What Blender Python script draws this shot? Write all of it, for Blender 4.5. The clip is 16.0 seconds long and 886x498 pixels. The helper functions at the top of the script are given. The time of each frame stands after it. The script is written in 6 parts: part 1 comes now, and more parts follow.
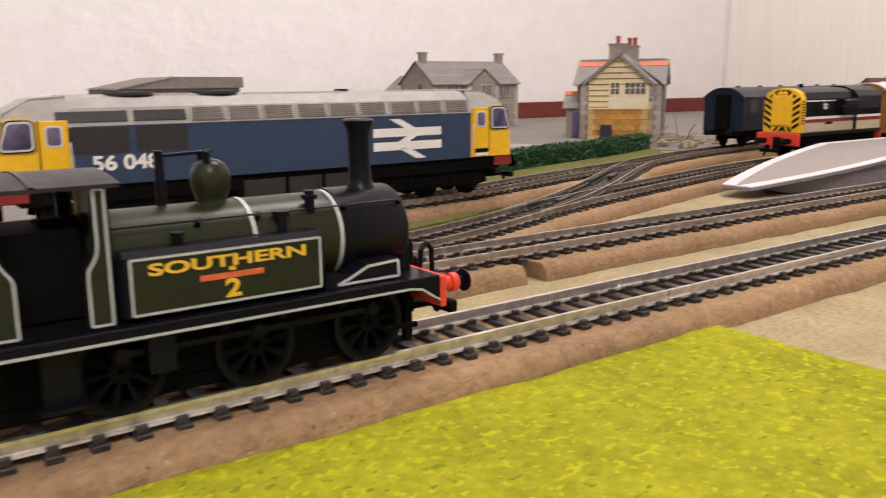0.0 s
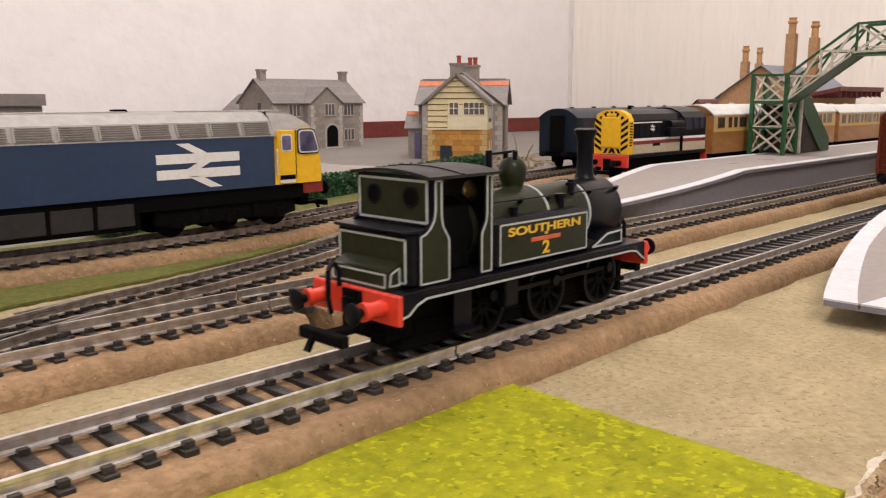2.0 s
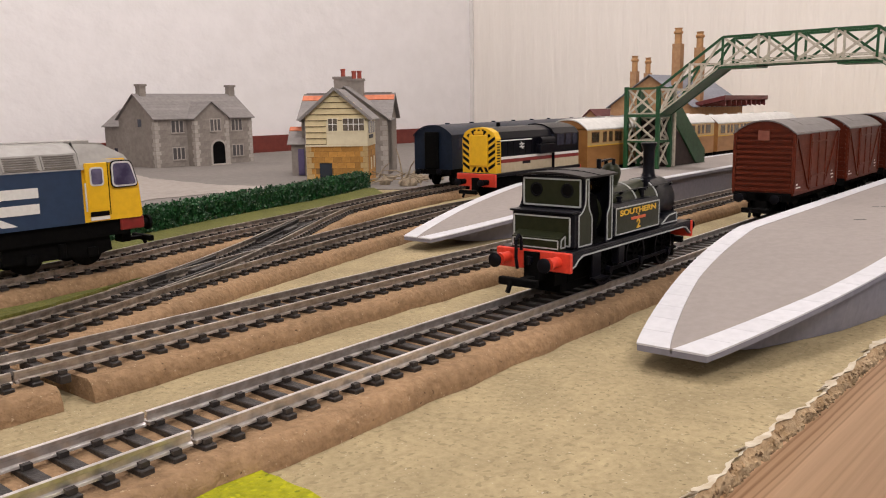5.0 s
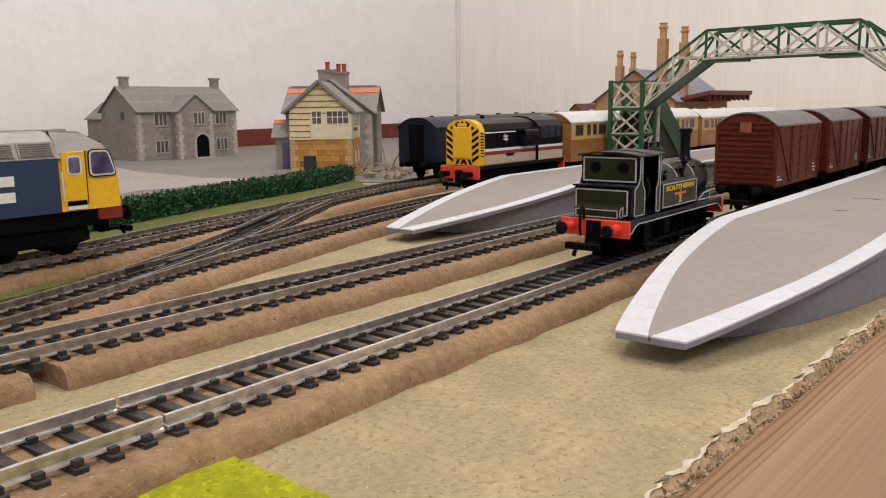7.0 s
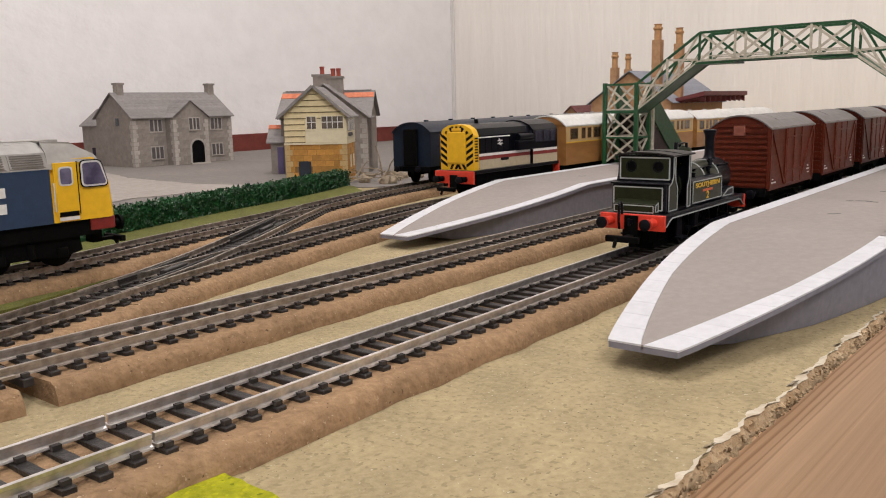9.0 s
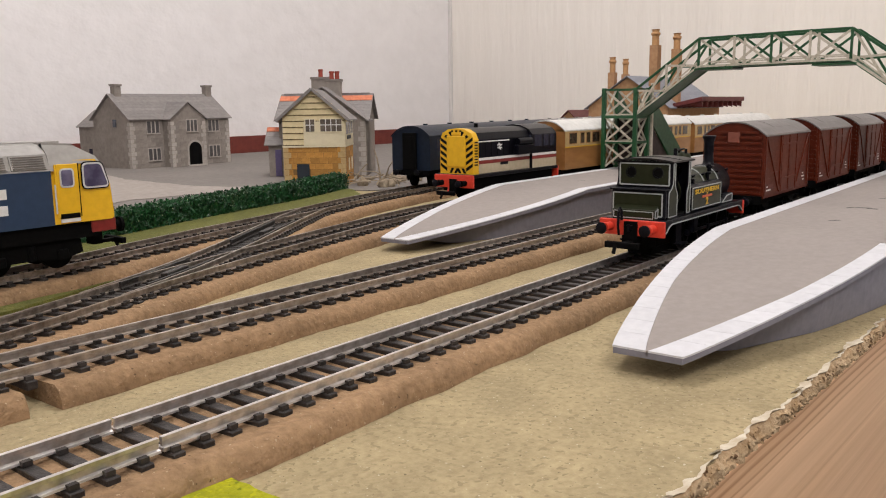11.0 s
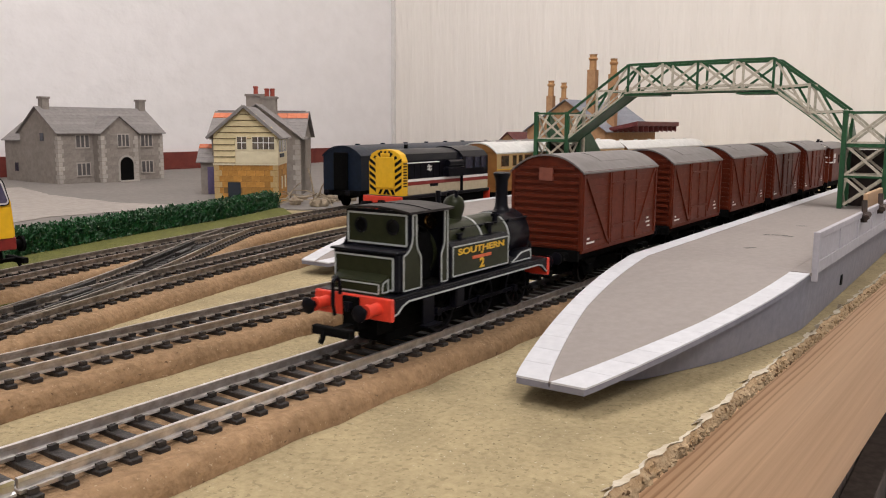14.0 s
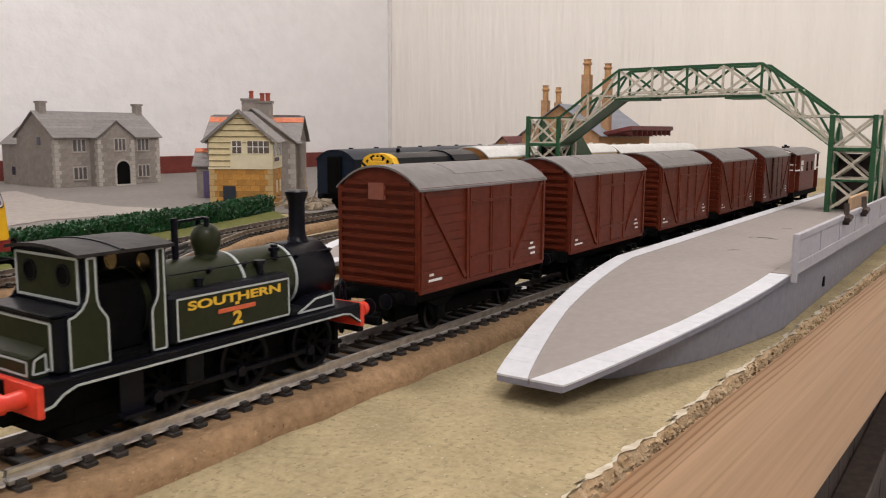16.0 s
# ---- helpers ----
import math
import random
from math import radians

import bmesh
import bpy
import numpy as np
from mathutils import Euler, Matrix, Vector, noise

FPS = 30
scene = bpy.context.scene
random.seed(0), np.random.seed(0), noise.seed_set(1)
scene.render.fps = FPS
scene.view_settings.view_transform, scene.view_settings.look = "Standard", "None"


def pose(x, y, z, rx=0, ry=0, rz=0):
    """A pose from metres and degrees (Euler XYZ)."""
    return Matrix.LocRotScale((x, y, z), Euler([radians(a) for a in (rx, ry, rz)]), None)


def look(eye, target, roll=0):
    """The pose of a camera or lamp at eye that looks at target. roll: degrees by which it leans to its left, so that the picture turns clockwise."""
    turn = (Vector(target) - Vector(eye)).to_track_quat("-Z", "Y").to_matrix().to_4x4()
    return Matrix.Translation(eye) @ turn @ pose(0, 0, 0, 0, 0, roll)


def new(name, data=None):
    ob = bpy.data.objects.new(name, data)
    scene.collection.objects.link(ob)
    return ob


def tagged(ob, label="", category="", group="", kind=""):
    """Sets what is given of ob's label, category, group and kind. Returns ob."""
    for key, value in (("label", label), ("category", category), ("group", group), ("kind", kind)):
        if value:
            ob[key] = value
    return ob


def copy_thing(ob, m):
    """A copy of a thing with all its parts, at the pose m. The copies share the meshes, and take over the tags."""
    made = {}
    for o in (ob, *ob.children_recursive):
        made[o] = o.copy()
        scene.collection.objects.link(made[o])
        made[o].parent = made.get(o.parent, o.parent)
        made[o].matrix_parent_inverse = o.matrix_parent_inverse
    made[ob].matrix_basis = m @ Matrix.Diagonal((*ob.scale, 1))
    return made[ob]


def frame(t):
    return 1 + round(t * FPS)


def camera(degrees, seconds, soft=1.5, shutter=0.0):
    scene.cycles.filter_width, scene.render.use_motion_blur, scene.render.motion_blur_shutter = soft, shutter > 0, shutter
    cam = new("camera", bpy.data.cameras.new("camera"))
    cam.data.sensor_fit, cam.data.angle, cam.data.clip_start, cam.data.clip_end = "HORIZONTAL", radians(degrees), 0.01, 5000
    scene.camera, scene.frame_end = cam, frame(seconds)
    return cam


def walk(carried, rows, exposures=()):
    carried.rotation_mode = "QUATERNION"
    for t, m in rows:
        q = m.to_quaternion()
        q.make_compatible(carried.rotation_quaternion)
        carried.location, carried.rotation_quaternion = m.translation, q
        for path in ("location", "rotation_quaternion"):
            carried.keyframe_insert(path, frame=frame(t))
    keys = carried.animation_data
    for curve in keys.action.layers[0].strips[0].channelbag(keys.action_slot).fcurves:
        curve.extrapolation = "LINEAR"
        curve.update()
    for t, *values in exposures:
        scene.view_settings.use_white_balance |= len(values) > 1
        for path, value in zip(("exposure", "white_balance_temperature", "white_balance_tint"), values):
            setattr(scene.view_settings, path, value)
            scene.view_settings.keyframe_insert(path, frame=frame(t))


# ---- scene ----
# Sizes below are written in centimetres: a 1:76 model railway on a board.
C = 0.01
cam = camera(55.72, 16.0, soft=1.05, shutter=0.5)
# seconds, eye, target, roll
PATH = [
    (0, -18.661, -14.546, 6.715, 38.95, 64.84, -12.74, -0.53),
    (0.5, -17.677, -14.299, 7.035, 45.28, 61.08, -11.79, -0.90),
    (1, -16.498, -13.567, 6.737, 49.27, 59.53, -11.44, -0.29),
    (1.5, -15.380, -13.297, 6.944, 53.47, 57.32, -9.59, 0.19),
    (2, -14.378, -13.358, 6.808, 55.67, 55.83, -10.67, -0.16),
    (2.5, -13.133, -13.676, 6.933, 58.19, 54.05, -11.12, -0.61),
    (3, -11.441, -14.102, 7.182, 62.26, 51.07, -10.73, -0.65),
    (3.5, -10.886, -14.230, 7.487, 63.86, 49.99, -9.52, -0.50),
    (4, -10.480, -14.345, 7.588, 64.77, 49.33, -9.25, -0.72),
    (6.5, -9.657, -14.678, 7.446, 67.52, 46.61, -9.51, -0.58),
    (7, -9.674, -14.690, 7.309, 67.48, 46.54, -9.95, -0.67),
    (7.5, -9.420, -14.833, 7.421, 68.02, 46.05, -9.81, -1.03),
    (8, -9.492, -14.785, 7.486, 67.90, 46.20, -9.56, -0.98),
    (8.5, -9.588, -14.594, 7.459, 67.56, 46.63, -9.87, -1.05),
    (9, -9.459, -14.759, 7.538, 67.87, 46.30, -9.55, -1.21),
    (11.5, -9.647, -14.494, 7.617, 68.53, 45.68, -8.76, -0.48),
    (12, -9.428, -14.601, 7.715, 69.73, 44.52, -7.74, -0.40),
    (12.5, -8.883, -14.914, 7.638, 71.11, 43.04, -7.94, -0.20),
    (13, -8.483, -15.081, 7.661, 72.43, 41.55, -8.05, -0.30),
    (13.5, -8.294, -15.133, 7.768, 73.17, 40.86, -7.33, -0.08),
    (14, -8.365, -15.162, 7.715, 73.42, 40.51, -6.83, 0.34),
    (14.5, -8.358, -15.272, 7.667, 73.53, 40.30, -6.69, 0.32),
    (15, -8.171, -15.496, 7.823, 74.17, 39.47, -6.31, 0.26),
    (15.5, -7.949, -15.702, 7.751, 74.62, 38.98, -6.15, 0.19),
    (16, -8.593, -15.879, 7.701, 73.36, 39.68, -6.33, 0.35),
]
walk(cam, [(t, look((x * C, y * C, z * C), (a * C, b * C, c * C), r)) for t, x, y, z, a, b, c, r in PATH],
     exposures=[(0.0, 0.13, 6650, 14.5), (2.0, 0.05, 6650, 14.5), (4.0, -0.06, 6600, 14.5), (7.0, -0.13, 6350, 11), (16.0, -0.14, 6330, 10.5)])

# ---- light: an inferred overhead lamp, and an added fill lamp behind the camera ----
world = bpy.data.worlds.new("room")
scene.world = world
world.use_nodes = True
world.node_tree.nodes["Background"].inputs[0].default_value = (1.0, 0.95, 0.9, 1)
world.node_tree.nodes["Background"].inputs[1].default_value = 0.0


def unseen_lamp(x, y, z, watts):
    data = bpy.data.lights.new("unseen_light", "POINT")
    data.shadow_soft_size, data.energy, data.color = 0.16, watts, (1.0, 0.955, 0.94)
    ob = new("unseen_light", data)
    ob.matrix_world = pose(x * C, y * C, z * C)
    return ob


unseen_lamp(45, 25, 120, 25)
# unseen fill lamp, added to brighten the walls and the plank's front
unseen_lamp(-45, -85, 112, 36)


# ---- materials ----
def material(name, col, col2=None, scale=2.0, rough=0.6, metal=0.0, bump=0.0, bscale=None, spots=None, stretch=(1, 1, 1), spec=0.5,
             coat=0.0, vary=0.0, big=0.0, detail=4.0, emit=0.0, bdist=0.001):
    """Procedural paint or natural surface. scale: grains per centimetre. spots: (colour, scale, threshold)."""
    m = bpy.data.materials.new(name)
    m.use_nodes = True
    nt = m.node_tree
    N, K = nt.nodes, nt.links
    b = N["Principled BSDF"]
    b.inputs["Roughness"].default_value, b.inputs["Metallic"].default_value = rough, metal
    b.inputs["Specular IOR Level"].default_value = spec
    b.inputs["Coat Weight"].default_value = coat
    tc = N.new("ShaderNodeTexCoord")
    mp = N.new("ShaderNodeMapping")
    mp.inputs["Scale"].default_value = [100 * s for s in stretch]
    K.new(tc.outputs["Object"], mp.inputs["Vector"])
    col2 = col2 or tuple(c * 0.8 for c in col)
    n = N.new("ShaderNodeTexNoise")
    n.inputs["Scale"].default_value, n.inputs["Detail"].default_value, n.inputs["Roughness"].default_value = scale, detail, 0.6
    K.new(mp.outputs[0], n.inputs["Vector"])
    r = N.new("ShaderNodeValToRGB")
    r.color_ramp.elements[0].position, r.color_ramp.elements[1].position = 0.35, 0.65
    r.color_ramp.elements[0].color, r.color_ramp.elements[1].color = (*col2, 1), (*col, 1)
    K.new(n.outputs["Fac"], r.inputs[0])
    colour = r.outputs[0]
    if big:
        n2 = N.new("ShaderNodeTexNoise")
        n2.inputs["Scale"].default_value, n2.inputs["Detail"].default_value = scale * 0.09, 3
        K.new(mp.outputs[0], n2.inputs["Vector"])
        mr = N.new("ShaderNodeMapRange")
        mr.inputs[1].default_value, mr.inputs[2].default_value, mr.inputs[3].default_value, mr.inputs[4].default_value = 0.3, 0.7, 1 - big, 1 + big
        K.new(n2.outputs["Fac"], mr.inputs[0])
        mx = N.new("ShaderNodeVectorMath")
        mx.operation = "SCALE"
        K.new(colour, mx.inputs[0])
        K.new(mr.outputs[0], mx.inputs["Scale"])
        colour = mx.outputs[0]
    if vary:
        oi = N.new("ShaderNodeObjectInfo")
        mr = N.new("ShaderNodeMapRange")
        mr.inputs[3].default_value, mr.inputs[4].default_value = 1 - vary, 1 + vary
        K.new(oi.outputs["Random"], mr.inputs[0])
        mx = N.new("ShaderNodeVectorMath")
        mx.operation = "SCALE"
        K.new(colour, mx.inputs[0])
        K.new(mr.outputs[0], mx.inputs["Scale"])
        colour = mx.outputs[0]
    for sc, ss, th in (spots or []):
        n3 = N.new("ShaderNodeTexNoise")
        n3.inputs["Scale"].default_value, n3.inputs["Detail"].default_value = ss, 1.5
        K.new(mp.outputs[0], n3.inputs["Vector"])
        st = N.new("ShaderNodeMapRange")
        st.inputs[1].default_value, st.inputs[2].default_value = th, th + 0.05
        K.new(n3.outputs["Fac"], st.inputs[0])
        mx = N.new("ShaderNodeMix")
        mx.data_type = "RGBA"
        K.new(st.outputs[0], mx.inputs["Factor"])
        K.new(colour, mx.inputs["A"])
        mx.inputs["B"].default_value = (*sc, 1)
        colour = mx.outputs["Result"]
    K.new(colour, b.inputs["Base Color"])
    if bump:
        n4 = N.new("ShaderNodeTexNoise")
        n4.inputs["Scale"].default_value, n4.inputs["Detail"].default_value = bscale or scale * 2, 3
        K.new(mp.outputs[0], n4.inputs["Vector"])
        bp = N.new("ShaderNodeBump")
        bp.inputs["Strength"].default_value, bp.inputs["Distance"].default_value = bump, bdist
        K.new(n4.outputs["Fac"], bp.inputs["Height"])
        K.new(bp.outputs[0], b.inputs["Normal"])
    # roughness follows the grain
    mr = N.new("ShaderNodeMapRange")
    mr.inputs[3].default_value, mr.inputs[4].default_value = min(1, rough + 0.08), max(0.03, rough - 0.08)
    K.new(n.outputs["Fac"], mr.inputs[0])
    K.new(mr.outputs[0], b.inputs["Roughness"])
    if emit:
        K.new(colour, b.inputs["Emission Color"])
        b.inputs["Emission Strength"].default_value = emit
    return m


M_WALL = material("wall_paint", (0.83, 0.805, 0.80), (0.79, 0.765, 0.757), 0.25, 0.85, bump=0.5, bscale=0.5, stretch=(0.8, 1, 1), big=0.02, bdist=0.0035)
M_WALL2 = material("woodchip_paint", (0.825, 0.78, 0.72), (0.785, 0.74, 0.68), 0.3, 0.85, bump=0.7, bscale=0.9, stretch=(1, 1, 0.10), big=0.02, bdist=0.005)
# greyer than both walls: the corner's shade put into a strip's colour
M_CORNER_SHADE = material("corner_shade_grey", (0.70, 0.675, 0.65), (0.65, 0.625, 0.60), 0.5, 0.85)
M_CEIL = material("ceiling_paint", (0.8, 0.78, 0.74), rough=0.9)
M_FLOOR = material("dark_carpet", (0.03, 0.027, 0.025), (0.015, 0.014, 0.013), 1.0, 0.95)
M_DARKP = material("dark_stained_board", (0.085, 0.062, 0.050), (0.045, 0.032, 0.026), 1.0, 0.6, stretch=(1, 1, 0.06), vary=0.2, bump=0.1)
M_SAND = material("sand_scatter", (0.385, 0.312, 0.18), (0.305, 0.243, 0.138), 4.6, 0.95, bump=0.5, bscale=9, big=0.16, spec=0.2,
                  spots=[((0.275, 0.222, 0.125), 4.8, 0.60), ((0.16, 0.125, 0.07), 7.5, 0.69), ((0.50, 0.44, 0.32), 8.5, 0.69)])
M_FOAM = material("brown_foam", (0.33, 0.212, 0.118), (0.235, 0.148, 0.081), 3.5, 0.95, bump=0.9, bscale=6, big=0.16, spec=0.2,
                  spots=[((0.42, 0.31, 0.20), 9.0, 0.69), ((0.13, 0.08, 0.045), 6.5, 0.71)])
M_GRASS = material("lime_grass_mat", (0.335, 0.328, 0.014), (0.232, 0.242, 0.011), 3.2, 0.95, bump=1.0, bscale=7, big=0.16, spec=0.15,
                   spots=[((0.40, 0.39, 0.012), 5.0, 0.60), ((0.17, 0.19, 0.008), 4.2, 0.66)])
M_GRASS2 = material("olive_grass_mat", (0.135, 0.135, 0.022), (0.085, 0.09, 0.015), 4.0, 0.95, bump=0.9, bscale=10, big=0.1)
M_YARD = material("grey_yard", (0.205, 0.183, 0.166), (0.176, 0.157, 0.142), 1.5, 0.9, bump=0.15, big=0.06)
M_ROAD = material("pale_path", (0.35, 0.31, 0.275), (0.29, 0.255, 0.228), 1.5, 0.9, bump=0.15, big=0.05)


def pine(name):
    """Planed softwood: growth rings crowded towards the upper edge, fine fibre along x."""
    m = material(name, (0.80, 0.525, 0.31), (0.70, 0.445, 0.25), 1.6, 0.5, bump=0.12, stretch=(0.03, 1, 1.9), big=0.08, detail=6)
    N, K = m.node_tree.nodes, m.node_tree.links
    b = N["Principled BSDF"]
    base = b.inputs["Base Color"].links[0].from_socket
    tc = N.new("ShaderNodeTexCoord")
    sx = N.new("ShaderNodeSeparateXYZ")
    mp = N.new("ShaderNodeMapping")
    mp.inputs["Scale"].default_value = (3.5, 60, 42)
    n = N.new("ShaderNodeTexNoise")
    n.inputs["Scale"].default_value, n.inputs["Detail"].default_value = 1.0, 5
    K.new(tc.outputs["Object"], mp.inputs["Vector"])
    K.new(mp.outputs[0], n.inputs["Vector"])
    K.new(tc.outputs["Object"], sx.inputs[0])
    bend = N.new("ShaderNodeMath")
    bend.operation = "MULTIPLY_ADD"
    bend.inputs[1].default_value = 0.009
    K.new(n.outputs["Fac"], bend.inputs[0])
    K.new(sx.outputs["Z"], bend.inputs[2])
    mr = N.new("ShaderNodeMapRange")
    mr.inputs[1].default_value, mr.inputs[2].default_value = -0.036, 0.004
    K.new(bend.outputs[0], mr.inputs[0])
    rp = N.new("ShaderNodeValToRGB")
    el = rp.color_ramp.elements
    el[0].position, el[0].color = 0.0, (0.1, 0.1, 0.1, 1)
    el[1].position, el[1].color = 1.0, (0.55, 0.55, 0.55, 1)
    for p, v in ((0.25, 0.0), (0.27, 0.28), (0.30, 0.0), (0.55, 0.06), (0.66, 0.0), (0.675, 0.6), (0.695, 0.1), (0.73, 0.12), (0.742, 0.85), (0.76, 0.15), (0.795, 0.2), (0.807, 1.0), (0.83, 0.25), (0.86, 0.3), (0.87, 0.95), (0.89, 0.3), (0.925, 0.8), (0.945, 0.35)):
        e = el.new(p)
        e.color = (v, v, v, 1)
    K.new(mr.outputs[0], rp.inputs[0])
    mx = N.new("ShaderNodeMix")
    mx.data_type = "RGBA"
    K.new(rp.outputs[0], mx.inputs["Factor"])
    K.new(base, mx.inputs["A"])
    mx.inputs["B"].default_value = (0.40, 0.19, 0.075, 1)
    K.new(mx.outputs["Result"], b.inputs["Base Color"])
    return m


M_WOOD = pine("pine_plank")
M_TORN = material("torn_fibreboard", (0.52, 0.385, 0.235), (0.36, 0.235, 0.12), 3.0, 0.95, bump=1.0, bscale=6, big=0.1, spots=[((0.13, 0.07, 0.03), 3.2, 0.62)])
M_PAPER = material("torn_paper", (0.62, 0.56, 0.45), (0.46, 0.38, 0.27), 2.0, 0.9, bump=0.4)
M_RAIL = material("nickel_rail", (0.75, 0.73, 0.72), (0.51, 0.475, 0.45), 3.0, 0.34, metal=0.9, big=0.2)
M_RAILD = material("dull_brown_rail", (0.36, 0.31, 0.265), (0.17, 0.138, 0.11), 3.0, 0.44, metal=0.6, big=0.25)
M_RAILM = material("tarnished_rail", (0.58, 0.53, 0.485), (0.37, 0.32, 0.275), 3.0, 0.40, metal=0.8, big=0.2)
M_SLEEPER = material("black_plastic_sleeper", (0.032, 0.026, 0.023), (0.018, 0.015, 0.014), 6.0, 0.5, bump=0.2, vary=0.25)
M_PLAT = material("grey_platform_paint", (0.285, 0.25, 0.23), (0.262, 0.23, 0.21), 3.0, 0.75, bump=0.06, big=0.04)
M_PLATW = material("white_platform_edge", (0.60, 0.598, 0.62), (0.55, 0.548, 0.57), 3.0, 0.65, vary=0.03, spec=0.3)
M_PLATS = material("blue_grey_plastic", (0.215, 0.208, 0.245), (0.185, 0.18, 0.212), 3.0, 0.5, spec=0.3)
M_FENCE = material("pale_grey_plastic", (0.44, 0.42, 0.45), (0.39, 0.37, 0.40), 3.0, 0.55, big=0.05)
M_SCLIP = material("dark_rust", (0.06, 0.035, 0.025), (0.03, 0.02, 0.015), 4.0, 0.7)
M_GREEN = material("bridge_green", (0.014, 0.085, 0.028), (0.008, 0.06, 0.02), 4.0, 0.42)
M_CREAM = material("bridge_cream", (0.56, 0.51, 0.415), (0.40, 0.36, 0.285), 4.0, 0.5, spots=[((0.07, 0.16, 0.06), 5.0, 0.68)])
M_MATT = material("matt_black_plastic", (0.004, 0.0038, 0.0038), (0.0025, 0.0025, 0.0025), 5.0, 0.75, bump=0.1, spec=0.06)
M_REDW = material("maroon_backboard", (0.17, 0.028, 0.018), (0.13, 0.02, 0.014), 1.0, 0.6)


# ---- mesh helpers ----
def part(name, bm, mat, parent=None, label="", smooth=None, at=None):
    """Links a bmesh in centimetres as one mesh object under a thing or a part."""
    if len(bm.faces) < 20000:
        bmesh.ops.recalc_face_normals(bm, faces=bm.faces)
    me = bpy.data.meshes.new(name)
    bm.to_mesh(me)
    bm.free()
    me.transform(Matrix.Scale(C, 4))
    me.materials.append(mat)
    if smooth:
        me.shade_smooth()
        me.set_sharp_from_angle(angle=radians(smooth))
    ob = new(name, me)
    if parent:
        ob.parent = parent
    if at is not None:
        ob.matrix_basis = at
    if label:
        ob["label"] = label
    return ob


def again(ob, name, parent, m):
    """Another object on the same mesh."""
    o = new(name, ob.data)
    o.parent = parent
    o.matrix_basis = m
    return o


def cm(x, y, z, rx=0, ry=0, rz=0):
    return pose(x * C, y * C, z * C, rx, ry, rz)


def thing(name, m=None, label="", category="", group="", kind=""):
    ob = new(name)
    if m is not None:
        ob.matrix_basis = m
    return tagged(ob, label, category, group, kind)


def B():
    return bmesh.new()


def box(bm, x0, x1, y0, y1, z0, z1, bevel=0.0):
    r = bmesh.ops.create_cube(bm, size=1.0, matrix=Matrix.Translation(((x0 + x1) / 2, (y0 + y1) / 2, (z0 + z1) / 2))
                              @ Matrix.Diagonal((abs(x1 - x0), abs(y1 - y0), abs(z1 - z0), 1)))
    if bevel:
        ed = {e for v in r["verts"] for e in v.link_edges}
        bmesh.ops.bevel(bm, geom=list(ed), offset=bevel, segments=1, affect="EDGES", clamp_overlap=True)
    return bm


def bar(bm, p, q, w, d=None, up=(0, 0, 1)):
    """A square bar from p to q."""
    p, q, d = Vector(p), Vector(q), d or w
    ax = (q - p).normalized()
    s = ax.cross(Vector(up))
    s = s.normalized() if s.length > 1e-4 else Vector((1, 0, 0))
    u = s.cross(ax)
    vs = [bm.verts.new(o + s * a * w / 2 + u * b * d / 2) for o in (p, q) for a, b in ((-1, -1), (1, -1), (1, 1), (-1, 1))]
    for f in ((3, 2, 1, 0), (4, 5, 6, 7), (0, 1, 5, 4), (1, 2, 6, 5), (2, 3, 7, 6), (3, 0, 4, 7)):
        bm.faces.new([vs[i] for i in f])
    return bm


def prism(bm, poly, axis, a0, a1):
    """A polygon drawn out along an axis. x: points are (y, z); y: (x, z); z: (x, y)."""
    def at(p, a):
        return {"x": (a, p[0], p[1]), "y": (p[0], a, p[1]), "z": (p[0], p[1], a)}[axis]
    v0 = [bm.verts.new(at(p, a0)) for p in poly]
    v1 = [bm.verts.new(at(p, a1)) for p in poly]
    n = len(poly)
    bm.faces.new(v0)
    bm.faces.new(v1[::-1])
    for i in range(n):
        bm.faces.new((v0[i], v1[i], v1[(i + 1) % n], v0[(i + 1) % n]))
    return bm


def cyl(bm, p, q, r, r2=None, n=16):
    p, q = Vector(p), Vector(q)
    m = Matrix.Translation((p + q) / 2) @ (q - p).to_track_quat("Z", "Y").to_matrix().to_4x4()
    bmesh.ops.create_cone(bm, cap_ends=True, segments=n, radius1=r, radius2=r if r2 is None else r2, depth=(q - p).length, matrix=m)
    return bm


def lathe(bm, prof, m=None, n=24, ring=False):
    """Turns a profile of (radius, height) about z."""
    m = m or Matrix()
    rings = []
    for r, z in prof:
        rings.append([bm.verts.new(m @ Vector((r * math.cos(k * math.tau / n), r * math.sin(k * math.tau / n), z))) for k in range(n)])
    for a, b in zip(rings, rings[1:] + (rings[:1] if ring else [])):
        for k in range(n):
            bm.faces.new((a[k], a[(k + 1) % n], b[(k + 1) % n], b[k]))
    if ring:
        return bm
    bm.faces.new(rings[0][::-1])
    bm.faces.new(rings[-1])
    return bm


def lettering(name, words, size, m, mat, parent, depth=0.02, label="", width=None):
    cu = bpy.data.curves.new(name, "FONT")
    cu.offset = size * C * 0.03
    cu.body, cu.size, cu.extrude, cu.align_x, cu.align_y = words, size * C, depth * C, "CENTER", "CENTER"
    tmp = bpy.data.objects.new(name, cu)
    scene.collection.objects.link(tmp)
    me = bpy.data.meshes.new_from_object(tmp.evaluated_get(bpy.context.evaluated_depsgraph_get()))
    bpy.data.objects.remove(tmp)
    if width:
        xs = [v.co.x for v in me.vertices]
        k = width * C / (max(xs) - min(xs))
        me.transform(Matrix.Diagonal((k, 1, 1, 1)))
    me.materials.clear()
    me.materials.append(mat)
    ob = new(name, me)
    ob.parent, ob.matrix_basis = parent, m
    if label:
        ob["label"] = label
    return ob


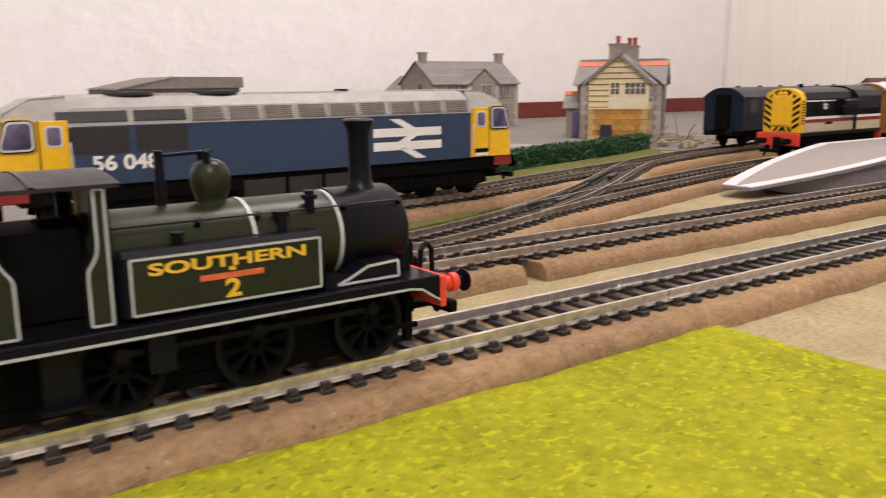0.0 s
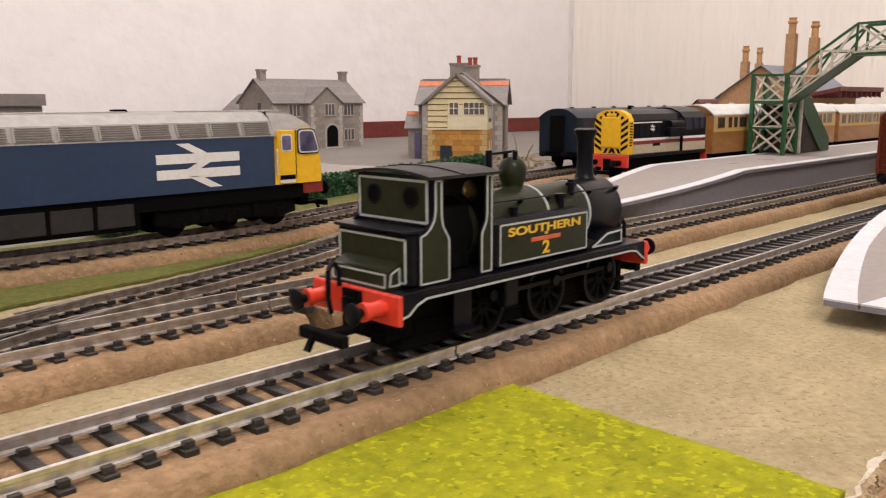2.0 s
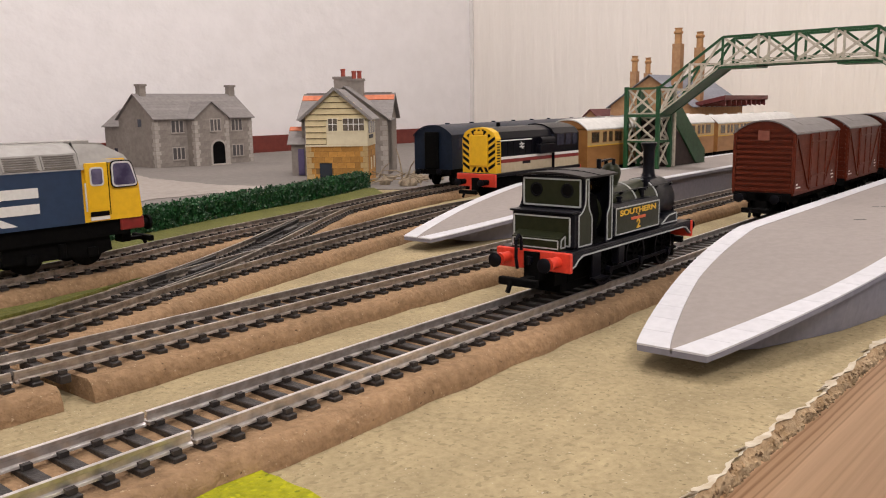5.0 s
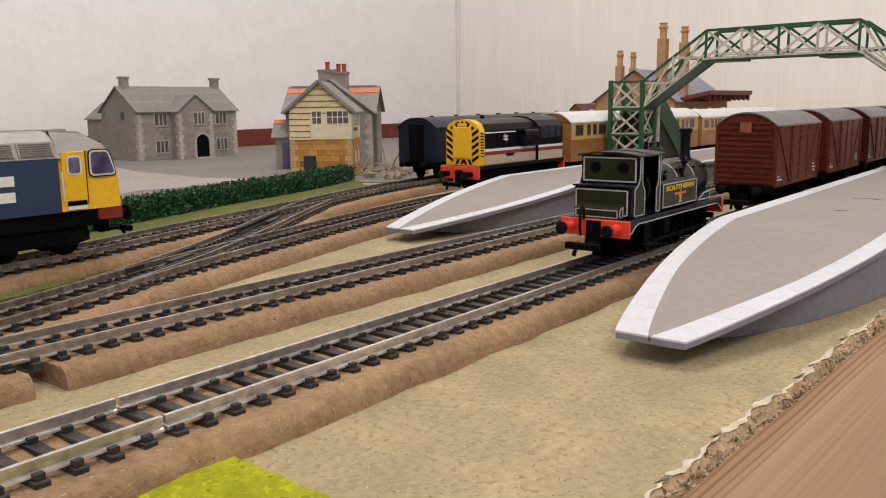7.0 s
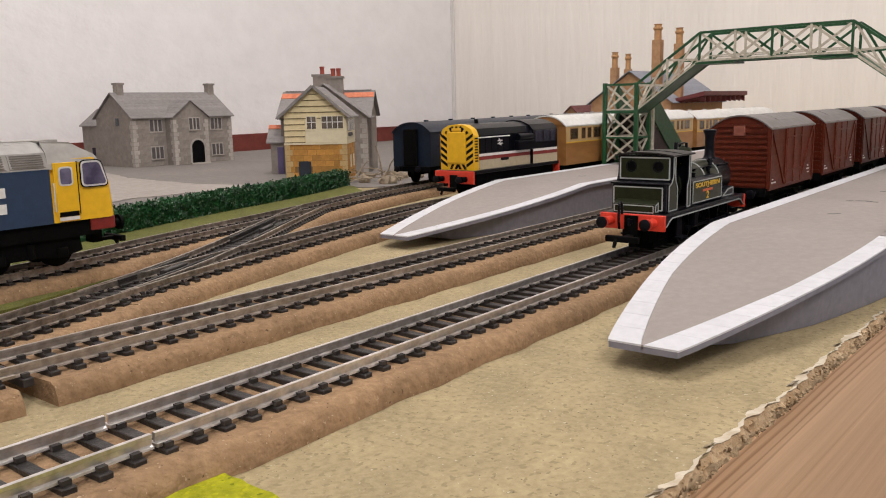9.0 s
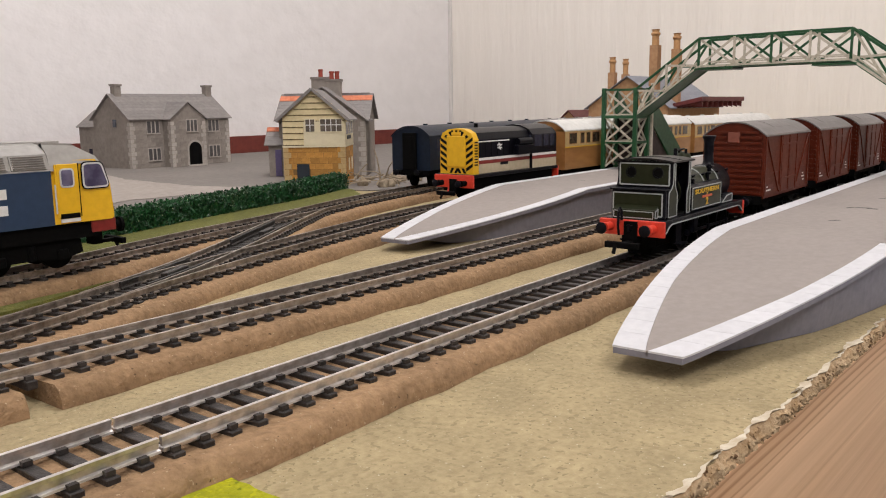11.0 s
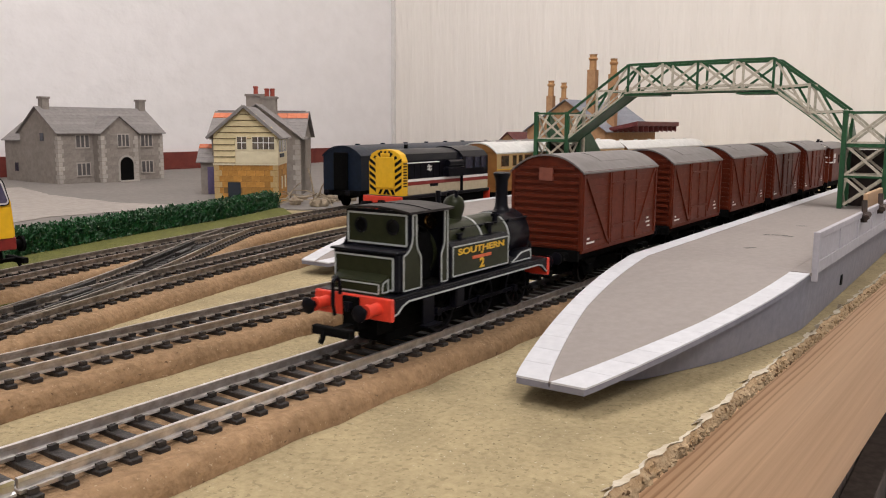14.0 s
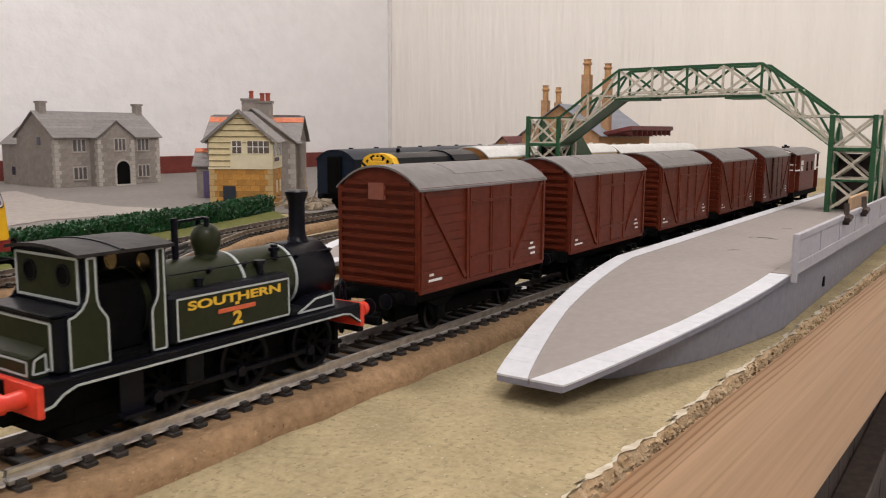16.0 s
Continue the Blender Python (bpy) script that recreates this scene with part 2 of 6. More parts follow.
# ---- the room ----
def slab(name, x0, x1, y0, y1, z0, z1, mat, label="", kind="structure", category=""):
    return tagged(part(name, box(B(), x0, x1, y0, y1, z0, z1), mat), label, category, "", kind)


slab("wall_north", -150, 146.5, 104.4, 112, -90, 150, M_WALL, "off-white rough plastered wall behind the layout")
slab("wall_east", 146.5, 154, -230, 112, -90, 150, M_WALL2, "cream textured wall behind the station")
slab("wall_west", -158, -150, -230, 112, -90, 150, M_WALL, "off-white plastered wall")
slab("wall_south", -150, 146.5, -238, -230, -90, 150, M_WALL, "off-white plastered wall")
slab("floor", -158, 154, -238, 112, -98, -90, M_FLOOR, "dark carpeted floor under the layout")
boarding = slab("under_board_panel", -110, 146, -3.0, -2.5, -90, -1.7, M_DARKP, "dark wooden boarding under the layout")
for k in range(40):
    part("board", box(B(), 0.05, 5.15, -0.5, 0.0, -90, -1.7, 0.08), M_DARKP, boarding, at=cm(-58 + k * 5.2, -3.03 + 0.06 * math.sin(k * 2.3), 0))
for z in (-28, -62):
    part("batten", box(B(), -110, 146, -6.6, -3.6, z - 2.2, z, 0.15), M_DARKP, boarding, "dark horizontal rail")
slab("ceiling", -158, 154, -238, 112, 150, 156, M_CEIL, "white ceiling")
# added strip whose grey stands in for shade where the walls meet
slab("corner_shade_strip", 145.9, 146.5, 103.6, 104.4, 0.4, 150, M_CORNER_SHADE, "thin grey strip painted as the shade in the room's corner")
slab("trim", -150, 146.5, 103.6, 104.4, 0.1, 3.0, M_REDW, "dark maroon strip along the back of the board")

# ---- the board ----
def mean_edge(x):
    """The front edge of the board, cut at a slant past x = 5."""
    return -8.40 - 0.034 * x if x >= 5 else max(-9.1, -8.57 - 0.06 * (5 - x))


def edge_at(x):
    return mean_edge(x) + 0.22 * noise.noise((x * 0.45, 3.1, 0)) + 0.16 * noise.noise((x * 1.3, 6.1, 0)) + 0.09 * noise.noise((x * 3.9, 1.1, 0))


def make_board():
    board = thing("baseboard", None, "sand-covered fibreboard layout base with a torn front edge", "baseboard", kind="structure")
    bm = B()
    xs = [-110 + 0.35 * k for k in range(732)]
    top, low, back = [], [], []
    for x in xs:
        e = edge_at(x)
        top.append(bm.verts.new((x, e, 0.02 * noise.noise((x * 2, 0, 0)))))
        low.append(bm.verts.new((x, e + 0.12, -0.3)))
        back.append(bm.verts.new((x, 104.4, 0.0)))
    for i in range(len(xs) - 1):
        bm.faces.new((top[i], top[i + 1], back[i + 1], back[i]))
        bm.faces.new((low[i], low[i + 1], top[i + 1], top[i]))
    part("sand_surface", bm, M_SAND, board, "pale sandy scatter glued over the board")
    # the plank follows the mean line of the edge
    part("plank", box(B(), -3.4, 147.5, 0.0, 2.0, -8.9, -0.42, 0.05), M_WOOD, board, "planed pine plank with dark grain along the front edge",
         at=cm(0, -8.49, 0, 0, 0, -1.95))
    part("plank", box(B(), -110, -3.45, 0.0, 2.0, -8.9, -0.42, 0.05), M_WOOD, board, at=cm(0, -9.18, 0))
    part("underside", box(B(), -110, 146, -4.0, 104, -1.6, -0.75), M_TORN, board)
    rnd = random.Random(4)
    # torn rim: a pitted, crumbling face of fibre between the sand and the plank
    bm = B()
    rows_ = []
    x = -20.0
    while x < 90:
        e, ln = edge_at(x), mean_edge(x) - 0.02
        k = noise.noise((x * 1.3, 4.0, 1))
        ring = [bm.verts.new((x, e + 0.05, 0.012)), bm.verts.new((x, e - 0.03, -0.02 + 0.02 * k))]
        for j in range(1, 8):
            u = j / 7
            pit = 0.10 * noise.noise((x * 3.4, u * 4.2, 2)) + 0.07 * noise.noise((x * 8.5, u * 8.0, 5))
            ring.append(bm.verts.new((x, e + (ln - e) * u - 0.06 - 0.05 * math.sin(u * math.pi) - pit, -0.02 - 0.46 * u + 0.04 * noise.noise((x * 5, u * 5, 7)))))
        rows_.append(ring)
        x += 0.075 if x < 50 else 0.3
    for p, q in zip(rows_, rows_[1:]):
        for i in range(len(p) - 1):
            bm.faces.new((p[i], q[i], q[i + 1], p[i + 1]))
    part("torn_rim", bm, M_TORN, board, "crumbled tan fibre of the torn edge", smooth=60)
    # pale facing paper peeled back along the edge: a lip that curls up in places
    bm = B()
    lip = []
    x = -2.0
    while x < 60:
        e = edge_at(x)
        k = noise.noise((x * 0.62, 2.0, 4)) + 0.5 * noise.noise((x * 1.9, 5.0, 4))
        w = max(0.012, 0.02 + 0.34 * k)
        up = max(0.0, 0.15 * noise.noise((x * 0.9, 7.0, 2)) + 0.03)
        lip.append([bm.verts.new((x, e + 0.05 + w * 0.9, 0.012)), bm.verts.new((x, e - w * 0.1, 0.035 + up * 0.5)), bm.verts.new((x, e - w * 0.55 - 0.03, 0.02 + up)), bm.verts.new((x, e - w * 0.5, -0.02 + up)),
                    bm.verts.new((x, e + 0.06, -0.02))])
        x += 0.08
    for p, q in zip(lip, lip[1:]):
        for i in range(4):
            bm.faces.new((p[i], q[i], q[i + 1], p[i + 1]))
    part("paper_lip", bm, M_PAPER, board, "pale torn paper curling along the edge", smooth=60)
    for x, w, h in ((4.9, 0.55, 0.34), (7.7, 0.45, 0.26), (12.9, 0.62, 0.30), (14.0, 0.4, 0.2), (17.3, 0.5, 0.26), (25.2, 0.7, 0.22), (31.0, 1.1, 0.2), (35.4, 0.9, 0.26), (38.0, 0.6, 0.2)):
        # a peeled tongue of paper, bent up from the board
        bm = B()
        e = edge_at(x)
        n, mrow = 8, []
        for i in range(n + 1):
            u = i / n
            edge = math.sin(math.pi * u) ** 0.6
            r_ = 1 + 0.25 * noise.noise((x + u * 4, 1, 2))
            mrow.append([bm.verts.new((w * (u - 0.5) * (1 - 0.2 * j), -h * edge * r_ * j * 0.5 + 0.16, 0.02 + h * 0.55 * edge * j * j * 0.3)) for j in (0, 0.6, 1.2, 1.7)])
        for p, q in zip(mrow, mrow[1:]):
            for j in range(3):
                bm.faces.new((p[j], q[j], q[j + 1], p[j + 1]))
        bmesh.ops.solidify(bm, geom=bm.faces[:], thickness=0.025)
        part("paper_flake", bm, M_PAPER, board, at=cm(x, e, 0.0, 0, 0, rnd.uniform(-14, 10)), smooth=50)
    bm = B()
    x = -6
    while x < 55:
        e = edge_at(x)
        sz = rnd.uniform(0.015, 0.05)
        m = Matrix.Translation((x, e - rnd.uniform(0.04, 0.16), -rnd.uniform(0.05, 0.40))) @ Matrix.Diagonal((sz * rnd.uniform(0.8, 2.0), sz, sz * 0.9, 1))
        bmesh.ops.create_icosphere(bm, subdivisions=1, radius=1, matrix=m)
        x += rnd.uniform(0.02, 0.09)
    tagged(part("torn_fibre", bm, M_TORN, board, "loose crumbs on the torn edge", smooth=60), kind="stuff")
    return board


make_board()


def mat_sheet(name, outline, z, mat, label, rough_edge=0.1, step=0.3, thick=0.12, seed=1):
    """A thin sheet with a slightly ragged outline."""
    pts = []
    for (ax, ay), (bx, by) in zip(outline, outline[1:] + outline[:1]):
        d = math.hypot(bx - ax, by - ay)
        k = max(1, int(d / step))
        for i in range(k):
            u = i / k
            x, y = ax + (bx - ax) * u, ay + (by - ay) * u
            pts.append((x + rough_edge * noise.noise((x * 1.7, y * 1.7, seed)), y + rough_edge * noise.noise((x * 1.7, y * 1.7, seed + 9))))
    bm = B()
    prism(bm, pts, "z", z - thick, z)
    return tagged(part(name, bm, mat), label, "", "", "structure")


mat_sheet("grass_mat", [(0.45, -0.95), (0.3, -4.5), (0.2, -8.75), (-50, -8.75), (-50, -0.95)], 0.13, M_GRASS, "bright lime-green grass matting laid on the board", 0.12)
mat_sheet("grass_strip", [(-60, 14.2), (-8, 15.5), (0, 16.6), (5, 17.8), (11, 20.0), (11, 22.6), (0, 22.6), (-60, 22.6)], 0.14, M_GRASS2, "olive grass matting between the tracks", 0.15)
mat_sheet("grass_verge", [(-60, 23), (6, 23), (15, 24.6), (24, 26.4), (34, 31), (44, 36.4), (47, 40.4), (45.8, 41.6), (35.6, 38.0), (29, 36.4), (18.8, 33.3), (3, 28.1), (-60, 26)], 0.13, M_GRASS2, "olive grass verge below the hedge", 0.15)
mat_sheet("yard_ground", [(-60, 25.8), (3, 27.8), (18.8, 33.0), (29, 36.1), (35.6, 37.6), (46, 41.2), (47.2, 38.2), (52, 34.5), (70, 36), (96, 40), (120, 50), (146, 60), (146, 103.6), (-60, 103.6)], 0.10, M_YARD, "flat grey card yard behind the hedge", 0.05, 2.0)
mat_sheet("pale_path", [(20, 45.5), (30, 50), (40, 48.6), (43, 49.5), (41, 56), (42, 70), (46, 83), (38, 83), (33, 66), (24, 54), (10, 49)], 0.16, M_ROAD, "pale worn path across the grey yard", 0.4, 1.0, 0.04)

# ---- tracks ----
RAIL_Z, GAUGE = 1.05, 1.75


def spline(pts, step):
    """Even points with headings along a smooth curve."""
    P = [Vector((*p, 0)) for p in pts]
    P = [2 * P[0] - P[1]] + P + [2 * P[-1] - P[-2]]
    fine = []
    for i in range(1, len(P) - 2):
        for k in range(40):
            u = k / 40
            a, b, c, d = P[i - 1:i + 3]
            fine.append(0.5 * (2 * b + (c - a) * u + (2 * a - 5 * b + 4 * c - d) * u * u + (3 * b - a - 3 * c + d) * u ** 3))
    fine.append(P[-2])
    out, need, pos = [], 0.0, 0.0
    for a, b in zip(fine, fine[1:]):
        d = (b - a).length
        while pos + d >= need:
            u = (need - pos) / d
            out.append((a + (b - a) * u, math.atan2((b - a).y, (b - a).x)))
            need += step
        pos += d
    return out


def sleeper_mesh():
    bm = B()
    box(bm, -0.15, 0.15, -1.2, 1.2, 0.48, 0.71, 0.02)
    for s in (-1, 1):
        for o in (-0.16, 0.16):
            y = s * GAUGE / 2 + o
            box(bm, -0.10, 0.10, y - 0.07, y + 0.07, 0.72, 0.83)
    return bm


SLEEPER = []


def sweep(bm, line, profile, off, z0):
    """Sweeps a profile of (across, up) along a line of points and headings."""
    rings = []
    for p, a in line:
        n = Vector((-math.sin(a), math.cos(a), 0))
        rings.append([bm.verts.new((p.x + n.x * (off + u), p.y + n.y * (off + u), z0 + v)) for u, v in profile])
    k = len(profile)
    for a, b in zip(rings, rings[1:]):
        for i in range(k):
            bm.faces.new((a[i], b[i], b[(i + 1) % k], a[(i + 1) % k]))
    bm.faces.new(rings[0])
    bm.faces.new(rings[-1][::-1])


RAIL_PROFILE = [(-0.11, 0.0), (0.11, 0.0), (0.10, 0.05), (0.03, 0.08), (0.03, 0.20), (0.055, 0.22), (0.055, 0.30), (-0.055, 0.30), (-0.055, 0.22), (-0.03, 0.20), (-0.03, 0.08), (-0.10, 0.05)]


def track(label, pts, pitch=0.73, joints=(), bed=True, bed_cut=(), half=1.84, dz=0.0, phase=0.0, rail_m=M_RAILD, checks=()):
    tr = thing("track", None, label, "railway track", "tracks on the layout")
    fine = spline(pts, 0.5)
    for s in (-1, 1):
        # rails broken at their joints
        runs, cur = [], []
        for p, a in fine:
            if any(abs(p.x - j) < 0.26 for j in joints):
                if len(cur) > 1:
                    runs.append(cur)
                cur = []
            cur.append((p, a))
        runs.append(cur)
        bm = B()
        prev = None
        for run in runs:
            if len(run) < 2:
                continue
            if prev is not None:
                # the run starts a hair after the last one
                run = [(prev[0] + (run[0][0] - prev[0]).normalized() * 0.07, run[0][1])] + run
            sweep(bm, run, RAIL_PROFILE, s * GAUGE / 2, RAIL_Z - 0.30 + dz)
            prev = run[-1]
        part("rail", bm, rail_m, tr, "worn nickel-silver rail")
        for j in joints:
            y = min(fine, key=lambda q: abs(q[0].x - j))[0].y + s * GAUGE / 2
            part("rail_joiner", box(B(), j - 0.45, j + 0.45, y - 0.13, y + 0.13, RAIL_Z - 0.31 + dz, RAIL_Z - 0.20 + dz, 0.02), rail_m, tr)
    # check rails inside the running rails of a turnout, and its dark crossing block
    for x0, x1 in checks:
        run = [(p, a) for p, a in fine if x0 <= p.x <= x1]
        for s in (-1, 1):
            bm = B()
            sweep(bm, run, RAIL_PROFILE, s * (GAUGE / 2 - 0.27), RAIL_Z - 0.31 + dz)
            part("check_rail", bm, M_SLEEPER, tr, "blackened check rail")
        p, a = run[len(run) // 2]
        part("crossing_block", box(B(), -0.9, 0.9, -0.16, 0.16, 0.70, RAIL_Z - 0.04 + dz, 0.03), M_SLEEPER, tr, "black plastic crossing", at=cm(p.x, p.y, 0, 0, 0, math.degrees(a)))
    if not SLEEPER:
        SLEEPER.append(part("sleeper", sleeper_mesh(), M_SLEEPER, tr))
        first = True
    else:
        first = False
    for i, (p, a) in enumerate(spline(pts, pitch)):
        m = cm(p.x + phase * math.cos(a), p.y + phase * math.sin(a), dz, 0, 0, math.degrees(a))
        if first:
            SLEEPER[0].matrix_basis = m
            first = False
        else:
            again(SLEEPER[0], "sleeper", tr, m)
    if bed:
        prof = [(-half - 0.12, 0.0), (-half - 0.1, 0.25), (-half + 0.02, 0.50), (-half + 0.18, 0.62), (-half + 0.50, 0.61), (0, 0.56), (half - 0.50, 0.61), (half - 0.18, 0.62), (half - 0.02, 0.50), (half + 0.1, 0.25), (half + 0.12, 0.0)]
        line = spline(pts, 0.4)
        runs, cur = [], []
        for p, a in line:
            if any(c0 <= p.x <= c1 for c0, c1 in bed_cut):
                if len(cur) > 1:
                    runs.append(cur)
                cur = []
            else:
                cur.append((p, a))
        runs.append(cur)
        for run in runs:
            if len(run) < 2:
                continue
            bm = B()
            sweep(bm, run, prof, 0.0, dz)
            for v in bm.verts:
                k = noise.noise((v.co.x * 0.55, v.co.y * 0.55, 2)) * 0.16 + noise.noise((v.co.x * 2.1, v.co.y * 2.1, 5)) * 0.05
                if v.co.z - dz < 0.63:
                    v.co.y += k
                    v.co.z += 0.05 * noise.noise((v.co.x, v.co.y, 9)) if v.co.z - dz > 0.1 else 0
            part("foam_bed", bm, M_FOAM, tr, "brown crumbly foam underlay", smooth=50)
    return tr


track("front running line of nickel rail on brown foam underlay", [(-45, 0.875), (0, 0.875), (40, 0.875), (80, 0.875), (112, 0.875)], joints=(0.0, 33.6), phase=0.25, rail_m=M_RAIL)
track("second running line of nickel rail on brown foam underlay", [(-45, 7.95), (0, 7.95), (40, 7.95), (80, 7.95), (112, 7.95)], joints=(-0.4, 33.6), bed_cut=((-0.1, 0.55),), rail_m=M_RAILM)
C56_LINE = [(-60, 20.9), (-20, 20.75), (2, 20.65), (6, 20.9), (10, 21.6), (13, 22.5), (16, 23.35), (19.5, 24.25), (23, 25.05), (29, 26.6), (36, 28.6), (46, 30.4), (62, 32.6), (96, 37.2)]
track("curving siding track carrying the blue diesel and coach", C56_LINE)
SHUNT_LINE = [(-6.5, 10.1), (-2, 11.0), (2, 12.1), (6, 13.5), (10, 14.9), (14, 16.0), (20, 17.5), (27, 19.1), (34, 20.3), (42, 20.6), (60, 20.6), (112, 20.6)]
track("station loop track carrying the shunter and coaches", SHUNT_LINE, dz=-0.012)
track("crossover track between station loop and siding", [(6.2, 13.6), (11, 15.8), (16, 18.6), (20.5, 21.4), (25, 24.2), (29, 26.5)], pitch=0.52, dz=0.012, half=1.7, checks=((8.0, 13.0), (17.0, 24.0)))
track("turnout leg leaving the second running line", [(-13, 8.0), (-10, 8.45), (-6.5, 9.7), (-4, 10.5)], pitch=0.52, dz=0.012, half=1.7, checks=((-12.0, -7.0),))


# ---- platforms ----
def platform(x_tip, y_c, z_top, z_tip, ramp, length, half, tip_half, label, fence):
    """A ramped station platform: tapered ramp end, white edging slabs, grey deck, plastic side walls."""
    pf = thing("platform", None, label, "platform", "station platforms")
    n = 24

    def section(u):
        k = math.sin(min(1.0, u) * math.pi / 2) ** 0.9
        h = tip_half + (half - tip_half) * k
        z = z_tip + (z_top - z_tip) * min(1, u)
        return h, z

    wide = 0.6 if fence else 0.0

    def extra(u):
        return wide * min(1.0, u) ** 2

    def inner_of(u):
        h, z = section(u)
        return max(0.02, h - 0.72 - (tip_half - 0.75) * max(0.0, 1 - 2.2 * u))
    us = [i / n for i in range(n + 1)]
    xs = [x_tip + ramp * u for u in us] + [x_tip + length]
    secs = [section(u) for u in us] + [section(1)]

    def strip(bm, lo, hi, dz0, dz1, rim=False):
        rings = []
        for x, (h, z) in zip(xs, secs):
            h = h if rim else inner_of((x - x_tip) / ramp)
            a, b = lo(h) - extra((x - x_tip) / ramp), hi(h)
            rings.append([bm.verts.new((x, y_c + a, z + dz0)), bm.verts.new((x, y_c + b, z + dz0)), bm.verts.new((x, y_c + b, z + dz1)), bm.verts.new((x, y_c + a, z + dz1))])
        for p, q in zip(rings, rings[1:]):
            for i in range(4):
                bm.faces.new((p[i], q[i], q[(i + 1) % 4], p[(i + 1) % 4]))
        bm.faces.new(rings[0])
        bm.faces.new(rings[-1][::-1])
        return bm
    part("deck", strip(B(), lambda h: -h, lambda h: h, -0.14, 0.0), M_PLAT, pf, "smooth taupe-grey painted deck")
    # white edging as slabs with thin joints
    for s in (-1, 1):
        u = 0.0
        total = ramp - 0.4 if (s < 0 and fence) else length
        k = 0
        while u < total - 0.01:
            u1 = min(total, u + 1.12)
            bm = B()
            rr = []
            m = 4
            for i in range(m + 1):
                w = u + 0.006 + (u1 - u - 0.012) * i / m
                h, z = section(w / ramp)
                inner = inner_of(w / ramp)
                if s < 0:
                    h, inner = h + extra(w / ramp), inner + extra(w / ramp)
                rr.append([bm.verts.new((x_tip + w, y_c + s * (inner + 0.004), z - 0.044)), bm.verts.new((x_tip + w, y_c + s * h, z - 0.044)),
                           bm.verts.new((x_tip + w, y_c + s * h, z + 0.012)), bm.verts.new((x_tip + w, y_c + s * (inner + 0.004), z + 0.012))])
            for p, q in zip(rr, rr[1:]):
                for i in range(4):
                    bm.faces.new((p[i], q[i], q[(i + 1) % 4], p[(i + 1) % 4]))
            bm.faces.new(rr[0])
            bm.faces.new(rr[-1][::-1])
            part("edging_slab", bm, M_PLATW, pf)
            u, k = u1, k + 1
    part("rim", strip(B(), lambda h: -h + 0.02, lambda h: h - 0.02, -0.22, -0.048, True), M_PLATS, pf, "blue-grey plastic rim under the edging")
    # side walls set back under the rim
    for s in (-1, 1):
        bm = B()
        rr = []
        for i, (x, (h, z)) in enumerate(zip(xs[3:], secs[3:])):
            e = extra((x - x_tip) / ramp) if s < 0 else 0.0
            y = y_c + s * (h + e - (0.36 - (0.26 * min(1, i / 20) if fence and s < 0 else 0)) - 0.75 * max(0, 1 - i / 10))
            low = 0.02 + 0.5 * max(0, 1 - i / 4) ** 1.5
            rr.append([bm.verts.new((x, y - s * (0.40 - 0.28 * min(1, i / 20)), low)), bm.verts.new((x, y - s * 0.6, low)), bm.verts.new((x, y - s * 0.6, z - 0.2)), bm.verts.new((x, y, z - 0.2))])
        for p, q in zip(rr, rr[1:]):
            for i in range(4):
                bm.faces.new((p[i], q[i], q[(i + 1) % 4], p[(i + 1) % 4]))
        bm.faces.new(rr[0])
        bm.faces.new(rr[-1][::-1])
        part("side_wall", bm, M_PLATS, pf)
    # small moulded slots in the deck
    for (dx, dy, ln, rz) in ((5.1, -0.3, 0.55, -42), (10.7, -0.35, 0.75, -80), (10.5, -0.8, 0.55, -108), (10.5, 0.25, 0.3, -60), (15.75, -0.4, 0.6, -55)):
        part("slot", box(B(), -ln / 2, ln / 2, -0.085, 0.085, -0.02, 0.006), M_SLEEPER, pf, at=cm(x_tip + ramp + dx, y_c + dy, z_top, 0, 0, rz))
    if fence:
        x0, x1, h, lean = x_tip + ramp - 0.2, x_tip + length, 1.52, -0.72
        fe = part("fence", box(B(), 0, x1 - x0, -0.05, 0.05, -0.06, h, 0.015), M_FENCE, pf, "pale grey plastic panel fence", at=cm(x0, y_c - half - 0.70, z_top, 0, 0, lean))
        run = x1 - x0
        part("fence_cap", box(B(), -0.01, run, -0.11, 0.08, h - 0.24, h + 0.02, 0.02), M_FENCE, fe)
        part("fence_foot", box(B(), 0.02, run, -0.10, 0.07, -0.05, 0.42, 0.02), M_FENCE, fe)
        k, x = 0, 0.0
        while x < run - 1:
            part("fence_post", box(B(), x, x + (0.42 if k else 0.3), -0.095, 0.075, 0.425, h - 0.245, 0.015), M_FENCE, fe)
            x, k = x + 4.3, k + 1
        part("end_post", box(B(), -0.16, -0.015, -0.13, 0.10, -0.35, h + 0.03, 0.02), M_FENCE, fe)
        for xc in (9.5, 14.6):
            clip = cyl(cyl(B(), (xc, 0.06, h - 0.35), (xc, -0.34, h - 0.12), 0.17, n=10), (xc + 0.05, -0.2, h - 0.45), (xc + 0.3, -0.1, h + 0.55), 0.13, n=8)
            cyl(clip, (xc - 0.3, -0.3, h - 0.2), (xc + 0.4, -0.3, h - 0.1), 0.14, n=8)
            part("fence_clip", clip, M_SCLIP, fe, "dark rusty clip gripping the fence")
        part("wall_slot", box(B(), 33.4, 33.75, y_c - half - 0.48, y_c - half - 0.2, 0.55, 1.0), M_MATT, pf)
        part("deck_margin", box(B(), x_tip + ramp - 0.39, x1, y_c - half - 0.64, y_c - half + 0.11, z_top - 0.13, z_top - 0.002), M_PLAT, pf)
    return pf


platform(11.6, -5.12, 2.28, 0.80, 14.2, 95, 3.35, 1.05, "long grey near platform with white edges and tapered ramp end", True)
